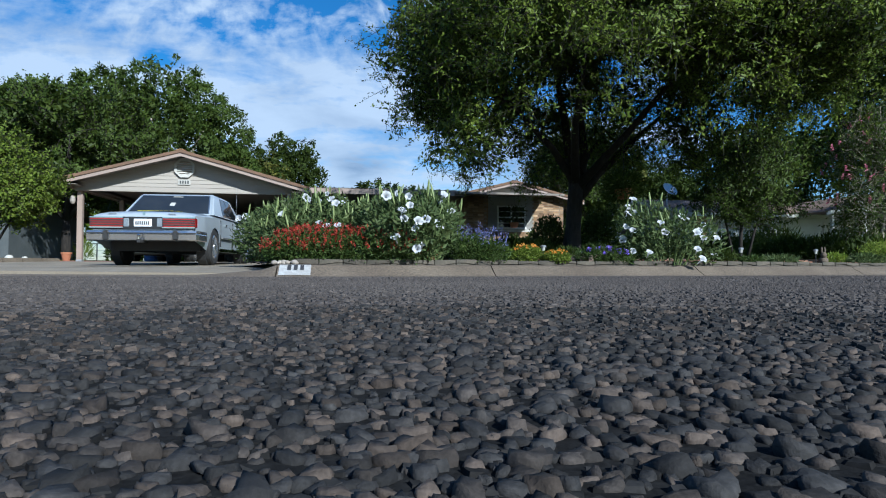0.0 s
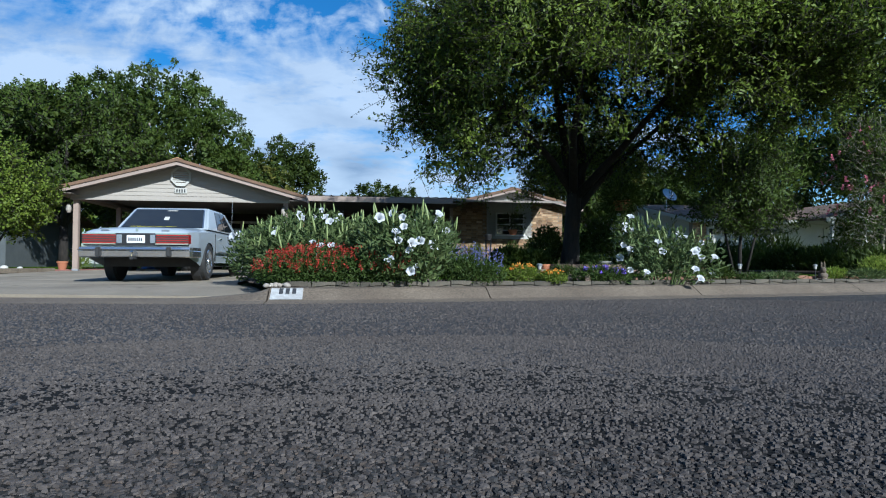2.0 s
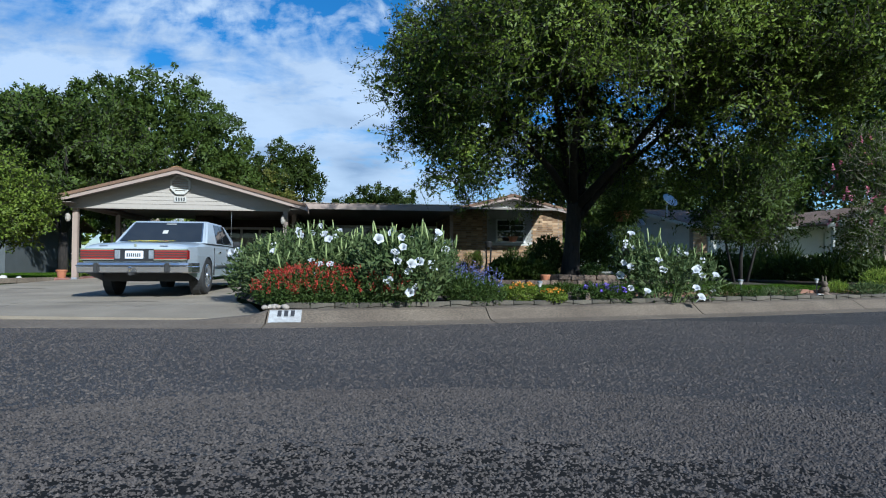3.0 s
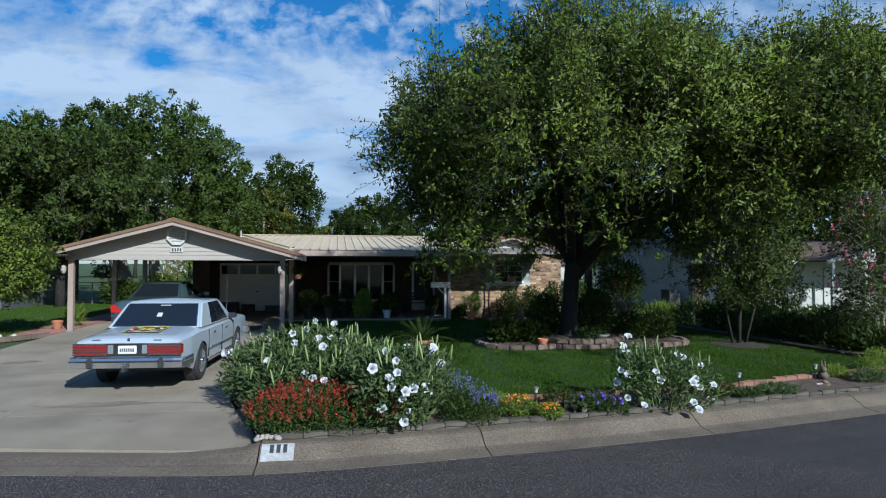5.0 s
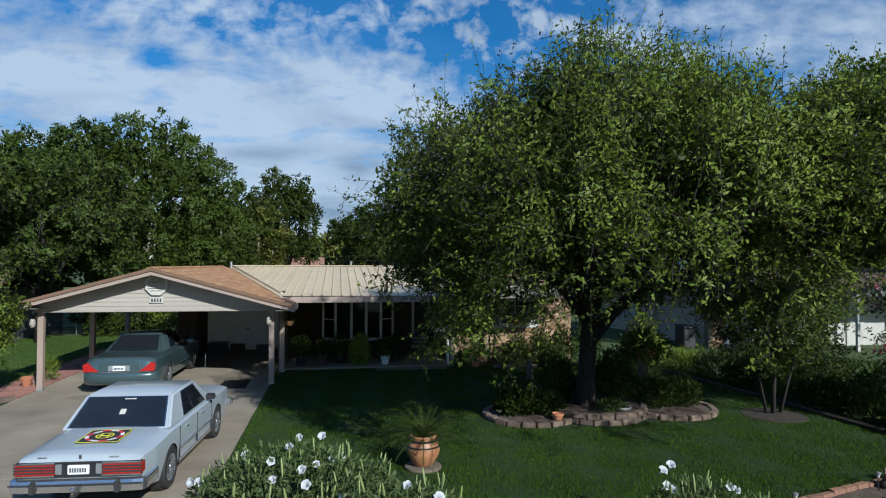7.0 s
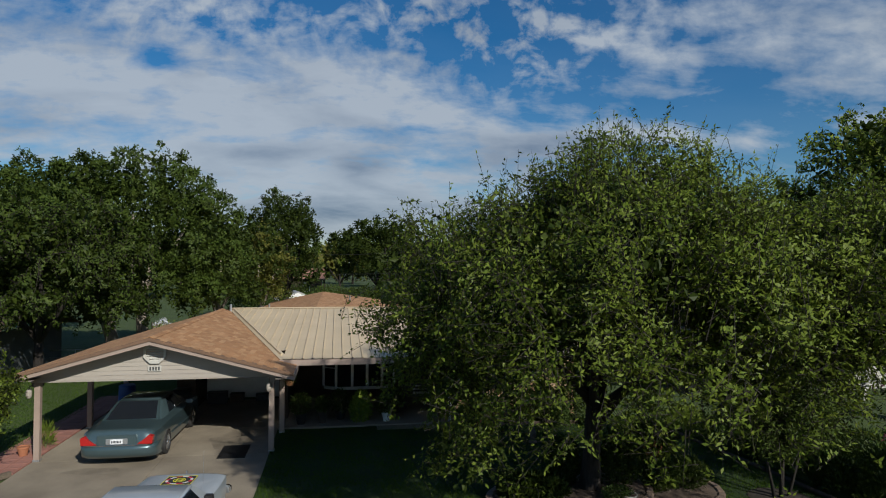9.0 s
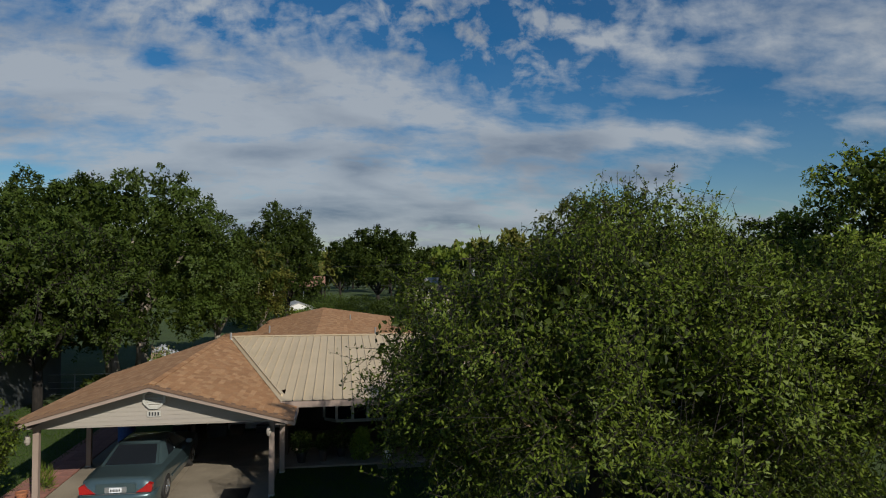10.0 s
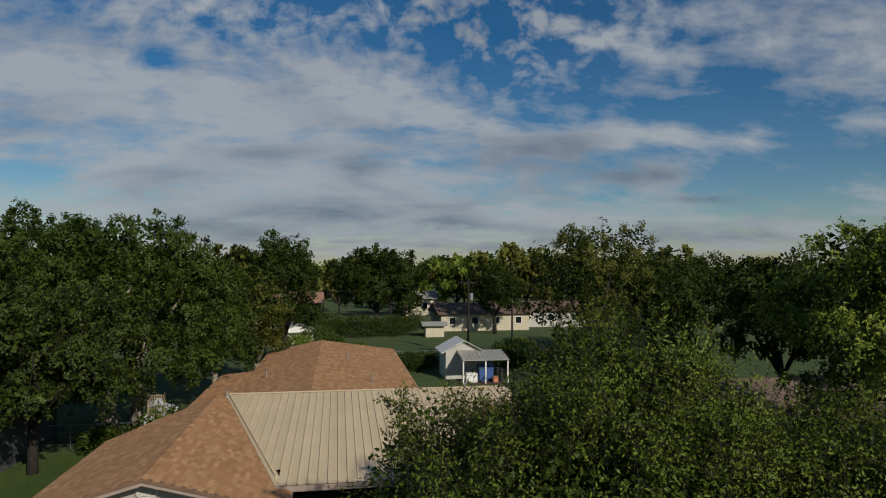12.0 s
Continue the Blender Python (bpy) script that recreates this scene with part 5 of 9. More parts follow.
# cabin
B = [(-0.895, 1.30, 0.935), (0.895, 1.30, 0.935), (0.895, 3.82, 0.93), (-0.895, 3.82, 0.93)]
T = [(-0.745, 1.88, 1.375), (0.745, 1.88, 1.375), (0.75, 3.12, 1.375), (-0.75, 3.12, 1.375)]
bm = bmesh.new()
b = [bm.verts.new(p) for p in B]
t = [bm.verts.new(p) for p in T]
c = bm.verts.new((0, 2.5, 1.42))
for k in range(4):
    bm.faces.new((b[k], b[(k + 1) % 4], t[(k + 1) % 4], t[k]))
    bm.faces.new((t[k], t[(k + 1) % 4], c))
bmesh.ops.bevel(bm, geom=[e for e in bm.edges if c not in e.verts], offset=0.035, segments=3, affect="EDGES")
part("cabin", bm, M_CARWHITE, white, smooth=True).modifiers.new("edges", "EDGE_SPLIT").split_angle = radians(35)
rear = (B[0], B[1], T[1], T[0])
right = (B[1], B[2], T[2], T[1])
left = (B[3], B[0], T[0], T[3])
front = (B[2], B[3], T[3], T[2])
part("window_trim", plate_on(rear, 0.045, 0.955, 0.04, 0.93, 0.006), M_CHROME, white)
rw = part("rear_window", plate_on(rear, 0.06, 0.94, 0.065, 0.905, 0.012), M_CARGLASS, white, "dark tinted rear window")
part("sticker", plate_on(rear, 0.475, 0.535, 0.40, 0.55, 0.016, 0.004), M_OFFWHITE, rw, "small pale sticker")
part("brake_lamp", plate_on(rear, 0.47, 0.60, 0.83, 0.86, 0.016, 0.004), M_OFFWHITE, rw)
part("windscreen", plate_on(front, 0.06, 0.94, 0.06, 0.93, 0.010), M_CARGLASS, white)
for quad, flip in ((right, False), (left, True)):
    for s0, s1, name in ((0.30, 0.505, "rear_door_window"), (0.535, 0.82, "front_door_window")):
        a, bb = (s0, s1) if not flip else (1 - s1, 1 - s0)
        part("window_trim", plate_on(quad, a - 0.012, bb + 0.012, 0.045, 0.93, 0.006), M_CHROME, white)
        part(name, plate_on(quad, a, bb, 0.08, 0.89, 0.012), M_CARGLASS, white)
    s = 1 if not flip else -1
    part("side_moulding", bm_box(min(s * 0.945, s * 0.972), max(s * 0.945, s * 0.972), 1.75, 3.72, 0.50, 0.535, 0.004), M_STEEL, white)
    part("rocker_trim", bm_box(min(s * 0.89, s * 0.925), max(s * 0.89, s * 0.925), 1.72, 3.74, 0.25, 0.31, 0.004), M_CHROME, white)
    for y in (2.02, 2.98):
        part("door_handle", bm_box(min(s * 0.935, s * 0.965), max(s * 0.935, s * 0.965), y, y + 0.13, 0.765, 0.795, 0.006), M_CHROME, white)
    for y in (1.70, 2.72, 3.72):
        part("door_gap", bm_box(min(s * 0.92, s * 0.9515), max(s * 0.92, s * 0.9515), y, y + 0.0025, 0.34, 0.86), M_DARKMETAL, white)
    bm = bm_box(-0.09, 0.09, -0.05, 0.05, -0.055, 0.055, 0.02)
    bm.transform(Matrix.Translation((s * 0.98, 3.5, 0.99)))
    part("wing_mirror", bm, M_DARKMETAL, white)
    part("mirror_arm", bm_box(min(s * 0.84, s * 0.93), max(s * 0.84, s * 0.93), 3.48, 3.52, 0.93, 0.97), M_DARKMETAL, white)
# tail: lamps with chrome strips, plate, bumper, hitch
for s in (-1, 1):
    lens = part("tail_light", bm_box(min(s * 0.345, s * 0.89), max(s * 0.345, s * 0.89), 0.055, 0.14, 0.625, 0.785, 0.008), M_RED, white, "wide red ribbed tail light")
    part("side_lens", bm_box(min(s * 0.875, s * 0.915), max(s * 0.875, s * 0.915), 0.062, 0.20, 0.63, 0.78, 0.006), M_RED, lens)
    for z in (0.62, 0.665, 0.705, 0.745, 0.788):
        part("strip", bm_box(min(s * 0.34, s * 0.918), max(s * 0.34, s * 0.918), 0.043, 0.058, z - 0.010, z + 0.010), M_CHROME if z in (0.62, 0.788) else M_BLACK, lens)
    part("reversing_light", bm_box(min(s * 0.245, s * 0.335), max(s * 0.245, s * 0.335), 0.058, 0.12, 0.635, 0.775, 0.006), M_STEEL, white)
panel = part("tail_panel", bm_box(-0.90, 0.90, 0.075, 0.14, 0.59, 0.80), M_DARKMETAL, white)
plate = part("number_plate", bm_box(-0.155, 0.155, 0.05, 0.072, 0.635, 0.765, 0.006), M_PLATE, white, "white number plate with dark bars")
for k in range(7):
    part("bar", bm_box(-0.125 + k * 0.036, -0.102 + k * 0.036, 0.046, 0.05, 0.665, 0.725), M_INK, plate)
bm = bmesh.new()
prof = [(0.05, 0.395), (-0.012, 0.41), (-0.028, 0.47), (-0.037, 0.50), (-0.012, 0.512), (-0.02, 0.53), (-0.005, 0.565), (0.08, 0.575), (0.12, 0.40)]
rings = []
for x, dy in [(-0.985, 0.55), (-0.98, 0.10), (-0.95, 0.035)] + [(-0.8 + 0.2 * k, 0.012 * abs(-0.8 + 0.2 * k)) for k in range(9)] + [(0.95, 0.035), (0.98, 0.10), (0.985, 0.55)]:
    sq = 0.93 if abs(x) > 0.97 else 1.0
    rings.append([bm.verts.new((x + (0.0 if abs(x) < 0.97 else (a if x < 0 else -a) * 0.3), dy + a * (1 if abs(x) < 0.97 else 0.2), z)) for a, z in prof])
for p, q in zip(rings, rings[1:]):
    for k in range(len(prof)):
        bm.faces.new((p[k], p[(k + 1) % len(prof)], q[(k + 1) % len(prof)], q[k]))
bm.faces.new(rings[0]), bm.faces.new(rings[-1][::-1])
bmesh.ops.recalc_face_normals(bm, faces=bm.faces)
bumper = part("bumper", bm, M_BUMPER, white, "chrome rear bumper")
for s in (-1, 1):
    part("bumper_guard", bm_box(s * 0.60 - 0.04, s * 0.60 + 0.04, -0.075, 0.03, 0.405, 0.565, 0.015), M_BLACK, bumper)
part("bumper_strip", bm_box(-0.95, 0.95, -0.037, -0.02, 0.515, 0.53), M_BLACK, bumper)
hitch = part("tow_hitch", bm_box(-0.03, 0.03, -0.13, 0.25, 0.36, 0.42, 0.006), M_BLACK, white, "black tow hitch with chrome ball")
part("tow_ball", bm_lathe([(0.015, 0), (0.015, 0.03), (0.03, 0.045), (0.032, 0.065), (0.018, 0.085), (0.005, 0.09)], 12, centre=(0, -0.11, 0.42)), M_CHROME, hitch)
part("front_bumper", bm_box(-0.98, 0.98, 5.28, 5.42, 0.42, 0.58, 0.03), M_CHROME, white)
part("hood_ornament", bm_box(-0.01, 0.01, 5.18, 5.22, 0.90, 0.96, 0.003), M_CHROME, white)
part("trunk_badge", bm_box(-0.02, 0.02, 0.105, 0.125, 0.835, 0.885, 0.003), M_CHROME, white)
part("trunk_badge", bm_box(-0.62, -0.48, 0.112, 0.125, 0.85, 0.865, 0.002), M_STEEL, white)
part("trunk_badge", bm_box(0.42, 0.56, 0.112, 0.125, 0.845, 0.86, 0.002), M_STEEL, white)
part("antenna", bm_tube([(0.72, 3.95, 0.9), (0.74, 3.93, 1.75)], 0.003, 5), M_STEEL, white)
for s in (-1, 1):
    for y in HUBS:
        wheel(white, s * 0.84, y, 0.335, "chrome wire-spoke wheel cover")
        bm = bm_lathe([(0.37, -0.12), (0.37, 0.04)], 24)
        bm.transform(Matrix.Translation((s * 0.80, y, 0.34)) @ Matrix.Rotation(radians(90), 4, "Y"))
        part("wheel_well", bm, M_BLACK, white)
place = lambda p: white.matrix_basis @ Vector(p)
landing_pad(place((0.03, 0.84, 0.952)), CAR_TURN, 3.0)
landing_pad(place((0.02, 4.62, 0.946)), CAR_TURN, -2.2)

# dark teal saloon under the carport roof
TEALZ = float(drive_z(21))
teal = thing("teal_car", (-7.08, 18.05, TEALZ), "dark teal rounded four-door saloon parked under the carport", "car", turn=-1.0)
st = np.concatenate([[0.04, 0.05, 0.09, 0.15], np.arange(0.2, 5.2, 0.05), [5.2, 5.3, 5.36]])
w_t = lambda y: 0.965 * float(np.interp(y, (0.04, 0.1, 0.3, 0.8, 4.4, 5.1, 5.36), (0.86, 0.90, 0.96, 1.0, 1.0, 0.93, 0.78)))
sh_t = lambda y: float(np.interp(y, (0.04, 0.2, 1.2, 3.9, 5.1, 5.36), (0.70, 0.86, 0.90, 0.86, 0.78, 0.66)))
top_t = lambda y: float(np.interp(y, (0.04, 0.10, 0.22, 1.2, 1.4, 3.7, 3.9, 5.1, 5.36), (0.66, 0.93, 0.965, 1.0, 1.0, 0.98, 0.965, 0.86, 0.70)))
HUBS_T = (1.22, 4.13)
tb = part("body", car_body(st, HUBS_T, w_t, 0.22, sh_t, top_t, 0.38), M_CARTEAL, teal)
for p in tb.data.polygons:
    p.use_smooth = True
tb.modifiers.new("edges", "EDGE_SPLIT").split_angle = radians(40)
part("underbody", bm_box(-0.80, 0.80, 0.3, 5.1, 0.20, 0.6), M_BLACK, teal)
B = [(-0.80, 1.05, 0.975), (0.80, 1.05, 0.975), (0.80, 3.95, 0.955), (-0.80, 3.95, 0.955)]
T = [(-0.60, 1.85, 1.42), (0.60, 1.85, 1.42), (0.61, 3.0, 1.42), (-0.61, 3.0, 1.42)]
bm = bmesh.new()
b = [bm.verts.new(p) for p in B]
t = [bm.verts.new(p) for p in T]
c = bm.verts.new((0, 2.4, 1.475))
for k in range(4):
    bm.faces.new((b[k], b[(k + 1) % 4], t[(k + 1) % 4], t[k]))
    bm.faces.new((t[k], t[(k + 1) % 4], c))
bmesh.ops.bevel(bm, geom=[e for e in bm.edges if c not in e.verts], offset=0.07, segments=4, affect="EDGES")
part("cabin", bm, M_CARTEAL, teal, smooth=True)
rear = (B[0], B[1], T[1], T[0])
part("rear_window", plate_on(rear, 0.08, 0.92, 0.08, 0.90, 0.012), M_CARGLASS, teal, "dark rear window")
part("windscreen", plate_on((B[2], B[3], T[3], T[2]), 0.06, 0.94, 0.06, 0.93, 0.012), M_CARGLASS, teal)
for quad, flip in (((B[1], B[2], T[2], T[1]), False), ((B[3], B[0], T[0], T[3]), True)):
    for s0, s1, name in ((0.29, 0.50, "rear_door_window"), (0.53, 0.80, "front_door_window")):
        a, bb = (s0, s1) if not flip else (1 - s1, 1 - s0)
        part(name, plate_on(quad, a, bb, 0.08, 0.88, 0.012), M_CARGLASS, teal)
    s = 1 if not flip else -1
    part("side_moulding", bm_box(min(s * 0.945, s * 0.975), max(s * 0.945, s * 0.975), 1.7, 3.7, 0.46, 0.50, 0.006), M_CARTEAL, teal)
    bm = bm_box(-0.10, 0.10, -0.06, 0.06, -0.06, 0.06, 0.03)
    bm.transform(Matrix.Translation((s * 1.0, 3.45, 1.0)))
    part("wing_mirror", bm, M_CARTEAL, teal)
    # wedge-shaped tail light that wraps round the corner
    poly = [(s * 0.50, 0.615), (s * 0.88, 0.615), (s * 0.90, 0.80), (s * 0.80, 0.85), (s * 0.68, 0.74)]
    part("tail_light", bm_prism(poly if s > 0 else poly[::-1], -0.002, 0.16), M_RED, teal, "bright red wedge-shaped tail light")
    for y in HUBS_T:
        wheel(teal, s * 0.86, y, 0.335, "silver alloy wheel")
        bm = bm_lathe([(0.365, -0.12), (0.365, 0.04)], 24)
        bm.transform(Matrix.Translation((s * 0.80, y, 0.34)) @ Matrix.Rotation(radians(90), 4, "Y"))
        part("wheel_well", bm, M_BLACK, teal)
part("trunk_panel", bm_box(-0.50, 0.50, 0.01, 0.06, 0.60, 0.86, 0.02), M_CARTEAL, teal)
part("chrome_strip", bm_box(-0.78, 0.78, -0.004, 0.03, 0.585, 0.60, 0.003), M_CHROME, teal)
part("plate_surround", bm_box(-0.27, 0.27, -0.004, 0.02, 0.62, 0.77, 0.01), M_STEEL, teal)
tplate = part("number_plate", bm_box(-0.155, 0.155, -0.014, -0.004, 0.63, 0.76, 0.005), M_PLATE, teal, "white number plate with dark bars")
for k in range(7):
    part("bar", bm_box(-0.125 + k * 0.036, -0.102 + k * 0.036, -0.019, -0.014, 0.66, 0.72), M_INK, tplate)
bm = bmesh.new()
prof = [(0.10, 0.24), (0.0, 0.30), (-0.05, 0.38), (-0.06, 0.48), (-0.05, 0.56), (0.02, 0.585), (0.14, 0.585)]
rings = [[bm.verts.new((x, dy + a, z)) for a, z in prof] for x, dy in ((-0.965, 0.55), (-0.955, 0.28), (-0.90, 0.14), (-0.75, 0.05), (-0.4, 0.01), (0, 0), (0.4, 0.01), (0.75, 0.05), (0.90, 0.14), (0.955, 0.28), (0.965, 0.55))]
for p, q in zip(rings, rings[1:]):
    for k in range(len(prof) - 1):
        bm.faces.new((p[k], p[k + 1], q[k + 1], q[k]))
bmesh.ops.recalc_face_normals(bm, faces=bm.faces)
part("bumper", bm, M_CARTEAL, teal, "body-coloured rear bumper", smooth=True)

# ---- garden in front ----
def blades(name, x, y, z, h, w, mat, label, seed):
    rng = np.random.default_rng(seed)
    n = len(x)
    a = rng.random(n) * 2 * np.pi
    lean = rng.normal(size=(n, 2)) * 0.35
    H = h * (0.6 + 0.7 * rng.random(n))
    dx, dy = np.cos(a) * w / 2, np.sin(a) * w / 2
    V = np.stack([np.stack([x - dx, y - dy, z], -1), np.stack([x + dx, y + dy, z], -1), np.stack([x + lean[:, 0] * H, y + lean[:, 1] * H, z + H], -1)], 1)
    ob = link_mesh(name, mesh_from(name, V.reshape(-1, 3), np.arange(n * 3).reshape(n, 3)), mat)
    return tagged(ob, label, "grass", kind="stuff")


rng = np.random.default_rng(21)
n = 330000
x, y = rng.uniform(-3.3, 10.1, n), 7.9 + 13.3 * rng.random(n) ** 1.3
ok = (y > bed_y(x) + 0.03) & (x > drive_right(y) + 0.02)
ok &= ((x - 4.4) / 2.2) ** 2 + ((y - 14.3) / 1.25) ** 2 > 1
blades("lawn_grass", x[ok], y[ok], lawn_z(x, y)[ok] - 0.005, 0.045, 0.011, M_GRASS, "short green lawn grass", 22)
n = 60000
x, y = rng.uniform(-19, -10.5, n), 17 + 16 * rng.random(n) ** 1.2
blades("side_grass", x, y, lawn_z(x, y) - 0.005, 0.055, 0.016, M_GRASS, "mown grass beside the driveway", 23)

# brick edging along the kerb, one brick after another
EDGE_ME = bm_box(-0.145, 0.145, -0.045, 0.045, -0.04, 0.05, 0.004)
edge_me = bpy.data.meshes.new("edging_brick")
EDGE_ME.to_mesh(edge_me)
EDGE_ME.free()
edge_me.materials.append(M_EDGE)
edging = thing("kerb_edging", (0, 6.6, 0.15), "row of grey-brown edging bricks on top of the kerb", "edging", kind="structure")
x = -2.05
while x < 10.4:
    s = float(curb_y(x + 0.1) - curb_y(x - 0.1)) / 0.2
    ob = new("brick", edge_me)
    ob.parent = edging
    ob.matrix_parent_inverse = edging.matrix_basis.inverted()
    ob.matrix_basis = pose(x, float(curb_y(x)) + 0.19, 0.168 + random.uniform(-0.008, 0.01), random.uniform(-3, 3), random.uniform(-2, 2), math.degrees(math.atan(s)) + random.uniform(-2.5, 2.5))
    x += 0.296 / math.sqrt(1 + s * s)
back_me = bpy.data.meshes.new("back_edging_brick")
b = bm_box(-0.145, 0.145, -0.05, 0.05, -0.05, 0.06, 0.008)
b.to_mesh(back_me)
b.free()
back_me.materials.append(M_REDEDGE)
redge = thing("lawn_edging", (3, 8.2, 0.18), "row of reddish terracotta edging blocks between bed and lawn", "edging", kind="structure")
x = 0.5
while x < 9.8:
    s = float(bed_y(x + 0.1) - bed_y(x - 0.1)) / 0.2
    ob = new("brick", back_me)
    ob.parent = redge
    ob.matrix_parent_inverse = redge.matrix_basis.inverted()
    ob.matrix_basis = pose(x, float(bed_y(x)) - 0.02, 0.19 + random.uniform(-0.01, 0.012), random.uniform(-4, 4), random.uniform(-3, 3), math.degrees(math.atan(s)) + random.uniform(-4, 4))
    x += 0.298 / math.sqrt(1 + s * s)

# painted number patch on the kerb face: plain bars for the digits
M_PAINT = material("kerb_paint", (0.44, 0.44, 0.43), (0.30, 0.285, 0.265), 9, 0.8, 0.001, 70, fleck=0.2)


def face_at(x, f, lift=0.004):
    a = [(-0.285, 0.026), (-0.13, 0.10), (-0.06, 0.138), (-0.012, 0.149)]
    u = f * (len(a) - 1)
    i = min(int(u), len(a) - 2)
    p = (a[i][0] + (a[i + 1][0] - a[i][0]) * (u - i), a[i][1] + (a[i + 1][1] - a[i][1]) * (u - i))
    return (x, float(curb_y(x)) + p[0] - lift * 0.5, p[1] + lift * 0.9)


def face_patch(x0, x1, f0, f1, lift):
    bm = bmesh.new()
    cols = [[bm.verts.new(face_at(x0 + (x1 - x0) * i / 3, f0 + (f1 - f0) * j / 4, lift)) for j in range(5)] for i in range(4)]
    for p, q in zip(cols, cols[1:]):
        for j in range(4):
            bm.faces.new((p[j], q[j], q[j + 1], p[j + 1]))
    return bm


num = part("painted_number", face_patch(-2.355, -1.985, 0.0, 0.97, 0.004), M_PAINT, curb, "white painted patch with three dark bars", world=True)
for k in range(3):
    sub("bar", face_patch(-2.26 + k * 0.075, -2.215 + k * 0.075, 0.25, 0.8, 0.007), M_INK, num)
M_PALESTONE = material("pale_stone", (0.38, 0.34, 0.29), (0.26, 0.22, 0.18), 20, 0.9, 0.002, 80, rand="object", spread=0.25)
# white stones at the corner of the drive
for k in range(16):
    r = random.uniform(0.02, 0.05)
    bm = bmesh.new()
    bmesh.ops.create_icosphere(bm, subdivisions=2, radius=r)
    for v in bm.verts:
        v.co *= 1 + 0.22 * noise.noise(v.co * 22 + Vector((k * 7, 0, 0)))
        v.co.z *= 0.7
    st_ob = part("stone", bm, M_PALESTONE, None, smooth=True)
    px, py = -2.38 + random.uniform(-0.08, 0.34), 6.42 + random.uniform(-0.07, 0.10)
    st_ob.matrix_basis = pose(px, py, 0.165 + r * 0.3, 0, 0, random.uniform(0, 360))
    tagged(st_ob, "rounded whitish stone at the bed's corner", "stone", "corner stones")

# ---- flowering plants ----
def plant(name, loc, label, lobes, leaf_mat, n, leaf, seed, category="plant", group="", stems=12, stem_mat=None, flat=0.0, floor=0.02, upright=0.2, stem_r=0.008, shell=0.35):
    """A leafy clump round loc: stems from the foot and leaves through its lobes."""
    rng = np.random.default_rng(seed)
    root = thing(name, loc, label, category, group)
    P, D, _ = crown_points(lobes, int(n * 1.3), rng, shell)
    P = P[P[:, 2] > floor][:n]
    D = unit(P - np.array([np.mean([l[0] for l in lobes]), np.mean([l[1] for l in lobes]), 0.1]))
    way = unit(D * 0.6 + rng.normal(size=P.shape) * 0.6 + np.array([0, 0, upright]))
    way[:, 2] *= 1 - flat
    leaves_object("foliage", leaf_arrays(P, unit(way), leaf[0], leaf[1], rng, 0.2), leaf_mat, root)
    bm = bmesh.new()
    for q in rng.choice(len(P), min(stems, len(P)), replace=False):
        p = Vector(P[q])
        f = Vector((p.x * 0.45, p.y * 0.45, 0))
        bm_tube([f, f.lerp(p, 0.5) + Vector((0, 0, 0.05)), p], [stem_r, stem_r * 0.8, stem_r * 0.5], 5, bm)
    part("stem_mass", bm, stem_mat or M_STEM, root)["kind"] = "stuff"
    return root


M_STEM = material("green_stem", (0.09, 0.13, 0.03), (0.12, 0.16, 0.04), 6, 0.6)
M_DATURA = leaf_material("datura_leaf", (0.062, 0.092, 0.030), (0.082, 0.114, 0.037), (0.124, 0.154, 0.053), 0.25)
M_PETAL = material("white_petal", (0.60, 0.60, 0.60), (0.52, 0.53, 0.56), 20, 0.5, 0, 60, fleck=0.06, translucent=0.3)
M_BUD = material("bud_green", (0.21, 0.26, 0.08), (0.27, 0.31, 0.12), 15, 0.5, 0, 60, translucent=0.15)
M_SALVIA = leaf_material("salvia_leaf", (0.035, 0.062, 0.012), (0.05, 0.08, 0.015), (0.07, 0.098, 0.02))
M_REDFLOWER = material("red_flower", (0.23, 0.018, 0.010), (0.33, 0.035, 0.016), 20, 0.5, rand="island", spread=0.35, fleck=0, translucent=0.25)
M_BLUEFLOWER = material("blue_flower", (0.10, 0.11, 0.26), (0.15, 0.15, 0.32), 20, 0.5, rand="island", spread=0.3, fleck=0, translucent=0.25)
M_PURPLE = material("purple_flower", (0.15, 0.09, 0.50), (0.24, 0.15, 0.62), 20, 0.5, rand="island", spread=0.25, fleck=0, translucent=0.25)
M_ORANGE = material("orange_flower", (0.62, 0.20, 0.02), (0.70, 0.34, 0.03), 20, 0.5, rand="island", spread=0.25, fleck=0, translucent=0.25)
M_PINK = material("pink_flower", (0.60, 0.16, 0.24), (0.70, 0.26, 0.33), 20, 0.5, rand="island", spread=0.25, fleck=0, translucent=0.25)


def trumpet_mesh():
    """A five-lobed white trumpet along +z, with its green tube."""
    bm = bmesh.new()
    prof = [(0.007, 0.0), (0.010, 0.05), (0.016, 0.09), (0.030, 0.125), (0.052, 0.142), (0.066, 0.143)]
    n = 20
    rings = []
    for j, (r, z) in enumerate(prof):
        ring = []
        for i in range(n):
            a = 2 * math.pi * i / n
            lobe = 1 + (0.10 * math.cos(5 * a) if j >= 4 else 0)
            ring.append(bm.verts.new((r * lobe * math.cos(a), r * lobe * math.sin(a), z - (0.008 * math.cos(5 * a) if j == 5 else 0))))
        rings.append(ring)
    for p, q in zip(rings, rings[1:]):
        for i in range(n):
            bm.faces.new((p[i], p[(i + 1) % n], q[(i + 1) % n], q[i]))
    bm.faces.new(rings[0][::-1])
    me = bpy.data.meshes.new("flower")
    bm.to_mesh(me)
    bm.free()
    me.polygons.foreach_set("use_smooth", [True] * len(me.polygons))
    me.materials.append(M_PETAL)
    return me


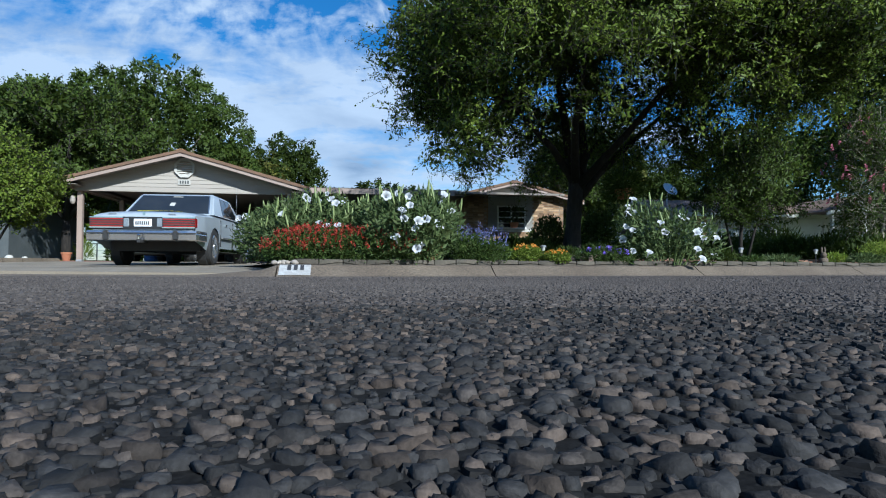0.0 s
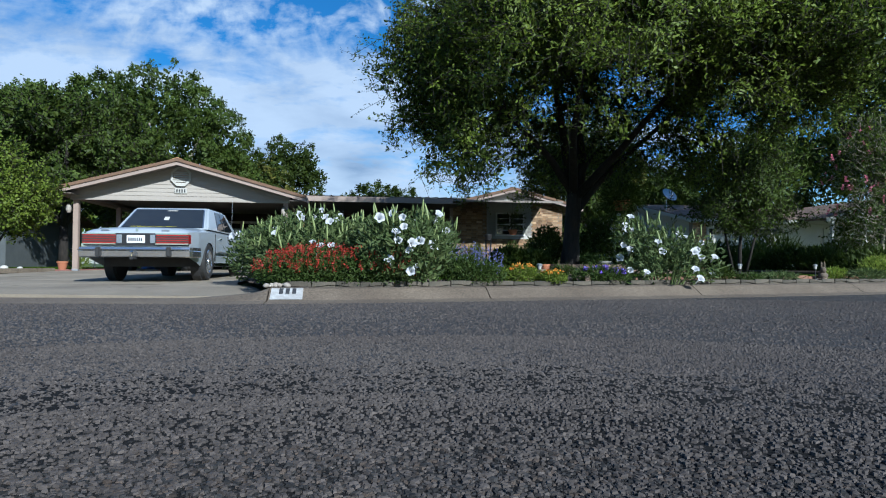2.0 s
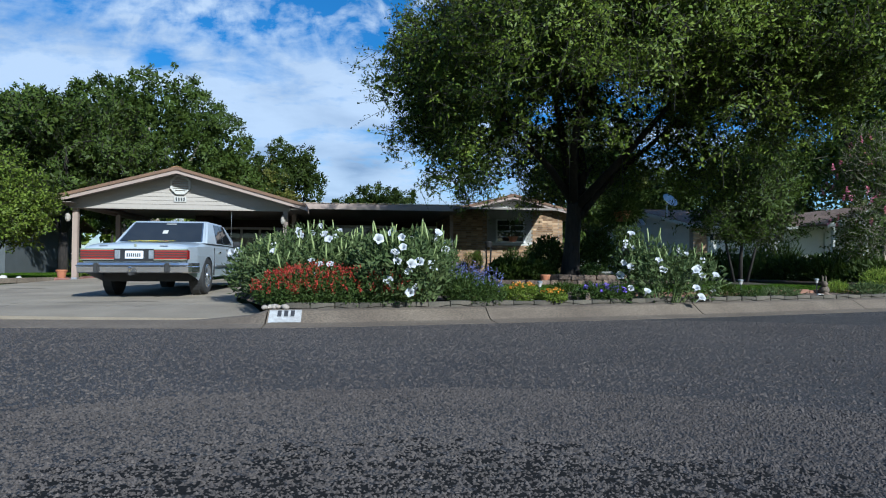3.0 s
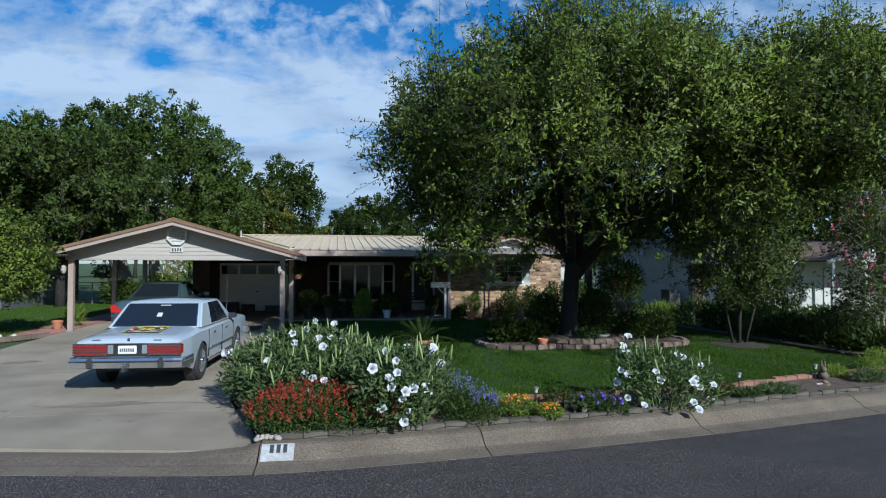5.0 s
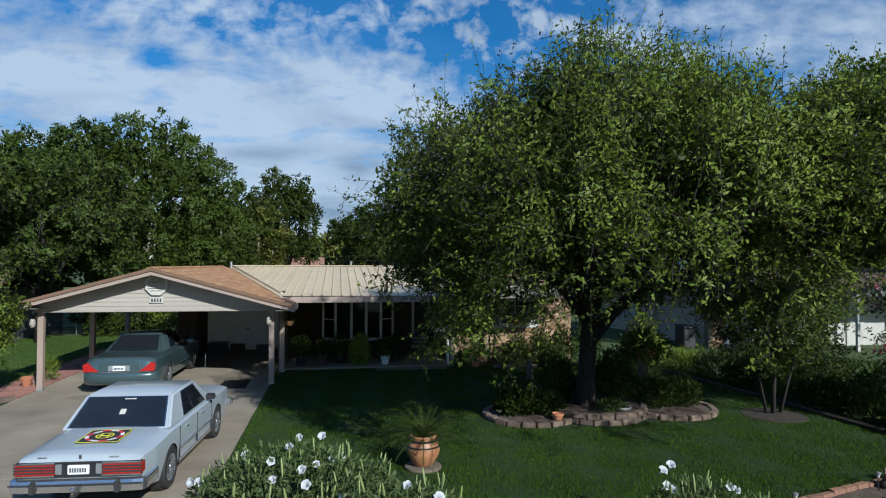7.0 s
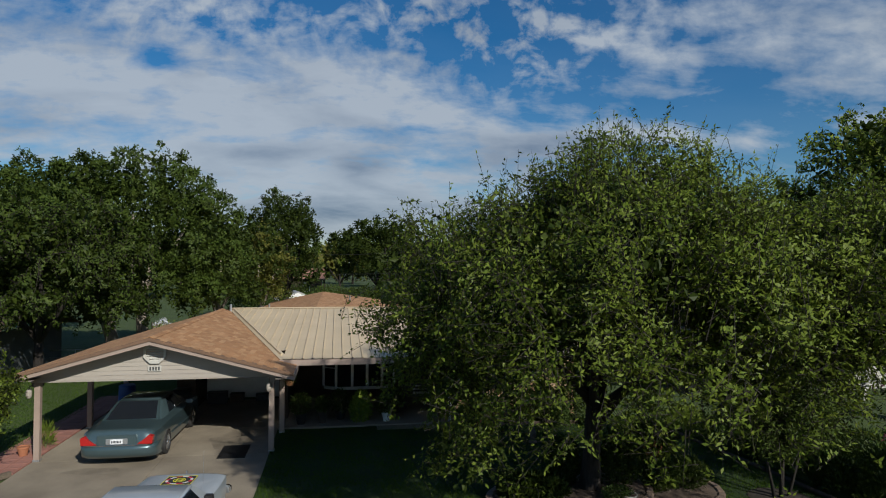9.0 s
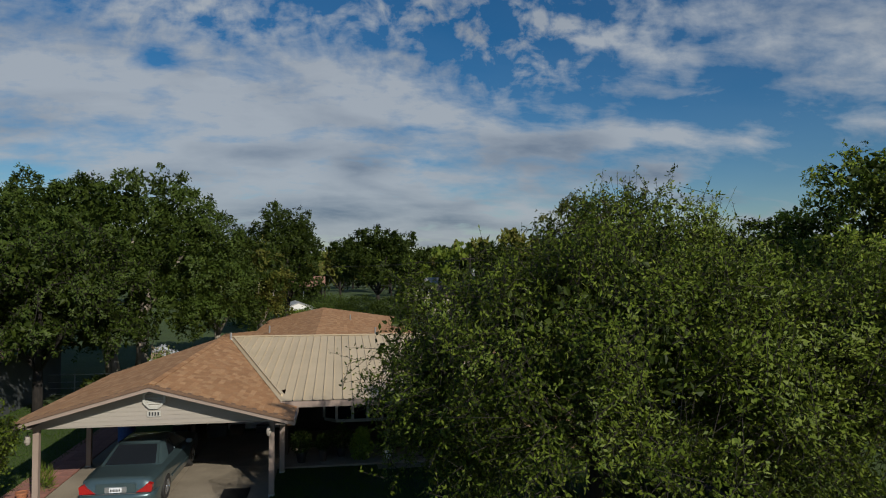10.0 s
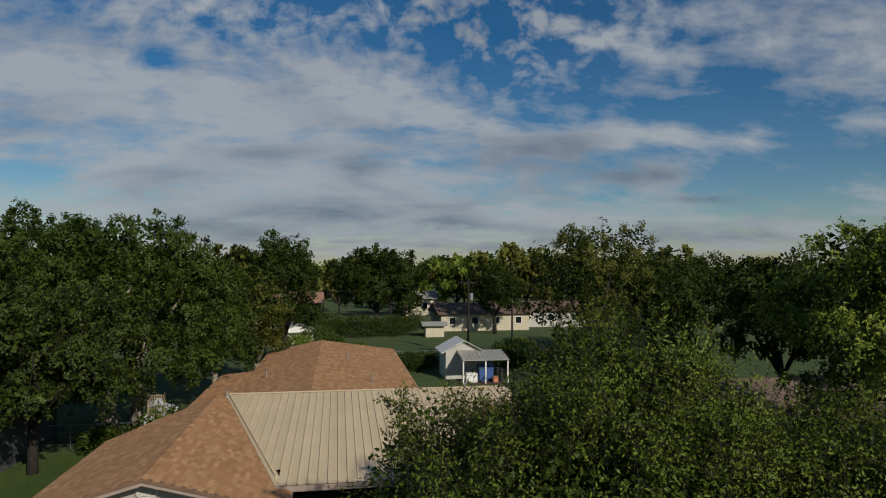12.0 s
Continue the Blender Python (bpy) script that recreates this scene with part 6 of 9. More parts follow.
def bud_mesh():
    bm = bm_lathe([(0.004, -0.05), (0.008, -0.01), (0.011, 0.03), (0.011, 0.07), (0.008, 0.11), (0.002, 0.135)], 8)
    me = bpy.data.meshes.new("bud")
    bm.to_mesh(me)
    bm.free()
    me.polygons.foreach_set("use_smooth", [True] * len(me.polygons))
    me.materials.append(M_BUD)
    return me


FLOWER, BUD = trumpet_mesh(), bud_mesh()


def datura(loc, label, lobes, flowers, buds, leaves, seed, group="white trumpet bushes"):
    root = plant("trumpet_bush", loc, label, lobes, M_DATURA, int(leaves * 1.35), (0.10, 0.036), seed, "flowering bush", group, stems=40)
    rnd = random.Random(seed)
    foot = Vector(loc)
    for p in flowers:
        p = Vector(p) - foot
        d = Vector((rnd.uniform(-0.35, 0.25) + p.x * 0.15, -0.75 + rnd.uniform(-0.2, 0.35), 0.55 + rnd.uniform(-0.35, 0.5))).normalized()
        ob = new("flower", FLOWER)
        ob.parent = root
        ob.matrix_basis = Matrix.Translation(p - d * 0.135) @ d.to_track_quat("Z", "Y").to_matrix().to_4x4() @ Matrix.Rotation(rnd.uniform(0, 6), 4, "Z") @ Matrix.Scale(rnd.uniform(0.74, 0.98), 4)
    for k in range(buds):
        l = rnd.choice(lobes)
        a, e = rnd.uniform(0, 2 * math.pi), rnd.uniform(0.25, 1.35)
        p = Vector((l[0] + l[3] * math.cos(a) * math.cos(e), l[1] + l[4] * math.sin(a) * math.cos(e), l[2] + l[5] * math.sin(e) + 0.03))
        d = Vector((rnd.uniform(-0.3, 0.3), rnd.uniform(-0.3, 0.3), 1)).normalized()
        ob = new("bud", BUD)
        ob.parent = root
        ob.matrix_basis = Matrix.Translation(p) @ d.to_track_quat("Z", "Y").to_matrix().to_4x4() @ Matrix.Scale(rnd.uniform(0.8, 1.5), 4)
    return root


BACK_FLOWERS = [(-1.87, 9.0, 1.34), (-1.56, 9.28, 1.27), (-1.99, 8.98, 1.22), (-2.17, 8.38, 1.21), (-2.12, 7.93, 1.13), (-1.78, 8.15, 1.16), (-1.61, 8.4, 1.16), (-1.41, 8.99, 1.03),
                (-1.26, 8.97, 1.08), (-1.71, 7.86, 1.07), (-1.15, 8.67, 0.92), (-2.5, 7.79, 0.91), (-1.29, 7.84, 0.93), (-1.94, 7.52, 0.78), (-1.83, 7.38, 0.71), (-1.68, 7.19, 0.72),
                (-1.87, 7.24, 0.57), (-3.1, 8.65, 0.91), (-3.23, 8.74, 0.88), (-2.62, 9.4, 1.02)]
FRONT_FLOWERS = [(-0.87, 6.86, 1.13), (-0.5, 7.66, 1.07), (-0.23, 7.2, 1.05), (-0.1, 7.11, 0.91), (-1.08, 6.19, 1.01), (-0.78, 6.5, 1.05), (-0.77, 6.37, 0.93), (-0.86, 6.4, 0.86),
                 (-0.84, 6.35, 0.75), (-0.67, 6.24, 0.71), (-0.57, 6.28, 0.74), (-0.72, 6.25, 0.63), (-0.4, 6.51, 0.74), (-0.36, 6.45, 0.66), (-0.96, 6.27, 0.51), (-0.6, 6.4, 0.45), (-0.7, 6.18, 0.36), (-0.21, 7.03, 1.14)]
RIGHT_FLOWERS = [(2.85, 7.53, 1.2), (2.64, 7.24, 1.04), (2.74, 7.28, 0.97), (2.57, 7.18, 0.75), (2.65, 7.14, 0.68), (2.54, 7.26, 0.55), (2.89, 6.76, 0.8), (3.0, 6.84, 0.65), (2.58, 7.0, 0.38), (2.66, 6.64, 0.37),
                 (3.56, 7.35, 0.93), (3.67, 7.39, 0.88), (3.83, 7.17, 0.79), (3.48, 6.73, 0.68), (3.39, 6.66, 0.64), (3.5, 6.67, 0.58), (3.79, 6.8, 0.58), (3.88, 7.0, 0.35), (3.31, 6.51, 0.41), (3.48, 6.66, 0.26), (2.95, 7.9, 1.0)]
datura((-1.75, 8.3, 0.16), "large bush with white trumpet flowers and green buds in the bed", [(-0.2, 0.4, 0.5, 1.1, 1.1, 0.62), (-0.95, 0.5, 0.4, 0.6, 0.9, 0.45), (0.55, 0.2, 0.45, 0.75, 1.0, 0.5), (-0.2, -0.5, 0.35, 0.9, 0.6, 0.42)], BACK_FLOWERS, 60, 8500, 31)
datura((-0.6, 6.95, 0.16), "bush with white trumpet flowers leaning over the kerb", [(0, 0.1, 0.5, 0.6, 0.6, 0.52), (0.3, 0.5, 0.5, 0.5, 0.5, 0.45), (-0.15, -0.35, 0.4, 0.5, 0.4, 0.4), (-0.4, 0.3, 0.55, 0.45, 0.5, 0.42)], FRONT_FLOWERS, 30, 4200, 32)
datura((3.2, 7.1, 0.16), "open bush with white trumpet flowers by the kerb", [(0, 0.1, 0.42, 0.62, 0.5, 0.46), (-0.35, 0.15, 0.5, 0.4, 0.4, 0.5), (0.4, 0.0, 0.35, 0.45, 0.45, 0.4)], RIGHT_FLOWERS, 16, 1350, 33)


def spikes(root, pts, mat, seed, length=0.09, width=0.02, per=10, rise=0.14, name="flower_spike"):
    """Upright spikes of small petals at the points."""
    rng = np.random.default_rng(seed)
    P = np.repeat(np.asarray(pts, float), per, 0)
    t = np.tile(np.linspace(0, 1, per), len(pts))
    lean = np.repeat(rng.normal(size=(len(pts), 2)) * 0.25, per, 0)
    P = P + np.stack([lean[:, 0] * t * rise, lean[:, 1] * t * rise, t * rise], -1)
    way = unit(rng.normal(size=P.shape) + np.array([0, 0, 0.5]))
    return leaves_object(name, leaf_arrays(P, way, length * 0.35, width, rng, 0.2), mat, root)


def top_points(lobes, n, seed, lo=0.2, hi=1.4):
    rng = np.random.default_rng(seed)
    pick = rng.integers(len(lobes), size=n)
    L = np.array(lobes, float)[pick]
    a, e = rng.random(n) * 2 * np.pi, lo + (hi - lo) * rng.random(n)
    r = 0.8 + 0.25 * rng.random(n)
    return L[:, :3] + np.stack([np.cos(a) * np.cos(e), np.sin(a) * np.cos(e), np.sin(e)], -1) * L[:, 3:] * r[:, None]


lobes = [(-0.5, 0.1, 0.17, 0.42, 0.7, 0.24), (-0.3, -0.1, 0.19, 0.55, 0.55, 0.26), (0.35, -0.15, 0.19, 0.6, 0.5, 0.26), (0.85, -0.1, 0.17, 0.45, 0.5, 0.23), (-0.6, 0.9, 0.18, 0.3, 0.6, 0.25), (-0.1, 0.25, 0.24, 0.65, 0.5, 0.27)]
red = plant("red_salvia", (-1.75, 6.95, 0.16), "dense mound of red-flowered salvia beside the driveway", lobes, M_SALVIA, 16000, (0.045, 0.02), 41, "flowering plant", stems=50)
pts = top_points(lobes, 900, 42, -0.15)
pts = pts[(pts[:, 1] < 0.7) & (np.random.default_rng(4).random(len(pts)) < 0.3 + 0.4 * (pts[:, 1] < 0.3))]
spikes(red, pts, M_REDFLOWER, 43, 0.085, 0.018, 9, 0.075)
lobes = [(0, 0, 0.18, 0.36, 0.45, 0.24), (-0.05, 0.5, 0.2, 0.35, 0.4, 0.22), (0.15, -0.25, 0.14, 0.3, 0.28, 0.2)]
blue = plant("blue_salvia", (0.22, 7.0, 0.16), "blue-flowered salvia clump in the bed", lobes, M_SALVIA, 5200, (0.05, 0.016), 44, "flowering plant", stems=30, upright=0.6)
spikes(blue, top_points(lobes, 70, 45, 0.5), M_BLUEFLOWER, 46, 0.08, 0.016, 10, 0.17)
for (x, y, r, h, seed) in ((0.98, 7.05, 0.27, 0.24, 51), (1.36, 6.86, 0.2, 0.17, 52)):
    lobes = [(0, 0, h * 0.5, r, r * 0.85, h * 0.6)]
    lan = plant("lantana", (x, y, 0.17), "low lantana with small orange flowers", lobes, M_LEAF, 1700, (0.035, 0.02), seed, "flowering plant", "lantanas", stems=16)
    spikes(lan, top_points(lobes, 26, seed + 5, 0.5), M_ORANGE, seed + 9, 0.07, 0.025, 9, 0.02, "flower_head")
lobes = [(0, 0, 0.10, 0.34, 0.25, 0.14), (0.25, -0.1, 0.08, 0.25, 0.2, 0.12)]
pur = plant("purple_flower", (2.1, 7.12, 0.17), "low clump with purple-blue flowers", lobes, M_SALVIA, 1500, (0.09, 0.014), 55, "flowering plant", stems=8, upright=0.5)
spikes(pur, top_points(lobes, 26, 56, 0.2), M_PURPLE, 57, 0.10, 0.035, 9, 0.03, "flower_head")
pur2 = plant("purple_flower", (0.55, 7.25, 0.17), "small plant with purple-blue flowers", [(0, 0, 0.1, 0.15, 0.15, 0.14)], M_SALVIA, 500, (0.07, 0.014), 58, "flowering plant", stems=5, upright=0.5)
spikes(pur2, top_points([(0, 0, 0.1, 0.15, 0.15, 0.16)], 12, 59, 0.2), M_PURPLE, 60, 0.1, 0.035, 9, 0.05, "flower_head")
for (x, y, r, h, m, seed) in ((1.75, 7.5, 0.25, 0.22, M_LEAF_D, 61), (4.5, 7.75, 0.26, 0.22, M_LEAF_D, 62), (5.6, 7.85, 0.34, 0.14, M_DATURA, 63), (8.0, 8.6, 0.36, 0.18, M_DATURA, 65), (9.0, 9.3, 0.45, 0.45, M_LEAF_Y, 66), (7.7, 9.0, 0.22, 0.2, M_LEAF_Y, 67), (0.75, 7.5, 0.2, 0.2, M_LEAF, 68), (4.9, 7.6, 0.2, 0.12, M_SALVIA, 69)):
    plant("bed_plant", (x, y, 0.17), "low green leafy plant in the bed", [(0, 0, h * 0.45, r, r * 0.8, h * 0.65)], m, int(3000 * r), (0.08, 0.014), seed, "plant", "bed plants", stems=8, upright=0.45)
for k in range(26):
    r = random.uniform(0.025, 0.06)
    bm = bmesh.new()
    bmesh.ops.create_icosphere(bm, subdivisions=2, radius=r)
    for v in bm.verts:
        v.co *= 1 + 0.25 * noise.noise(v.co * 24 + Vector((k * 9, 3, 0)))
        v.co.z *= 0.65
    ob = part("rock", bm, M_STONE if k % 3 else M_OFFWHITE, None, smooth=True)
    x = random.choice((1.2, 4.8, 5.2, 5.5, 6.8)) + random.uniform(-0.25, 0.25)
    ob.matrix_basis = pose(x, float(curb_y(x)) + random.uniform(0.5, 0.9), 0.175 + r * 0.3, 0, 0, random.uniform(0, 360))
    tagged(ob, "small weathered rock in the flower bed", "stone", "bed rocks")
# scalloped edging pieces leaning between the clumps
for k in range(5):
    x, y = 1.62 + 0.085 * k, 7.55 - 0.13 * k
    bm = bm_prism([(-0.09, 0), (0.09, 0), (0.09, 0.07), (0.062, 0.115), (0, 0.135), (-0.062, 0.115), (-0.09, 0.07)], -0.025, 0.025)
    ob = part("scalloped_edging", bm, M_STONE)
    ob.matrix_basis = pose(x, y, 0.17, -8, 0, 60)
    tagged(ob, "brown scalloped concrete edging piece", "edging", "scalloped edging")


def solar_light(loc):
    root = thing("solar_light", loc, "small garden light on a stake", "garden light", "garden lights")
    part("stake", bm_tube([(0, 0, -0.05), (0, 0, 0.2)], 0.009, 8), M_DARKMETAL, root)
    part("lens", bm_lathe([(0.022, 0.0), (0.032, 0.06)], 12, centre=(0, 0, 0.2)), M_OFFWHITE, root, "clear ribbed lens")
    part("cap", bm_lathe([(0.044, 0.0), (0.044, 0.018), (0.02, 0.03)], 12, centre=(0, 0, 0.26)), M_STEEL, root, "metal cap")


for p in ((1.4, 7.55, 0.17), (5.15, 8.2, 0.18), (7.1, 8.8, 0.18)):
    solar_light(p)
# stone rabbit, plain
bm = bmesh.new()
for c, r, sc in (((0, 0, 0.075), 0.085, (1, 1.15, 0.95)), ((0, -0.04, 0.18), 0.058, (0.9, 1.1, 1)), ((-0.025, -0.01, 0.27), 0.05, (0.35, 0.4, 1.4)), ((0.025, -0.01, 0.27), 0.05, (0.35, 0.4, 1.4)), ((0, 0.10, 0.06), 0.03, (1, 1, 1))):
    bmesh.ops.create_icosphere(bm, subdivisions=3, radius=r, matrix=Matrix.Translation(c) @ Matrix.Diagonal((*sc, 1)))
rab = part("rabbit_statue", bm, M_CURB, None, smooth=True)
rab.matrix_basis = pose(7.3, 8.85, 0.18, 0, 0, -30)
tagged(rab, "grey stone rabbit statue in the flower bed", "statue")

# ---- lawn: stone rings, pots, ornaments ----
def stone_ring(name, cx, cy, r, courses, label, a0=0.0, a1=360.0, rz=0.0):
    root = thing(name, (cx, cy, 0.2), label, "planter ring")
    me = bpy.data.meshes.new("block")
    b = bm_box(-0.145, 0.145, -0.075, 0.075, 0, 0.128, 0.018)
    b.to_mesh(me)
    b.free()
    me.materials.append(M_STONE)
    for c in range(courses):
        n = int(math.radians(a1 - a0) * r / 0.30)
        for k in range(n):
            a = radians(a0) + radians(a1 - a0) * (k + 0.5 * (c % 2)) / n
            ob = new("block", me)
            ob.parent = root
            ob.matrix_basis = pose(r * math.cos(a) + random.uniform(-0.015, 0.015), r * math.sin(a) + random.uniform(-0.015, 0.015), 0.0 + c * 0.13 + random.uniform(-0.006, 0.006), random.uniform(-2, 2), random.uniform(-2, 2), math.degrees(a) + 90 + random.uniform(-5, 5))
    part("soil", bm_lathe([(r - 0.06, 0.0), (r - 0.06, courses * 0.13 - 0.04), (r * 0.5, courses * 0.13 - 0.01)], 24), M_SOIL, root)
    return root


stone_ring("stone_ring", 3.05, 14.15, 1.0, 1, "low ring of reddish stone blocks with plants")
stone_ring("stone_ring", 4.65, 14.25, 1.15, 2, "two-course ring of reddish stone blocks round the tree")
stone_ring("stone_ring", 6.55, 14.25, 1.05, 1, "low ring of dark stone blocks with plants")


def pot(loc, r, h, mat, label, shape="flower", group="plant pots"):
    root = thing("plant_pot", loc, label, "plant pot", group)
    prof = {"flower": [(r * 0.62, 0), (r * 0.9, h * 0.8), (r, h * 0.8), (r, h), (r * 0.88, h), (r * 0.86, h * 0.9)],
            "urn": [(r * 0.5, 0), (r * 0.62, h * 0.06), (r * 0.92, h * 0.35), (r, h * 0.55), (r * 0.85, h * 0.8), (r * 0.72, h * 0.88), (r * 0.82, h * 0.97), (r * 0.8, h), (r * 0.66, h), (r * 0.62, h * 0.92)],
            "bowl": [(r * 0.5, 0), (r * 0.9, h * 0.6), (r, h), (r * 0.92, h), (r * 0.85, h * 0.75)]}[shape]
    part("pot", bm_lathe(prof, 24), mat, root, smooth=shape == "urn")
    part("soil", bm_lathe([(prof[-1][0], h * 0.86), (prof[-1][0] * 0.5, h * 0.88)], 16), M_SOIL, root)
    return root


# the big urn with its sago palm on a round slab
slab_ob = part("round_slab", bm_lathe([(0.31, 0), (0.32, 0.02), (0.32, 0.05), (0.30, 0.06)], 28), M_CURB)
slab_ob.matrix_basis = pose(0.13, 10.92, 0.195)
tagged(slab_ob, "round pale concrete slab on the lawn", "slab")
M_URN = material("glazed_urn", (0.30, 0.13, 0.055), (0.38, 0.19, 0.09), 7, 0.45, 0.001, 50, fleck=0.2)
urn = pot((0.13, 10.92, 0.255), 0.29, 0.52, M_URN, "brown glazed urn on the round slab", "urn")
for z in (0.33, 0.43):
    part("band", bm_lathe([(0.255 if z > 0.4 else 0.283, 0), (0.262 if z > 0.4 else 0.29, 0.012), (0.25 if z > 0.4 else 0.28, 0.024)], 24, centre=(0, 0, z)), M_DARKMETAL, urn)
palm = thing("sago_palm", (0.13, 10.92, 0.73), "dark green sago palm growing in the urn", "palm")
for k in range(34):
    a, e = k * 2.4, 0.25 + 1.0 * ((k * 7) % 34) / 34
    bm = bmesh.new()
    rib = [Vector((math.cos(a) * s * math.cos(e) * 0.92, math.sin(a) * s * math.cos(e) * 0.92, s * math.sin(e) * 0.70 - 0.46 * s * s * math.cos(e))) for s in np.linspace(0, 1, 9)]
    for i in range(1, 9):
        for f in (0.0, 0.33, 0.66):
            p = rib[i - 1].lerp(rib[i], f)
            d = (rib[i] - rib[i - 1]).normalized()
            side = d.cross(Vector((0, 0, 1))).normalized()
            for s in (-1, 1):
                tip = p + side * s * 0.13 * (1.1 - i / 10) + d * 0.05 + Vector((0, 0, -0.015))
                v = [bm.verts.new(q) for q in (p - d * 0.008, p + d * 0.008, tip)]
                bm.faces.new(v)
    bm_tube(rib, 0.005, 4, bm)
    part("frond", bm, M_LEAF_D, palm)

# plants in and round the rings
for (x, y, z, lob, m, n, leaf, seed, lab) in (
        (2.75, 14.2, 0.3, [(0, 0, 0.22, 0.5, 0.5, 0.3), (0.5, 0.1, 0.2, 0.35, 0.4, 0.28)], M_LEAF_D, 1500, (0.16, 0.10), 71, "dark broad-leaved plant in a stone ring"),
        (3.45, 13.9, 0.3, [(0, 0, 0.2, 0.35, 0.3, 0.26)], M_LEAF_D, 900, (0.12, 0.05), 72, "leafy potted plant in a stone ring"),
        (5.2, 14.4, 0.4, [(0, 0, 0.5, 0.5, 0.5, 0.6), (0.2, 0.3, 0.8, 0.4, 0.4, 0.5)], M_LEAF_D, 2600, (0.10, 0.045), 73, "dark shrub beside the tree trunk"),
        (3.95, 14.7, 0.35, [(0, 0, 0.55, 0.45, 0.5, 0.6)], M_LEAF_D, 2000, (0.10, 0.045), 74, "dark shrub behind the tree trunk"),
        (4.75, 13.45, 0.42, [(0, 0, 0.14, 0.35, 0.2, 0.16)], M_SALVIA, 700, (0.07, 0.03), 75, "small plant in the stone ring"),
        (6.2, 14.3, 0.3, [(0, 0, 0.3, 0.5, 0.5, 0.4)], M_LEAF_D, 1500, (0.11, 0.04), 76, "dark shrub in a stone ring"),
        (6.95, 14.3, 0.3, [(0, 0, 0.3, 0.45, 0.45, 0.4)], M_LEAF_D, 1300, (0.13, 0.03), 77, "spiky dark plant in a stone ring")):
    plant("ring_plant", (x, y, z), lab, lob, m, n, leaf, seed, "plant", "ring plants", stems=12)
pot((3.45, 13.35, 0.24), 0.13, 0.22, M_TERRA, "small terracotta pot at the stone ring")
pot((5.0, 13.42, 0.44), 0.2, 0.1, M_OFFWHITE, "shallow pale bowl planter on the stone ring", "bowl")
# column ornament and figurine, plain
col = part("column_statue", bm_lathe([(0.17, 0), (0.17, 0.05), (0.10, 0.10), (0.13, 0.28), (0.15, 0.36), (0.10, 0.42), (0.12, 0.55), (0.13, 0.68), (0.10, 0.74), (0.13, 0.82), (0.12, 0.92), (0.05, 1.0)], 16), M_CURB, smooth=True)
col.matrix_basis = pose(6.55, 15.5, 0.22)
tagged(col, "weathered pale garden statue on a fluted base", "statue")
fig = part("small_statue", bm_lathe([(0.12, 0), (0.12, 0.06), (0.06, 0.10), (0.11, 0.24), (0.08, 0.40), (0.045, 0.44), (0.06, 0.52), (0.02, 0.58)], 12), M_CURB, smooth=True)
fig.matrix_basis = pose(4.45, 18.6, 0.23)
tagged(fig, "small grey garden statue on the lawn", "statue")


def hanging_basket(loc, top, r, mat, label, leaf_mat, n, lob, leaf, seed):
    root = thing("hanging_basket", loc, label, "hanging plant", "hanging baskets")
    part("pot", bm_lathe([(r * 0.6, 0), (r * 0.95, r * 0.9), (r, r), (r * 0.85, r)], 18), mat, root)
    for k in range(3):
        a = k * 2.09
        part("hanger", bm_tube([(r * math.cos(a), r * math.sin(a), r), (0, 0, r + 0.45), (0, 0, top - loc[2])], 0.006, 4), M_DARKMETAL, root)
    rng = np.random.default_rng(seed)
    P, D, _ = crown_points(lob, n, rng, 0.2)
    leaves_object("foliage", leaf_arrays(P, unit(D + rng.normal(size=P.shape) * 0.5), leaf[0], leaf[1], rng), leaf_mat, root)


hanging_basket((5.0, 12.35, 1.72), 3.2, 0.24, M_TERRA, "dark fern in a basket hung from the tree", M_LEAF_D, 1500, [(0, 0, 0.32, 0.45, 0.45, 0.3), (0, 0, 0.15, 0.5, 0.5, 0.15)], (0.16, 0.03), 81)
hanging_basket((4.95, 21.55, 1.58), 3.2, 0.19, M_TERRA, "twiggy plant in a pot hung before the window", M_LEAF_D, 260, [(0, 0, 0.5, 0.55, 0.3, 0.35)], (0.11, 0.05), 82)
hanging_basket((-2.87, 20.85, 1.74), 2.55, 0.15, M_URN, "small flowering pot hung beside the post", M_SALVIA, 260, [(0, 0, 0.25, 0.25, 0.25, 0.2)], (0.08, 0.03), 83)
hanging_basket((-9.75, 22.6, 1.75), 2.5, 0.17, M_DARKMETAL, "dark fern in a basket under the carport eave", M_LEAF_D, 500, [(0, 0, 0.2, 0.3, 0.3, 0.2)], (0.14, 0.03), 84)

# sapling on the right of the lawn, crape myrtle, small yellow-green tree by the drive
tree("sapling", (8.75, 13.4, 0.22), "young multi-stemmed tree in a mulch circle on the lawn",
     [(0.1, 0, 2.2, 1.35, 1.2, 0.9), (0.7, -0.2, 2.9, 0.9, 0.9, 0.7), (-0.5, 0.1, 1.6, 0.9, 0.9, 0.6), (0.9, 0.1, 1.5, 0.8, 0.8, 0.5)],
     [[(0, 0, -0.05, 0.06), (0.03, 0, 0.7, 0.045), (0.1, 0, 1.5, 0.03)], [(-0.15, 0, -0.05, 0.045), (-0.3, 0.05, 0.8, 0.03), (-0.5, 0, 1.5, 0.02)], [(0.2, 0.05, -0.05, 0.045), (0.45, 0, 0.9, 0.03), (0.8, 0, 1.7, 0.02)]],
     M_LEAF_O, twigs=1150, per=13, leaf=(0.11, 0.036), twig_len=0.5, seed=85, limbs=30, floor=0.45, gaps=0.35)
mul = part("mulch_circle", bm_lathe([(0.75, 0), (0.7, 0.03), (0.3, 0.06)], 28), M_MULCH)
mul.matrix_basis = pose(8.75, 13.4, 0.20)
tagged(mul, "dark mulch circle round the sapling", "mulch", kind="structure")
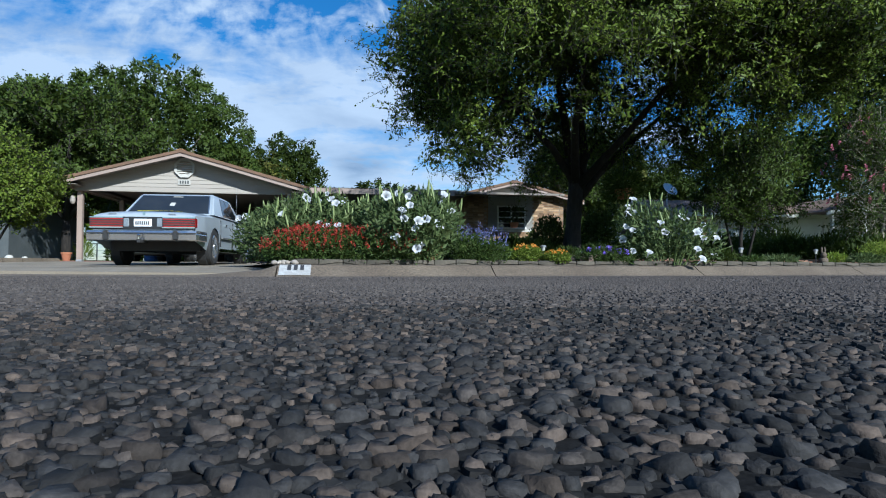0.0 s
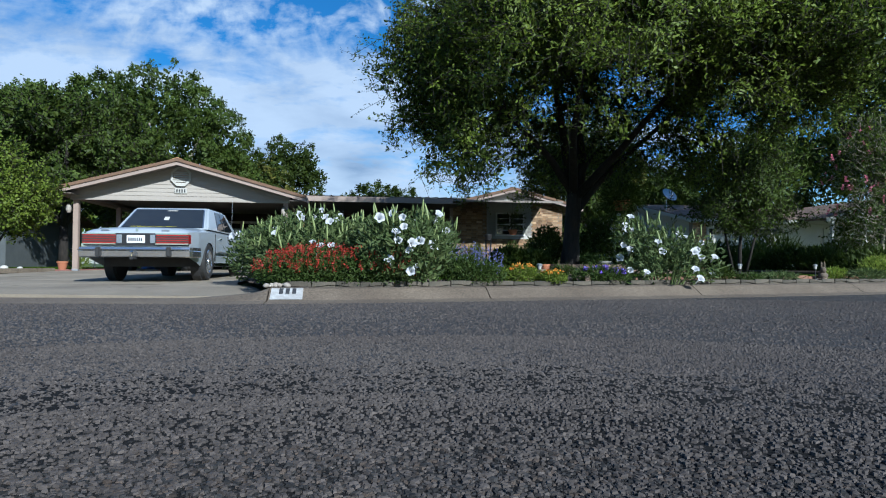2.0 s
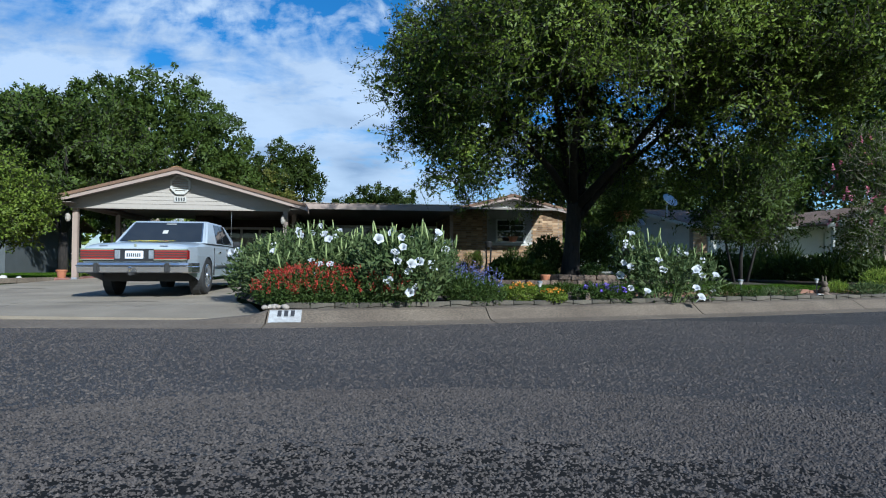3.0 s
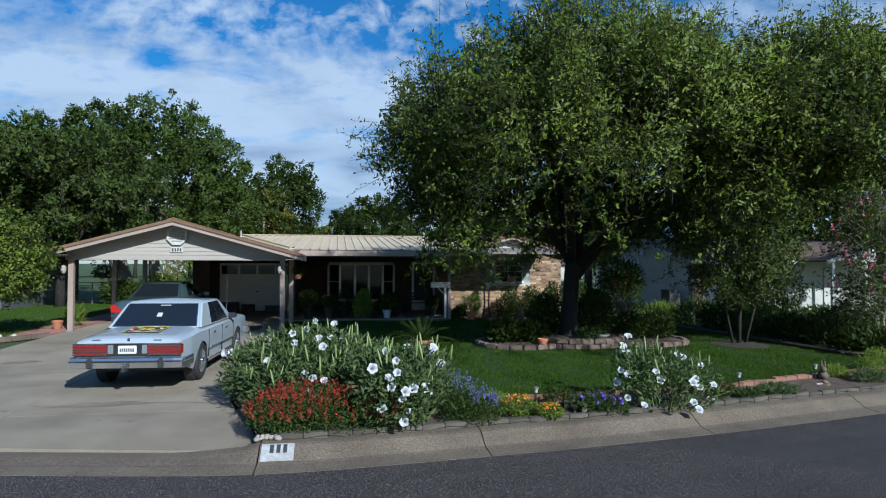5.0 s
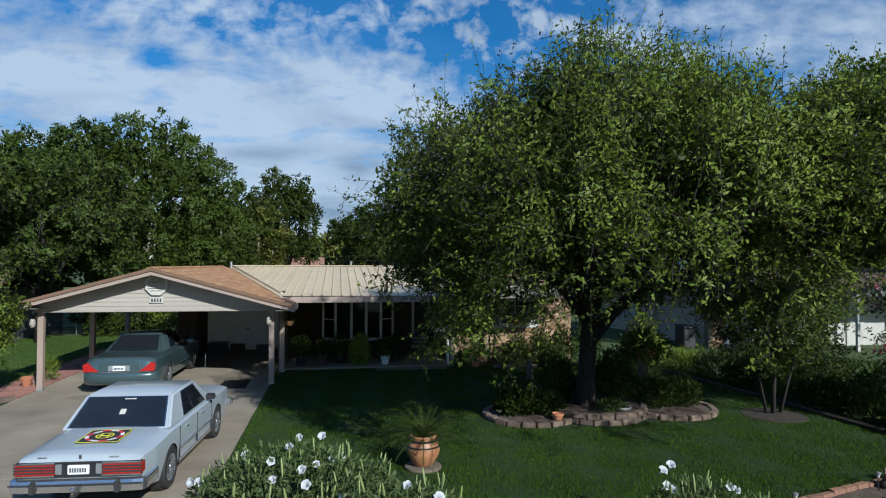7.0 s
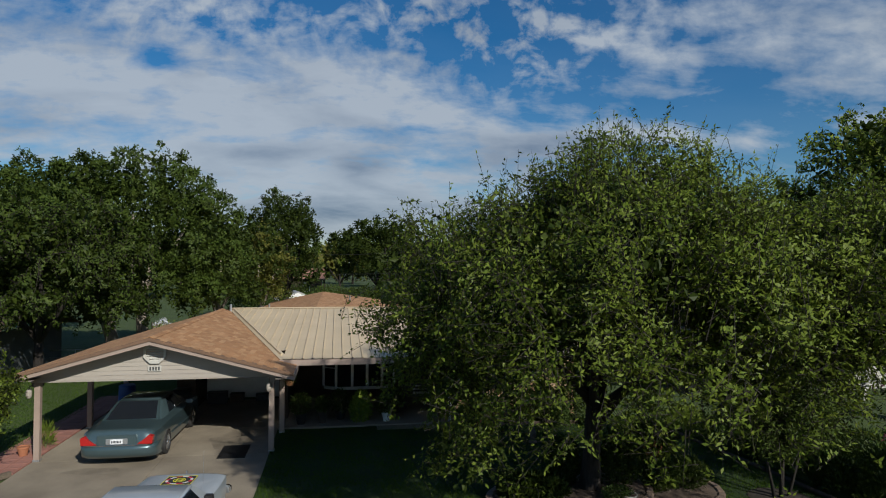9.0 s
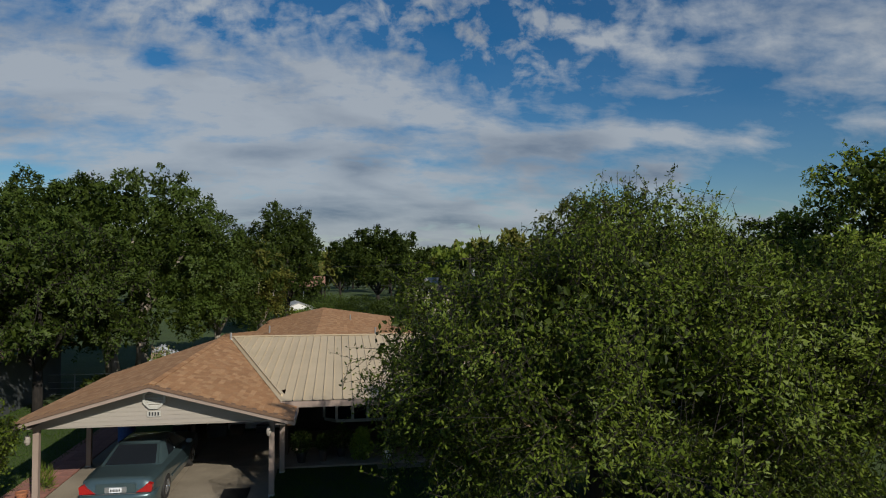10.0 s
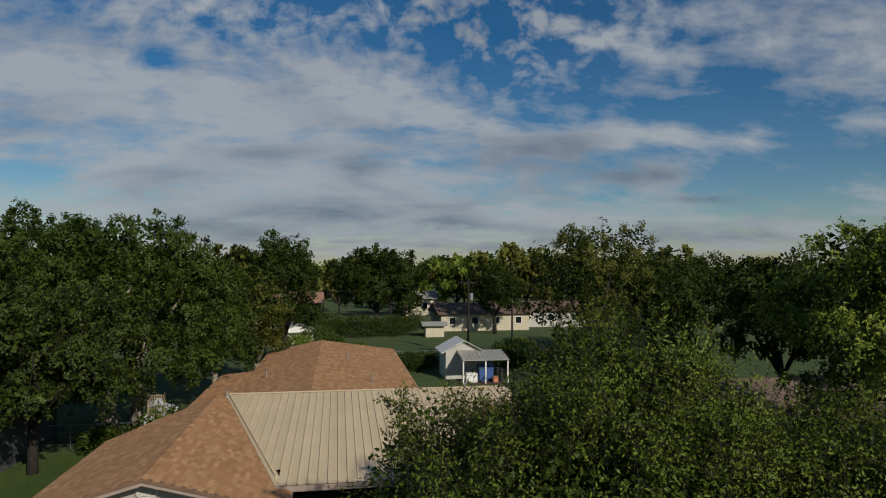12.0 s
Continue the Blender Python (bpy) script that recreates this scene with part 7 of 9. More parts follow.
crape = tree("crape_myrtle", (11.75, 12.2, 0.22), "crape myrtle with pink flower clusters",
             [(0, 0, 2.3, 1.3, 1.3, 1.0), (-0.5, -0.2, 1.5, 0.9, 0.9, 0.7), (0.3, 0.2, 3.1, 0.9, 0.9, 0.8)],
             [[(0, 0, -0.05, 0.06), (-0.05, 0, 0.8, 0.045), (-0.2, 0, 1.7, 0.03)], [(0.12, 0.05, -0.05, 0.05), (0.25, 0.1, 1.0, 0.04), (0.4, 0.1, 2.0, 0.025)]],
             M_LEAF_O, bark_mat=M_BARK_L, twigs=1500, per=12, leaf=(0.075, 0.035), twig_len=0.45, seed=86, limbs=30, floor=0.6, gaps=0.4)
spikes(crape, top_points([(0, 0, 2.3, 1.3, 1.3, 1.0), (-0.4, -0.2, 1.6, 0.9, 0.9, 0.7), (0.3, 0.2, 3.1, 0.9, 0.9, 0.8)], 70, 87, -0.4, 1.2), M_PINK, 88, 0.14, 0.05, 14, 0.14, "pink_blossom")
tree("citrus_tree", (-10.95, 17.4, 0.22), "small yellow-green leafy tree beside the driveway",
     [(0, 0, 2.2, 1.45, 1.3, 0.85), (0.7, -0.1, 1.75, 0.95, 0.9, 0.6), (-0.8, 0, 2.0, 1.0, 1.0, 0.8), (0.1, 0, 2.9, 0.8, 0.8, 0.55)],
     [[(0, 0, -0.05, 0.07), (0.02, 0, 0.6, 0.055), (0.1, 0, 1.3, 0.04)], [(-0.12, 0, -0.05, 0.05), (-0.25, 0, 0.7, 0.04), (-0.5, 0, 1.5, 0.025)], [(0.05, 0, 0.5, 0.04), (0.35, -0.05, 1.0, 0.03), (0.6, -0.05, 1.5, 0.02)]],
     M_LEAF, twigs=1700, per=13, leaf=(0.095, 0.05), twig_len=0.45, seed=89, limbs=30, floor=0.8, gaps=0.55, shoots=40, shoot_len=0.6)

# ---- left side of the drive ----
pave = thing("paver_strip", (-10, 22, 0.2), "strip of red pavers beside the driveway", "paving", kind="structure")
paver_me = bpy.data.meshes.new("paver")
b = bm_box(-0.195, 0.195, -0.195, 0.195, -0.05, 0.0, 0.006)
b.to_mesh(paver_me)
b.free()
paver_me.materials.append(M_PAVER)
for i in range(3):
    for j in range(24):
        x, y = -9.72 - 0.4 * i, 18.2 + 0.4 * j
        ob = new("paver", paver_me)
        ob.parent = pave
        ob.matrix_parent_inverse = pave.matrix_basis.inverted()
        ob.matrix_basis = pose(x, y, float(lawn_z(x, y)) + 0.008 + random.uniform(-0.003, 0.003))
bord = thing("stone_border", (-10.4, 15, 0.2), "low grey concrete border along the bed", "edging", kind="structure")
for j in range(9):
    a = np.array((-9.7, 17.75)) + np.array((-0.25, -0.42)) * j * 1.1
    bm = bm_box(-0.26, 0.26, -0.06, 0.06, -0.05, 0.09, 0.012)
    bm.transform(pose(a[0], a[1], 0.21, 0, 0, 59))
    part("block", bm, M_CURB, bord, world=True)
pot((-9.98, 19.55, 0.24), 0.16, 0.26, M_TERRA, "terracotta pot on the pavers beside the carport post")
plant("potted_grass", (-9.75, 20.3, 0.23), "tuft of long green leaves beside the post", [(0, 0, 0.3, 0.25, 0.25, 0.35)], M_LEAF, 260, (0.28, 0.02), 91, "plant", stems=4, upright=0.9)
for k, (x, y, r, m) in enumerate(((-10.35, 16.9, 0.11, M_OFFWHITE), (-10.6, 16.7, 0.09, M_STONE), (-10.1, 17.2, 0.08, M_OFFWHITE))):
    bm = bmesh.new()
    bmesh.ops.create_icosphere(bm, subdivisions=2, radius=r)
    for v in bm.verts:
        v.co *= 1 + 0.2 * noise.noise(v.co * 14 + Vector((k * 5, 1, 0)))
    ob = part("rock", bm, m, None, smooth=True)
    ob.matrix_basis = pose(x, y, 0.24 + r * 0.4)
    tagged(ob, "pale rock beside the driveway", "stone", "bed rocks")
part_bin = thing("blue_barrel", (-9.0, 25.1, FLOOR), "blue plastic barrel at the back of the carport", "barrel")
M_BLUE = material("blue_plastic", (0.03, 0.07, 0.22), (0.035, 0.08, 0.25), 5, 0.5)
part("barrel", bm_lathe([(0.26, 0), (0.29, 0.06), (0.29, 0.3), (0.3, 0.32), (0.29, 0.34), (0.29, 0.58), (0.3, 0.6), (0.29, 0.62), (0.28, 0.86), (0.25, 0.9)], 20), M_BLUE, part_bin)
mat_ob = part("door_mat", bm_box(-0.38, 0.38, -0.62, 0.62, 0, 0.012, 0.003), M_DARKMETAL)
mat_ob.matrix_basis = pose(-4.27, 19.1, float(drive_z(19.1)) + 0.002)
tagged(mat_ob, "dark worn mat lying on the carport floor", "mat")
# boxes and clutter against the garage wall
for (x, y, w, d, h, m, lab) in ((-5.9, 25.6, 0.7, 0.4, 0.42, M_DARKMETAL, "dark storage box by the garage door"), (-5.2, 25.8, 0.5, 0.4, 0.3, M_WALLDARK, "brown box by the garage door"), (-4.2, 25.9, 0.6, 0.35, 0.24, M_DARKMETAL, "low dark crate by the garage door"), (-6.8, 23.9, 0.5, 0.5, 0.9, M_DARKMETAL, "dark bin under the carport")):
    ob = thing("storage_box", (x, y, FLOOR), lab, "box", "carport clutter")
    part("box", bm_box(-w / 2, w / 2, -d / 2, d / 2, 0.01, h, 0.02), m, ob)
    part("lid", bm_box(-w / 2 - 0.015, w / 2 + 0.015, -d / 2 - 0.015, d / 2 + 0.015, h, h + 0.03, 0.01), m, ob)

# ---- porch ----
plant("variegated_bush", (-0.6, 21.75, 0.25), "bright yellow-green bush at the porch edge", [(0, 0, 0.45, 0.38, 0.35, 0.5), (0.05, 0, 0.85, 0.25, 0.25, 0.25)], M_LEAF_Y, 1500, (0.09, 0.05), 101, "bush", stems=14)
wp = pot((0.28, 21.7, 0.29), 0.17, 0.30, M_WHITE, "white pot on the porch edge")
plant("porch_plant", (0.28, 21.7, 0.58), "dark leafy plant in a white pot", [(0, 0, 0.28, 0.4, 0.35, 0.35)], M_LEAF_D, 420, (0.12, 0.06), 102, "plant", "porch plants", stems=10)
for (x, y, r, h, ph, seed) in ((-2.55, 21.7, 0.2, 0.35, 0.7, 103), (-1.85, 21.75, 0.17, 0.4, 0.5, 104), (-1.25, 22.2, 0.2, 0.3, 0.75, 105), (0.75, 22.9, 0.18, 0.3, 0.6, 106), (2.1, 22.6, 0.16, 0.3, 0.5, 107)):
    pot((x, y, 0.29), r, h, M_DARKMETAL if seed % 2 else M_WALLDARK, "dark glazed pot on the porch")
    plant("porch_plant", (x, y, 0.29 + h - 0.05), "dark green potted plant on the porch", [(0, 0, ph * 0.5, ph * 0.5, ph * 0.5, ph * 0.55)], M_LEAF_D, 520, (0.11, 0.045), seed, "plant", "porch plants", stems=9)
# a grey box planter on a white stand
stand = thing("box_planter", (2.22, 21.45, 0.29), "grey box planter on a white stand", "planter")
part("box", bm_box(-0.36, 0.36, -0.14, 0.14, 1.12, 1.32, 0.012), M_STEEL, stand)
for s in (-1, 1):
    part("leg", bm_box(0.16 + s * 0.02, 0.22 + s * 0.02, -0.03 + 0.06 * s, 0.03 + 0.06 * s, -0.02, 1.12, 0.004), M_WHITE, stand)
part("brace", bm_tube([(0.18, 0, 0.85), (-0.1, 0, 1.12)], 0.02, 6), M_WHITE, stand)
# black iron bench
bench = thing("iron_bench", (1.55, 23.6, 0.29), "black iron bench on the porch", "bench")
for s in (-0.45, 0.45):
    part("leg", bm_tube([(s, -0.2, 0), (s, -0.18, 0.4), (s, 0.18, 0.42), (s, 0.22, 0.85)], 0.018, 6), M_DARKMETAL, bench)
    part("leg", bm_tube([(s, 0.2, 0), (s, 0.18, 0.42)], 0.018, 6), M_DARKMETAL, bench)
    part("armrest", bm_tube([(s, -0.2, 0.4), (s, -0.22, 0.62), (s, 0.2, 0.64)], 0.014, 6), M_DARKMETAL, bench)
for k in range(5):
    part("slat", bm_box(-0.47, 0.47, -0.2 + k * 0.085, -0.14 + k * 0.085, 0.42, 0.44, 0.004), M_DARKMETAL, bench)
for k in range(3):
    part("back_slat", bm_box(-0.47, 0.47, 0.2, 0.22, 0.52 + k * 0.12, 0.59 + k * 0.12, 0.004), M_DARKMETAL, bench)
rp = pot((3.3, 21.0, 0.24), 0.2, 0.32, M_TERRA, "orange terracotta pot at the brick wall")
plant("potted_grass", (3.3, 21.0, 0.5), "grassy plant in a terracotta pot", [(0, 0, 0.25, 0.35, 0.35, 0.3)], M_LEAF, 500, (0.3, 0.014), 111, "plant", stems=5, upright=0.8)
# wrought-iron stand, tall and dark
iron = thing("iron_stand", (3.95, 21.35, 0.24), "tall dark wrought-iron plant stand", "plant stand")
for k in range(4):
    a = k * 1.571 + 0.4
    part("leg", bm_tube([(0.2 * math.cos(a), 0.2 * math.sin(a), 0), (0.1 * math.cos(a), 0.1 * math.sin(a), 0.6), (0.14 * math.cos(a), 0.14 * math.sin(a), 1.1)], 0.018, 6), M_DARKMETAL, iron)
for z in (0.3, 0.7, 1.1):
    part("ring", bm_lathe([(0.15, 0), (0.17, 0.012), (0.15, 0.024)], 16, centre=(0, 0, z)), M_DARKMETAL, iron)
part("pot", bm_lathe([(0.1, 1.1), (0.15, 1.3), (0.12, 1.34)], 14), M_DARKMETAL, iron)
for (x, y, r, h, m, seed) in ((4.7, 21.2, 0.45, 1.05, M_LEAF_D, 112), (5.5, 21.1, 0.5, 1.2, M_LEAF_D, 113), (6.3, 21.0, 0.5, 1.35, M_LEAF_D, 114), (7.0, 20.4, 0.55, 1.6, M_LEAF_O, 115), (5.9, 20.3, 0.4, 0.8, M_SALVIA, 116), (8.0, 18.5, 0.7, 1.9, M_LEAF_D, 117), (2.9, 21.5, 0.3, 0.5, M_LEAF_D, 118)):
    plant("foundation_shrub", (x, y, 0.22), "dark green shrub in front of the brick wall", [(0, 0, h * 0.4, r, r * 0.8, h * 0.45), (0.1, 0, h * 0.75, r * 0.7, r * 0.6, h * 0.3)], m, int(1700 * h * r + 300), (0.10, 0.045), seed, "shrub", "foundation shrubs", stems=16)
for k in range(8):
    b = part("border_block", bm_box(-0.14, 0.14, -0.07, 0.07, 0, 0.12, 0.015), M_STONE)
    b.matrix_basis = pose(4.0 + k * 0.42, 20.75 - 0.02 * k, 0.21, 0, 0, random.uniform(-8, 8))
    tagged(b, "stone block edging the shrubs", "edging", "shrub edging")

# ---- hedge bed between the lots ----
tim = thing("bed_edging", (9.7, 15, 0.22), "dark timber edging along the side bed", "edging", kind="structure")
for (xa, ya), (xb, yb) in (((9.25, 19.5), (9.7, 15.2)), ((9.7, 15.15), (10.0, 11.4)), ((10.0, 11.3), (10.7, 10.0))):
    part("timber", bm_tube([(xa, ya, 0.26), (xb, yb, 0.26)], 0.06, 6), M_WALLDARK, tim, world=True)
for k, (x, y, r, h, m) in enumerate(((10.2, 17.8, 0.7, 0.8, M_LEAF_O), (10.3, 16.4, 0.7, 0.9, M_LEAF_D), (10.5, 15.0, 0.7, 0.8, M_LEAF_O), (10.7, 13.8, 0.8, 0.7, M_LEAF_D), (11.0, 12.7, 0.8, 0.6, M_LEAF_D), (10.9, 11.4, 0.8, 0.55, M_LEAF_D), (11.6, 10.6, 0.9, 0.6, M_LEAF_D), (12.3, 13.5, 1.0, 0.9, M_LEAF_D), (11.8, 16.0, 0.9, 1.1, M_LEAF_D), (13.2, 15.5, 0.9, 0.8, M_SALVIA), (9.9, 19.4, 0.6, 0.6, M_LEAF), (12.5, 18.0, 1.0, 0.7, M_LEAF_D), (10.9, 10.0, 0.5, 0.5, M_LEAF_Y))):
    plant("side_shrub", (x, y, 0.2), "leafy shrub in the bed between the gardens", [(0, 0, h * 0.45, r, r, h * 0.6)], m, int(1500 * r), (0.16 if k % 2 else 0.3, 0.06 if k % 2 else 0.028), 120 + k, "shrub", "side shrubs", stems=10, upright=0.5)
pot((11.0, 15.6, 0.22), 0.22, 0.4, M_WALLDARK, "brown pot in the side bed")

# ---- neighbour on the right ----
nb = thing("neighbour_house", (18, 28, 0.25), "pale single-storey house with brown roof and brick pier", "house")
NX, NY0, NY1, NRY = 14.0, 24.2, 34.4, 29.3
part("gable_wall", bm_prism([(NY0, 0.1), (NY1, 0.1), (NY1, 2.5), (NRY, 3.50), (NY0, 2.5)], NX, NX + 0.15, axis="x"), M_OFFWHITE, nb, world=True)
z = 0.15
while z < 3.4:
    half = 5.1 if z + 0.29 < 2.5 else (3.50 - z - 0.29) / 1.0 * 5.1
    if half > 0.15:
        part("siding_board", bm_prism([(NX - 0.001, z), (NX - 0.024, z), (NX - 0.010, z + 0.29), (NX - 0.001, z + 0.29)], max(NY0, NRY - half), min(NY1, NRY + half)), M_OFFWHITE, nb, world=True)
    z += 0.295
part("front_wall", bm_box(NX + 0.15, 30, NY0 + 0.1, NY0 + 0.25, 0.1, 2.5), M_OFFWHITE, nb, world=True)
pier = part("brick_pier", bm_box(NX - 0.03, 14.62, NY0 - 0.02, NY0 + 0.3, 0.1, 2.42), M_MORTAR, nb, "tan brick pier", world=True)
for r in range(30):
    for k in range(3):
        x0 = NX - 0.03 + k * 0.215 + (0.1 if r % 2 else 0)
        x1 = min(x0 + 0.2, 14.62)
        if x1 - x0 > 0.04:
            sub("brick", bm_box(x0, x1, NY0 - 0.03, NY0 - 0.018, 0.12 + r * 0.076, 0.185 + r * 0.076), M_BRICK, pier)
gd = part("garage_door", bm_box(14.7, 18.6, NY0 + 0.02, NY0 + 0.08, 0.25, 2.25), M_OFFWHITE, nb, "white panelled garage door with small windows", world=True)
for c in range(6):
    for r in range(4):
        x0, z0 = 14.78 + c * 0.635, 0.30 + r * 0.485
        if r < 3:
            sub("door_panel", bm_box(x0, x0 + 0.56, NY0 - 0.004, NY0 + 0.025, z0, z0 + 0.4, 0.012), M_OFFWHITE, gd)
        else:
            for q in range(2):
                sub("pane", bm_box(x0 + 0.02 + q * 0.27, x0 + 0.27 + q * 0.27, NY0 + 0.005, NY0 + 0.022, z0 + 0.08, z0 + 0.34), M_DARKGLASS, gd)
# gable louvre, meter box and conduit
vent = part("gable_vent", bm_box(NX - 0.06, NX - 0.02, NRY - 0.75, NRY - 0.2, 2.75, 3.12), M_OFFWHITE, nb, world=True)
for k in range(6):
    sub("louvre", bm_prism([(NX - 0.085, 2.77 + k * 0.058), (NX - 0.06, 2.815 + k * 0.058), (NX - 0.06, 2.80 + k * 0.058)], NRY - 0.72, NRY - 0.23), M_STEEL, vent)
part("conduit", bm_tube([(NX - 0.05, 29.6, 1.0), (NX - 0.05, 29.6, 3.2)], 0.025, 6), M_STEEL, nb, world=True)
part("conduit", bm_tube([(NX - 0.05, 29.2, 1.5), (NX - 0.05, 29.2, 3.2)], 0.03, 6), M_STEEL, nb, world=True)
part("meter_box", bm_box(NX - 0.16, NX - 0.025, 28.6, 29.0, 1.25, 1.75, 0.01), M_STEEL, nb, world=True)
M_BROWNROOF = material("brown_shingle", (0.14, 0.095, 0.07), (0.18, 0.12, 0.085), 1.5, 0.95, 0.003, 90, rand="island", spread=0.25)
for sgn, y0 in ((-1, 23.75), (1, 34.9)):
    shingle_roof(nb, [(13.65, NRY, 3.64), (13.65, y0, 2.52), (30, y0, 2.52), (30, NRY, 3.64)], M_DECK, M_BROWNROOF, seed=31 + sgn, tab=(0.4, 0.18))
for y0 in (23.75, 34.9):
    part("barge_board", bm_prism([(NRY, 3.62), (y0, 2.50), (y0, 2.34), (NRY, 3.46)], 13.62, 13.65, axis="x"), M_OFFWHITE, nb, world=True)
part("fascia", bm_box(13.65, 30, 23.72, 23.75, 2.34, 2.5), M_OFFWHITE, nb, world=True)
part("soffit", bm_box(13.65, 30, 23.75, 24.25, 2.36, 2.38), M_OFFWHITE, nb, world=True)
# porch gable further along
part("porch_gable", bm_prism([(19.2, 2.45), (24.6, 2.45), (21.9, 3.25)], 22.3, 22.38), M_OFFWHITE, nb, world=True)
for sgn in (-1, 1):
    shingle_roof(nb, [(21.9, 22.1, 3.42), (21.9 + sgn * 3.0, 22.1, 2.5), (21.9 + sgn * 3.0, 27, 2.5), (21.9, 27, 3.42)], M_DECK, M_BROWNROOF, seed=35 + sgn, tab=(0.4, 0.18))
    part("rake_board", bm_prism([(21.9, 3.40), (21.9 + sgn * 3.0, 2.48), (21.9 + sgn * 3.0, 2.32), (21.9, 3.24)], 22.08, 22.11), M_OFFWHITE, nb, world=True)
for x in (19.4, 21.0, 24.4):
    part("porch_post", bm_box(x - 0.06, x + 0.06, 22.3, 22.42, 0.1, 2.45), M_OFFWHITE, nb, world=True)
frame_window(nb, 22.6, 23.8, NY0 + 0.08, 0.9, 2.1, bars=(23.2,), glass_mat=M_DARKGLASS)
part("door", bm_box(20.6, 21.5, NY0 + 0.04, NY0 + 0.09, 0.2, 2.2, 0.01), M_OFFWHITE, nb, world=True)
part("vent_pipe", bm_tube([(20.5, 27.5, 3.0), (20.5, 27.5, 3.75)], 0.06, 8), M_STEEL, nb, world=True)
dish = thing("satellite_dish", (13.95, 26.4, 3.0), "grey satellite dish on a roof mast", "satellite dish")
part("mast", bm_tube([(0, 0, 0), (0, 0, 0.55), (0.05, -0.1, 0.72)], 0.025, 6), M_STEEL, dish)
bm = bm_lathe([(0.02, 0.0), (0.2, 0.025), (0.36, 0.08), (0.37, 0.085), (0.2, 0.035), (0.02, 0.012)], 20)
bm.transform(pose(0.05, -0.12, 0.78, 55, 0, 20) @ Matrix.Diagonal((1.15, 1, 1, 1)))
part("reflector", bm, M_STEEL, dish)
nd = part("neighbour_drive", bm_box(14.6, 19.2, 12.0, 24.2, 0.05, 0.215, 0.01), M_CONC)
tagged(nd, "pale concrete driveway of the neighbouring house", "driveway", kind="structure")
for k, (x, y) in enumerate(((13.2, 24.6), (13.45, 25.2))):
    bn = thing("wheelie_bin", (x, y, 0.22), "black wheeled bin beside the pale wall", "bin", "bins")
    part("body", bm_box(-0.26, 0.26, -0.3, 0.3, 0.05, 0.85, 0.03), M_BLACK, bn)
    part("lid", bm_box(-0.28, 0.28, -0.33, 0.32, 0.85, 0.92, 0.02), M_BLACK, bn)

# ---- neighbour on the left, through the trees ----
lh = thing("left_house", (-20, 31, 0.2), "grey house with dark windows behind the small tree", "house")
# the trees' shade over this house is put into the dark grey
M_GREYWALL = material("shaded_grey_siding", (0.062, 0.069, 0.070), (0.085, 0.092, 0.092), 1.5, 0.8, 0.001, 40)
part("wall", bm_box(-27, -15.6, 28, 28.2, 0.1, 2.6), M_GREYWALL, lh, world=True)
part("wall", bm_box(-15.8, -15.6, 28.2, 36, 0.1, 2.6), M_GREYWALL, lh, world=True)
shingle_roof(lh, [(-28, 27.3, 2.5), (-15, 27.3, 2.5), (-15, 32, 3.7), (-28, 32, 3.7)], M_DECK, M_BROWNROOF, seed=41, tab=(0.45, 0.2))
shingle_roof(lh, [(-28, 36.7, 2.5), (-15, 36.7, 2.5), (-15, 32, 3.7), (-28, 32, 3.7)], M_DECK, M_BROWNROOF, seed=42, tab=(0.45, 0.2))
for x in (-19.6, -18.0, -16.9):
    frame_window(lh, x, x + 0.75, 28.0, 0.7, 2.1, glass_mat=M_DARKGLASS)
part("fascia", bm_box(-28, -15, 27.28, 27.31, 2.34, 2.5), M_WHITE, lh, world=True)

# ---- back yard ----
fence = thing("wire_fence", (-14, 35, 0.2), "chain-link fence with thin steel posts", "fence")
for k in range(13):
    x = -24 + k * 1.6
    part("post", bm_tube([(x, 34.6, 0), (x, 34.6, 1.25)], 0.03, 6), M_STEEL, fence, world=True)
for z in (0.25, 0.55, 0.85, 1.22):
    part("rail", bm_tube([(-24, 34.6, z), (-4.8, 34.6, z)], 0.022 if z > 1 else 0.008, 5), M_STEEL, fence, world=True)
trellis = thing("trellis", (-10.7, 35.9, 0.1), "tan wooden lattice trellis panel standing under the oaks", "trellis")
M_LATH = material("lath", (0.20, 0.155, 0.10), (0.27, 0.21, 0.145), 4, 0.9, 0.001, 40, rand="object", spread=0.12)
for x in (-0.42, 0.42):
    part("post", bm_box(x - 0.04, x + 0.04, -0.04, 0.04, -0.1, 2.35, 0.006), M_LATH, trellis)
for k in range(7):
    part("lath", bm_box(-0.36 + k * 0.112, -0.315 + k * 0.112, -0.022, -0.008, 0.3, 2.28), M_LATH, trellis)
for k in range(14):
    part("cross_lath", bm_box(-0.38, 0.38, -0.006, 0.008, 0.36 + k * 0.14, 0.405 + k * 0.14), M_LATH, trellis)
shed = thing("shed", (9.4, 52.5, -0.12), "white shed with metal roof and open lean-to", "shed")
part("wall", bm_box(7.5, 10.4, 51.2, 51.3, -0.15, 2.15), M_OFFWHITE, shed, world=True)
part("wall", bm_box(7.5, 7.6, 51.3, 54.4, -0.15, 2.15), M_WHITE, shed, world=True)
part("wall", bm_box(10.3, 10.4, 51.3, 54.4, -0.15, 2.15), M_OFFWHITE, shed, world=True)
part("gable", bm_prism([(7.5, 2.15), (10.4, 2.15), (9.0, 2.9)], 51.2, 51.3), M_OFFWHITE, shed, world=True)
M_TIN = material("tin_roof", (0.36, 0.345, 0.30), (0.43, 0.41, 0.36), 1.5, 0.45, 0.001, 30, metal=0.3)
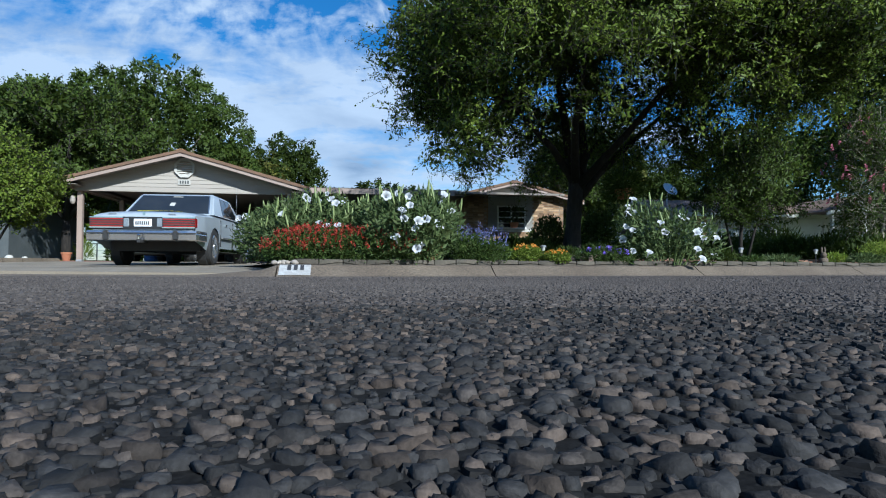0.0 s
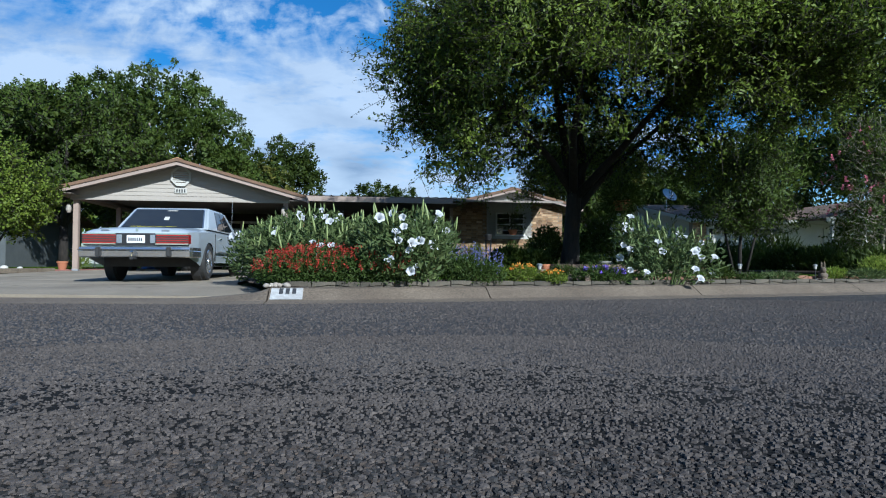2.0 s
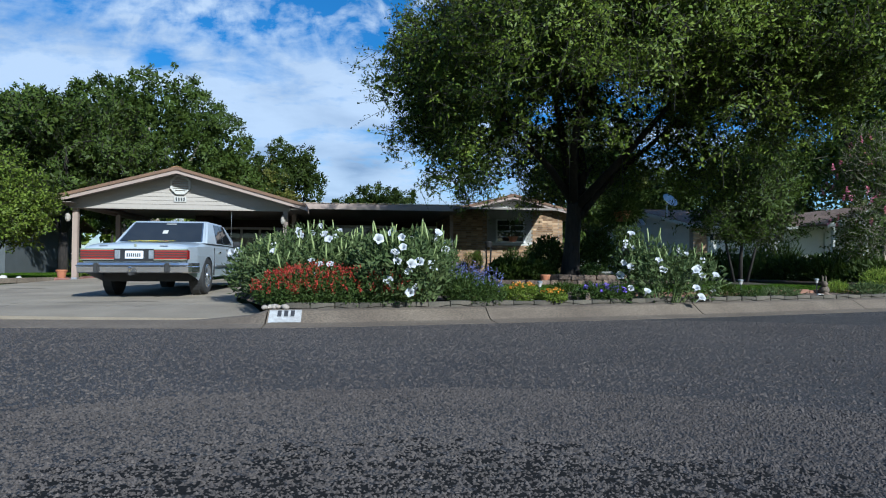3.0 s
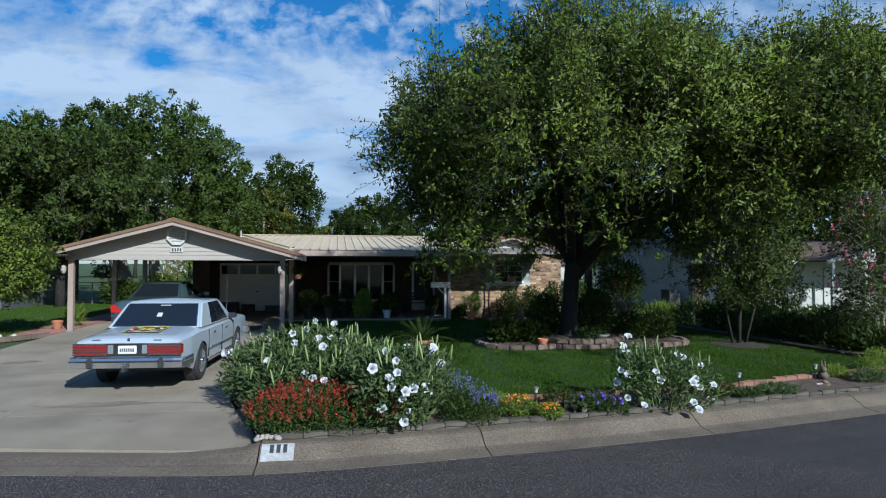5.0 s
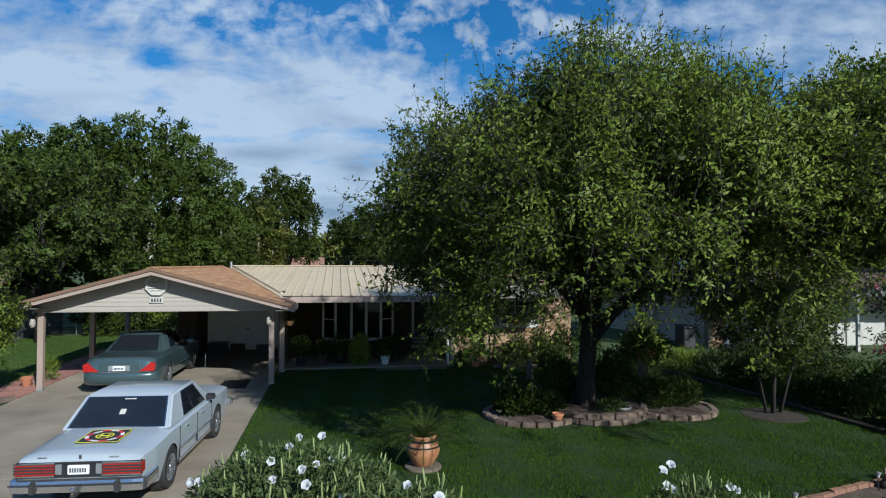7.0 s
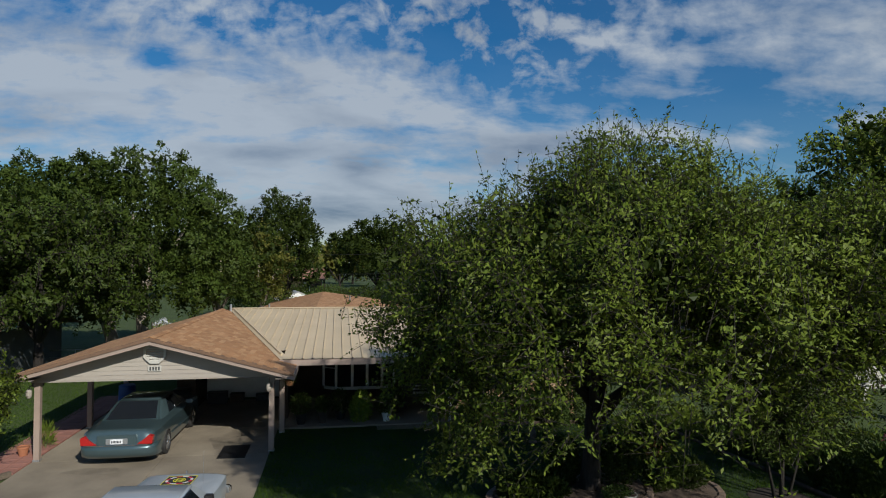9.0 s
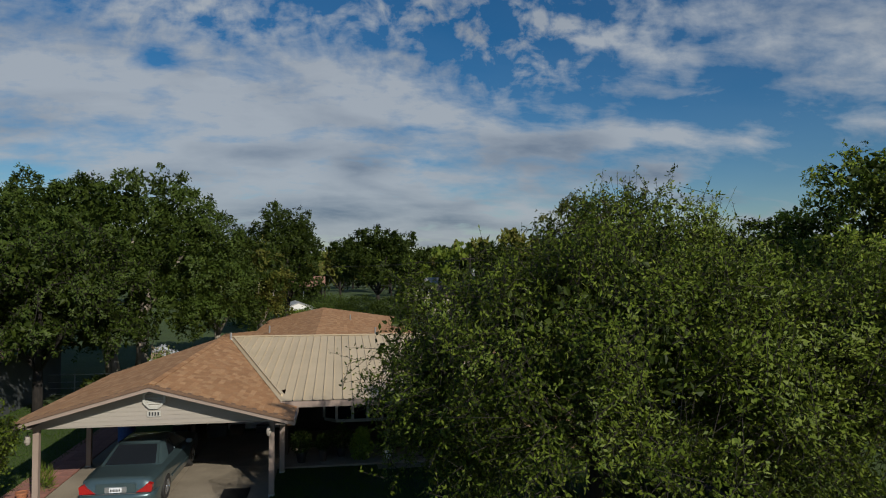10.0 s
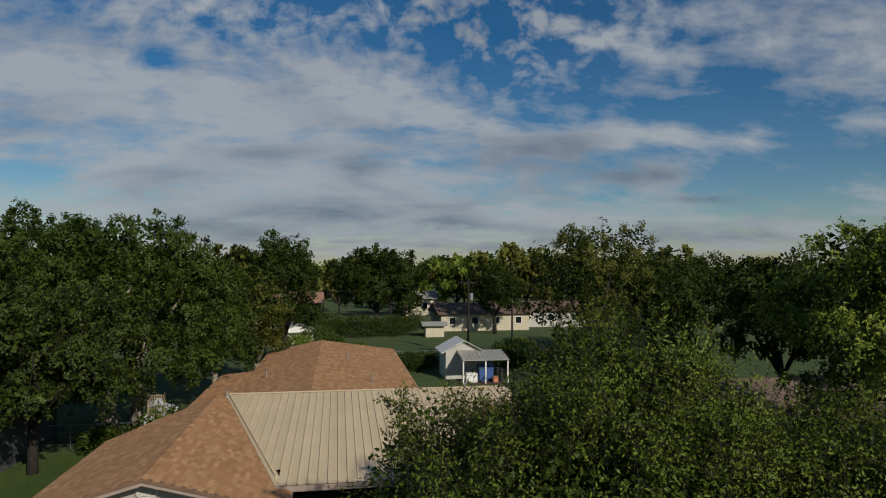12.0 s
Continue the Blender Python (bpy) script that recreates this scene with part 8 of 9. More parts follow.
for a, b in (((7.1, 2.02), (9.0, 3.02)), ((9.0, 3.02), (10.9, 2.02))):
    part("roof", bm_prism([a, b, (b[0], b[1] + 0.05), (a[0], a[1] + 0.05)], 50.9, 54.6), M_WHITE if a[0] < 8 else M_TIN, shed, "pale metal roof", world=True)
part("lean_to_roof", bm_prism([(48.7, 1.75), (51.25, 2.2), (51.25, 2.25), (48.7, 1.80)], 8.4, 12.2, axis="x"), M_TIN, shed, "grey ribbed metal lean-to roof", world=True)
for k in range(11):
    part("roof_rib", bm_prism([(48.7, 1.79), (51.25, 2.24), (51.25, 2.28), (48.7, 1.83)], 8.45 + k * 0.36, 8.49 + k * 0.36, axis="x"), M_TIN, shed, world=True)
for x in (8.5, 10.3, 12.1):
    part("post", bm_box(x - 0.05, x + 0.05, 48.8, 48.9, -0.15, 1.78), M_WHITE, shed, world=True)
part("floor", bm_box(8.3, 12.2, 48.6, 51.2, -0.2, -0.08), M_WALLDARK, shed, world=True)
for (x, y, w, d, h, m, lab) in ((9.3, 49.6, 0.9, 0.6, 0.75, M_WHITE, "white table under the lean-to"), (10.6, 50.3, 1.2, 0.8, 1.3, M_BLUE, "blue tarpaulin-covered pile under the lean-to"), (11.2, 49.3, 0.4, 0.4, 0.5, M_TERRA, "red bucket under the lean-to"), (11.7, 50.2, 0.5, 0.9, 1.0, M_DARKMETAL, "dark machine under the lean-to")):
    ob = thing("yard_clutter", (x, y, -0.1), lab, "clutter", "shed clutter")
    part("body", bm_box(-w / 2, w / 2, -d / 2, d / 2, 0, h * 0.8, 0.05), m, ob)
    part("top", bm_box(-w / 2 - 0.03, w / 2 + 0.03, -d / 2 - 0.03, d / 2 + 0.03, h * 0.8, h, 0.04), m, ob)


def far_house(name, x, y, w, d, h, rise, turn, wall_mat, roof_mat, label, windows=3, ridge="x"):
    root = thing(name, (x, y, -0.16), label, "house", "distant houses", turn)
    part("wall", bm_box(-w / 2, w / 2, -d / 2, d / 2, -0.2, h), wall_mat, root)
    e = 0.5
    poly = [(-d / 2 - e, h - 0.1), (0, h + rise), (d / 2 + e, h - 0.1), (0, h + rise - 0.15)]
    if ridge == "x":
        part("roof", bm_prism([(-d / 2 - e, h - 0.12), (0, h + rise), (d / 2 + e, h - 0.12)], -w / 2 - e, w / 2 + e, axis="x"), roof_mat, root)
    else:
        part("roof", bm_prism([(-w / 2 - e, h - 0.12), (0, h + rise), (w / 2 + e, h - 0.12)], -d / 2 - e, d / 2 + e), roof_mat, root)
        part("gable", bm_prism([(-w / 2, h - 0.05), (0, h + rise * 0.86), (w / 2, h - 0.05)], -d / 2 - e - 0.01, -d / 2 - e - 0.004), wall_mat, root)
    for k in range(windows):
        xx = -w / 2 + w * (k + 0.5) / windows
        win = part("window", bm_box(xx - 0.5, xx + 0.5, -d / 2 - 0.06, -d / 2 - 0.01, h * 0.38, h * 0.8), M_WHITE, root)
        part("pane", bm_box(xx - 0.42, xx + 0.42, -d / 2 - 0.07, -d / 2 - 0.055, h * 0.38 + 0.08, h * 0.8 - 0.08), M_DARKGLASS, win)
    return root


M_TANROOF = material("far_tan_roof", (0.25, 0.13, 0.09), (0.30, 0.16, 0.11), 1.0, 0.9)
M_CREAM = material("cream_wall", (0.44, 0.39, 0.28), (0.50, 0.45, 0.33), 1.5, 0.8)
far_house("garden_shed", 11.2, 82, 2.4, 2.0, 1.6, 0.35, 0, M_CREAM, M_TIN, "small cream garden shed with grey roof", 0)
far_house("distant_house", 19.5, 92, 13, 8, 2.5, 1.3, 2, M_CREAM, M_BROWNROOF, "long low house with brown roof and porch", 4)
far_house("distant_house", 14.5, 118, 7, 7, 3.2, 1.2, 0, M_CREAM, M_TIN, "cream house with pale roof beyond the yards", 3)
far_house("distant_house", 31, 96, 11, 8, 2.5, 1.2, -4, M_OFFWHITE, M_BROWNROOF, "white low house beyond the yards", 3)
far_house("distant_house", -6.2, 76, 3.9, 4.5, 1.75, 0.75, 8, M_WHITE, M_TIN, "small white outbuilding with grey gabled roof", 1, "y")
far_house("distant_house", -8.5, 105, 9, 8, 3.4, 1.5, 0, M_WALLDARK, M_TANROOF, "brown house with reddish roof behind the trees", 2)


def pole(x, y, h, arm):
    root = thing("utility_pole", (x, y, -0.16), "weathered timber utility pole", "utility pole", "utility poles")
    part("pole", bm_tube([(0, 0, 0), (0, 0, h)], [0.14, 0.10], 8), M_BARK, root)
    if arm:
        part("crossarm", bm_box(-0.9, 0.9, -0.05, 0.05, h - 0.5, h - 0.38), M_BARK, root)
        part("transformer", bm_lathe([(0.2, 0), (0.22, 0.1), (0.22, 0.7), (0.15, 0.78)], 12, centre=(0.3, 0, h - 2.3)), M_STEEL, root, "grey transformer drum")


pole(12.2, 64.7, 8.0, True)
pole(17.3, 66, 5.2, False)
pole(34.0, 62.0, 7.3, True)
pole(-24, 66, 8.0, True)
for (a, b, sag) in (((-24, 66, 7.4), (12.2, 64.7, 7.3), 0.9), ((12.2, 64.7, 7.3), (34, 62, 6.9), 0.5), ((-24, 66, 5.4), (12.2, 64.7, 5.0), 0.7), ((12.2, 64.7, 5.0), (17.3, 66, 4.9), 0.1), ((17.3, 66, 4.9), (34, 62, 5.0), 0.4), ((-24, 66, 5.0), (12.2, 64.7, 4.6), 0.8)):
    pts = [Vector(a).lerp(Vector(b), k / 14) - Vector((0, 0, sag * 4 * (k / 14) * (1 - k / 14))) for k in range(15)]
    w = part("overhead_wire", bm_tube(pts, 0.014, 4), M_BLACK)
    tagged(w, "thin dark overhead wire between poles", "wire", "overhead wires")
wf = thing("yard_fence", (8, 60, -0.12), "low wire fence across the back yards", "fence")
for k in range(16):
    part("post", bm_tube([(-4 + k * 2.2, 60, -0.15), (-4 + k * 2.2, 60, 1.05)], 0.03, 5), M_STEEL, wf, world=True)
part("rail", bm_tube([(-4, 60, 1.03), (29, 60, 1.03)], 0.02, 5), M_STEEL, wf, world=True)

# ---- background trees ----
def billow(rnd, r, h, low, n):
    """Lobes of a broad crown: one body and many smaller heads over its upper half and skirts."""
    lobes = [(0, 0, h * 0.60, r * 0.74, r * 0.74, h * 0.27)]
    for k in range(n):
        f = (k + 0.5) / n
        e = math.asin(-0.45 + 1.43 * f) if f < 0.985 else 1.45
        a = k * 2.4 + rnd.uniform(-0.35, 0.35)
        q = rnd.uniform(0.60, 0.80) * math.cos(e) * r
        z = h * (0.60 + 0.31 * math.sin(e) * rnd.uniform(0.86, 1.06) - (0.10 if e < -0.1 else 0))
        s = rnd.uniform(0.26, 0.40)
        lobes.append((q * math.cos(a), q * math.sin(a), max(z, h * (low + 0.10)), r * s, r * s, h * rnd.uniform(0.085, 0.125)))
    return lobes


def oak(loc, r, h, seed, mat=None, bark=None, label="tall broad oak with dark green foliage", twigs=3000, leaf=(0.19, 0.10), low=0.08, group="background trees", per=7, lobes=None, stems=None, heads=16, gaps=0.12, far=False):
    rnd = random.Random(seed)
    lobes = lobes or billow(rnd, r, h, low, heads)
    lean = rnd.uniform(-0.6, 0.6)
    q = h / 36
    trunk = stems or [[(0, 0, -0.3, q), (lean * 0.2, 0, h * 0.15, q * 0.8), (lean * 0.6, 0.1, h * 0.38, q * 0.55)]]
    for k in range(4):
        a = k * 1.6 + rnd.uniform(-0.4, 0.4)
        trunk.append([(lean * 0.3, 0, h * 0.22, q * 0.5), (0.3 * r * math.cos(a), 0.3 * r * math.sin(a), h * 0.45, q * 0.34), (0.5 * r * math.cos(a), 0.5 * r * math.sin(a), h * 0.65, q * 0.2)])
    return tree("oak_tree", loc, label, lobes, trunk, mat or M_LEAF_O, bark or M_BARK, twigs=twigs, per=per, leaf=leaf, twig_len=0.42 if not far else 0.6, seed=seed, droop=0.45, floor=h * low, limbs=24, bare=loc[1] > 34,
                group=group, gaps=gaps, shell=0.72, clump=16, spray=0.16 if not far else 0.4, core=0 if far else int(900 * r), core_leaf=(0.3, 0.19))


# the great oak behind the carport: two pale leaning stems under a heavy crown
oak((-12.8, 38.0, 0.1), 6.4, 12.4, 201, bark=M_BARK_L, twigs=7600, per=9, leaf=(0.18, 0.085), label="great spreading oak with pale forked stems and dense green crown",
    lobes=[(0.2, 1.0, 7.4, 4.6, 3.6, 3.6), (0.6, -0.5, 10.5, 2.5, 2.6, 1.75), (-1.6, 0.2, 10.3, 2.0, 2.2, 1.6), (-3.2, 0.3, 9.7, 2.0, 2.2, 1.7), (2.7, 0.3, 9.6, 2.0, 2.2, 1.5), (4.2, 0.2, 8.0, 1.9, 2.1, 1.7), (-4.9, 0.2, 8.2, 1.9, 2.1, 1.6),
           (1.4, -2.8, 8.4, 2.2, 2.0, 1.7), (-1.7, -3.0, 8.1, 2.2, 2.0, 1.7), (3.6, -2.4, 6.0, 1.9, 1.8, 1.7), (-4.5, -2.6, 6.2, 2.0, 1.9, 1.7), (0.0, -3.9, 6.2, 2.2, 1.7, 1.7), (2.3, -4.0, 4.5, 1.8, 1.5, 1.5), (-2.5, -4.2, 4.4, 2.0, 1.5, 1.7),
           (-5.9, -1.4, 4.8, 1.8, 1.8, 1.7), (5.0, -0.6, 5.4, 1.5, 1.6, 1.6), (4.3, -2.8, 3.9, 1.3, 1.3, 1.2), (-0.6, -4.8, 3.6, 1.5, 1.2, 1.3)],
    stems=[[(-0.6, -0.4, -0.3, 0.42), (-0.9, -0.4, 1.4, 0.34), (-1.5, -0.4, 3.4, 0.28), (-2.2, -0.2, 5.6, 0.18)], [(0.5, -0.3, -0.3, 0.40), (0.7, -0.3, 1.6, 0.33), (0.5, -0.2, 3.6, 0.27), (1.2, 0.0, 5.8, 0.18)]])
oak((-23.8, 52.0, 0.0), 5.2, 14.0, 204, twigs=2400, per=9, leaf=(0.20, 0.10))
oak((-18.6, 38.7, 0.1), 5.2, 10.6, 203, twigs=3900, per=9, leaf=(0.18, 0.085))
oak((-25.0, 39.5, 0.1), 5.4, 9.6, 206, twigs=1800, per=9)
oak((-9.0, 43.5, 0.0), 2.9, 9.4, 202, bark=M_BARK_L, per=11, twigs=2400, leaf=(0.15, 0.075))
oak((-14.2, 30.2, 0.2), 4.7, 8.7, 219, twigs=4200, per=9, leaf=(0.16, 0.08), low=0.06)
oak((-7.0, 48.5, -0.1), 2.3, 9.0, 207, M_LEAF_B, M_BARK_L, "thin-leaved brownish tree with pale trunk", 1300, low=0.3, gaps=0.4)
oak((-6.1, 57.8, -0.1), 3.6, 12.7, 208, M_LEAF_D, None, "tall dark round-headed tree", 2800, leaf=(0.2, 0.11), heads=18)
oak((4.0, 87.0, -0.2), 7.6, 12.3, 209, M_LEAF_D, None, "wide dark tree in a far yard", 3200, (0.34, 0.18), 0.03)
oak((20.0, 84.0, -0.2), 4.4, 10.3, 210, M_LEAF_D, None, "dark tree beside the far house", 1600, (0.28, 0.14), 0.3)
oak((18.6, 47.2, 0.0), 5.4, 13.4, 211, M_LEAF_B, None, "olive-brown tree behind the houses", 3400, (0.17, 0.075), 0.3, gaps=0.4)
oak((18.3, 18.6, 0.2), 4.6, 11.7, 212, M_LEAF_Y, None, "big yellow-green tree in the neighbouring garden", 4600, (0.14, 0.07), 0.22, gaps=0.3)
oak((28.0, 25.0, 0.2), 5.0, 11.9, 213, M_LEAF, None, "big green tree in the neighbouring garden", 2000, (0.24, 0.12), 0.2)
oak((9.8, 27.6, 0.2), 2.6, 6.7, 214, M_LEAF_O, None, "bushy tree between the houses", 2200, (0.12, 0.05), 0.15)
oak((30.0, 60.0, -0.1), 6.0, 11.1, 215, M_LEAF_D, None, "dark tree in a far yard", 1600, (0.25, 0.12), 0.15)
oak((38.0, 62.0, -0.1), 6.0, 11.4, 216, M_LEAF_D, None, "dark tree in a far yard", 1600, (0.25, 0.12), 0.15)
oak((26.5, 36.0, 0.1), 5.0, 10.0, 217, M_LEAF_D, None, "dark tree behind the neighbouring house", 1900, (0.24, 0.12), 0.2)
oak((24.0, 47.0, 0.0), 4.0, 9.2, 218, M_LEAF_D, None, "dark tree in the back yards", 1600, (0.24, 0.12), 0.15)
# a few prototypes, copied into the far tree line
rnd = random.Random(77)
protos = [oak((-70, 150, -0.2), 8.0, 11.5, 231, M_LEAF_O, None, "distant tree in the tree line", 230, (1.2, 0.8), 0.05, "distant trees", 6, far=True),
          oak((-40, 165, -0.2), 9.0, 13.0, 232, M_LEAF_B, None, "distant olive tree in the tree line", 230, (1.2, 0.8), 0.05, "distant trees", 6, far=True),
          oak((-15, 175, -0.2), 7.5, 12.0, 233, M_LEAF, None, "distant pale green tree in the tree line", 230, (1.2, 0.8), 0.05, "distant trees", 6, far=True)]
for k in range(64):
    d = rnd.choice((112, 135, 150, 175, 200, 240, 300))
    a = radians(rnd.uniform(-38, 58))
    x, y = d * math.sin(a), d * math.cos(a)
    if d < 130 and -12 < x < 42:
        d += 60
        x, y = d * math.sin(a), d * math.cos(a)
    s = rnd.uniform(0.75, 1.12)
    copy_thing(rnd.choice(protos), pose(x, y, -0.2, 0, 0, rnd.uniform(0, 360)) @ Matrix.Diagonal((s, s, s * rnd.uniform(0.85, 1.05), 1)))
# the nearer row behind the far houses
for k, (x, y, s) in enumerate(((12, 128, 0.85), (20, 112, 0.92), (26, 108, 1.0), (33, 112, 0.95), (40, 106, 1.0), (47, 104, 0.95), (8, 112, 0.8), (-1, 110, 0.8), (-12, 118, 0.8), (-20, 100, 0.75), (-4, 126, 0.85), (54, 98, 0.95), (23, 120, 0.9), (37, 100, 0.7))):
    copy_thing(protos[(k * 2 + k // 3) % 3], pose(x, y, -0.2, 0, 0, k * 67) @ Matrix.Diagonal((s * 0.8, s * 0.8, s, 1)))
# low hedges that close the yards
for k, (x, y, r, h, m) in enumerate(((-5.5, 66, 2.0, 2.2, M_LEAF), (-2.0, 68, 1.8, 2.0, M_LEAF_O), (5.0, 56, 1.6, 1.6, M_LEAF_D), (6.6, 57.5, 1.4, 1.3, M_LEAF_D), (14.5, 56, 1.8, 1.5, M_LEAF_D), (-10.5, 33.5, 1.2, 1.5, M_LEAF_D), (-12.5, 33.2, 1.0, 1.2, M_LEAF_D), (-8.0, 34.0, 1.0, 1.3, M_LEAF), (16, 60, 2.5, 2.2, M_LEAF), (-3.5, 70, 2.2, 2.6, M_LEAF_O), (-7.5, 83, 3.0, 3.4, M_LEAF_D), (-2.5, 84, 3.0, 3.0, M_LEAF_O), (1.5, 83, 3.0, 2.8, M_LEAF_D), (6.0, 84, 3.0, 2.6, M_LEAF_D), (8.5, 90, 2.6, 3.4, M_LEAF_D), (-11, 72, 2.6, 3.2, M_LEAF_O), (0.5, 62, 1.6, 1.8, M_LEAF_O))):
    plant("yard_bush", (x, y, float(lawn_z(0, y))), "green bush in the back yards", [(0, 0, h * 0.45, r, r, h * 0.55)], m, int(900 * r), (0.25, 0.12), 240 + k, "bush", "yard bushes", stems=8)
wb = plant("white_flower_bush", (-9.3, 31.5, 0.2), "bush with white blossoms behind the roof", [(0, 0, 1.4, 0.9, 0.9, 1.3)], M_LEAF, 1300, (0.12, 0.06), 260, "flowering bush", stems=10)
spikes(wb, top_points([(0, 0, 1.4, 0.9, 0.9, 1.35)], 60, 261, 0.0), M_PETAL, 262, 0.3, 0.09, 6, 0.06, "blossom")

# ---- bricks of the front wing ----
brick_me = bpy.data.meshes.new("brick")
b = bm_box(-0.098, 0.098, -0.006, 0.006, -0.0325, 0.0325)
b.to_mesh(brick_me)
b.free()
brick_me.materials.append(M_BRICK)
made, rest = 0, []
rnd = random.Random(5)
for wall, x0, x1, z0, z1 in wall_parts:
    rows = int((2.95 if z1 > 2 else z1 - 0.01 - z0 + z0) / 0.0755 - z0 / 0.0755)
    for r in range(rows):
        z = z0 + 0.04 + r * 0.0755
        if z > 0.0755 * 2 + z1 and z > wing_top(x0) - 0.05:
            continue
        x = x0 + (0.05 if r % 2 else 0.1)
        while x < x1 - 0.02:
            half = min(0.098, x1 - x - 0.003, x - x0 + 0.098)
            if z + 0.04 < wing_top(x) and z < 3.0:
                if made < 300:
                    ob = new("brick", brick_me)
                    ob.parent = wall
                    ob.matrix_parent_inverse = (house.matrix_basis @ wall.matrix_parent_inverse).inverted()
                    ob.matrix_basis = Matrix.Translation((x, BY - 0.003 - rnd.uniform(0, 0.004), z)) @ Matrix.Diagonal((max(half, 0.02) / 0.098, 1, 1, 1))
                    made += 1
                else:
                    rest.append((x, z, max(half, 0.02), rnd.uniform(0, 0.004)))
            x += 0.2085
bm = bmesh.new()
for x, z, half, out in rest:
    bm_box(x - half, x + half, BY - 0.009 - out, BY + 0.003, z - 0.0325, z + 0.0325, bm=bm)
part("brick_field", bm, M_BRICK_I, house, world=True)["kind"] = "stuff"
bm = bmesh.new()
for r in range(34):
    y = BY + 0.1 + (0.1 if r % 2 else 0)
    while y < WY - 0.1:
        bm_box(BX0 - 0.009, BX0 + 0.003, y - 0.098, y + 0.098, 0.19 + r * 0.0755 - 0.0325, 0.19 + r * 0.0755 + 0.0325, bm=bm)
        y += 0.2085
part("brick_field", bm, M_BRICK_I, house, world=True)["kind"] = "stuff"

# ---- chippings of the road surface, last ----
def chip_shape(rnd, top_ring, mid_ring):
    """A flattish stone: a flat-topped dome of uneven rings, about 1 across."""
    WOB, SKEW = [rnd.random() for _ in range(8)], [rnd.random() for _ in range(8)]
    V = [(0.0, 0.0, 0.31 + 0.05 * rnd.random())]
    for ring, r, z in ((top_ring, 0.40, 0.30), (mid_ring, 0.50, 0.10), (mid_ring, 0.44, -0.22)):
        for k in range(ring):
            a = 2 * math.pi * (k + 0.45 * (SKEW[k % 8] - 0.5)) / ring
            q = r * (0.62 + 0.66 * WOB[k % 8])
            V.append((q * math.cos(a), q * math.sin(a), z + 0.22 * (rnd.random() - 0.5)))
    return V


def chip_faces(n):
    F = [(0, 1 + k, 1 + (k + 1) % n) for k in range(n)]
    for lv in range(2):
        a, b = 1 + lv * n, 1 + (lv + 1) * n
        for k in range(n):
            F += [(a + k, b + k, b + (k + 1) % n), (a + k, b + (k + 1) % n, a + (k + 1) % n)]
    return F


rnd = random.Random(12)
SHAPES = {n: [np.array(chip_shape(rnd, n, n)) for _ in range(14)] for n in (5, 7)}
rng = np.random.default_rng(9)
# a stretch of the road, out from the middle towards the kerb, in its single stones
SPOT = np.array([-1.58, -1.08])
step = 0.0084
gx0, gy0 = np.meshgrid(np.arange(-0.95, 0.95, step), np.arange(-0.75, 1.25, step))
cx = SPOT[0] + gx0.ravel() + rng.normal(size=gx0.size) * step * 0.3
cy = SPOT[1] + gy0.ravel() + rng.normal(size=gx0.size) * step * 0.3
dist = np.hypot(cx - SPOT[0], cy - SPOT[1] + 0.36)
keep = (dist < 1.15 + 0.12 * rng.random(cx.size)) & (rng.random(cx.size) < np.interp(dist, (0.8, 1.25), (0.9, 0.78))) & (np.abs(cx - SPOT[0]) < 0.28 + 0.72 * (cy - SPOT[1] + 0.52))
cx, cy, dist = cx[keep], cy[keep], dist[keep]
order = np.argsort(dist)
cx, cy, dist = cx[order], cy[order], dist[order]
size = 1.1 * step * rng.choice((0.7, 1.0, 1.3, 1.75), len(cx), p=(0.26, 0.36, 0.26, 0.12)) * (0.85 + 0.3 * rng.random(len(cx)))
wide, turn, tall = 0.55 + 0.5 * rng.random(len(cx)), rng.random(len(cx)) * 2 * np.pi, 0.54 + 0.42 * rng.random(len(cx))
cz = road_z(cx, cy) + 0.0005
NEAR = 300
meshes = []
for s in SHAPES[7]:
    me = mesh_from("chipping", s, chip_faces(7), True)
    me.materials.append(M_PEBBLE_OB)
    meshes.append(me)
for k in range(NEAR):
    ob = new("chipping", meshes[k % len(meshes)])
    ob.parent = road
    ob.matrix_basis = pose(cx[k], cy[k], cz[k], rng.normal() * 6, rng.normal() * 6, math.degrees(turn[k])) @ Matrix.Diagonal((size[k], size[k] * wide[k], size[k] * tall[k], 1))


def chip_field(lo, hi, n):
    m = hi - lo
    base = np.stack(SHAPES[n])[rng.integers(14, size=m)]
    c, s = np.cos(turn[lo:hi])[:, None], np.sin(turn[lo:hi])[:, None]
    X, Y, Z = base[..., 0] * size[lo:hi, None], base[..., 1] * (size * wide)[lo:hi, None], base[..., 2] * (size * tall)[lo:hi, None]
    tx, ty = rng.normal(size=(m, 1)) * 0.12, rng.normal(size=(m, 1)) * 0.12
    V = np.stack([cx[lo:hi, None] + X * c - Y * s, cy[lo:hi, None] + X * s + Y * c, cz[lo:hi, None] + Z + X * tx + Y * ty], -1)
    F = np.array(chip_faces(n))[None] + (np.arange(m) * base.shape[1])[:, None, None]
    ob = link_mesh("chipping_field", mesh_from("chipping_field", V.reshape(-1, 3), F.reshape(-1, 3), True), M_PEBBLE, road)
    ob["kind"] = "stuff"


FINE = int(np.searchsorted(dist, 0.26))
chip_field(NEAR, FINE, 7)
MID = int(np.searchsorted(dist, 0.45))
chip_field(FINE, MID, 5)


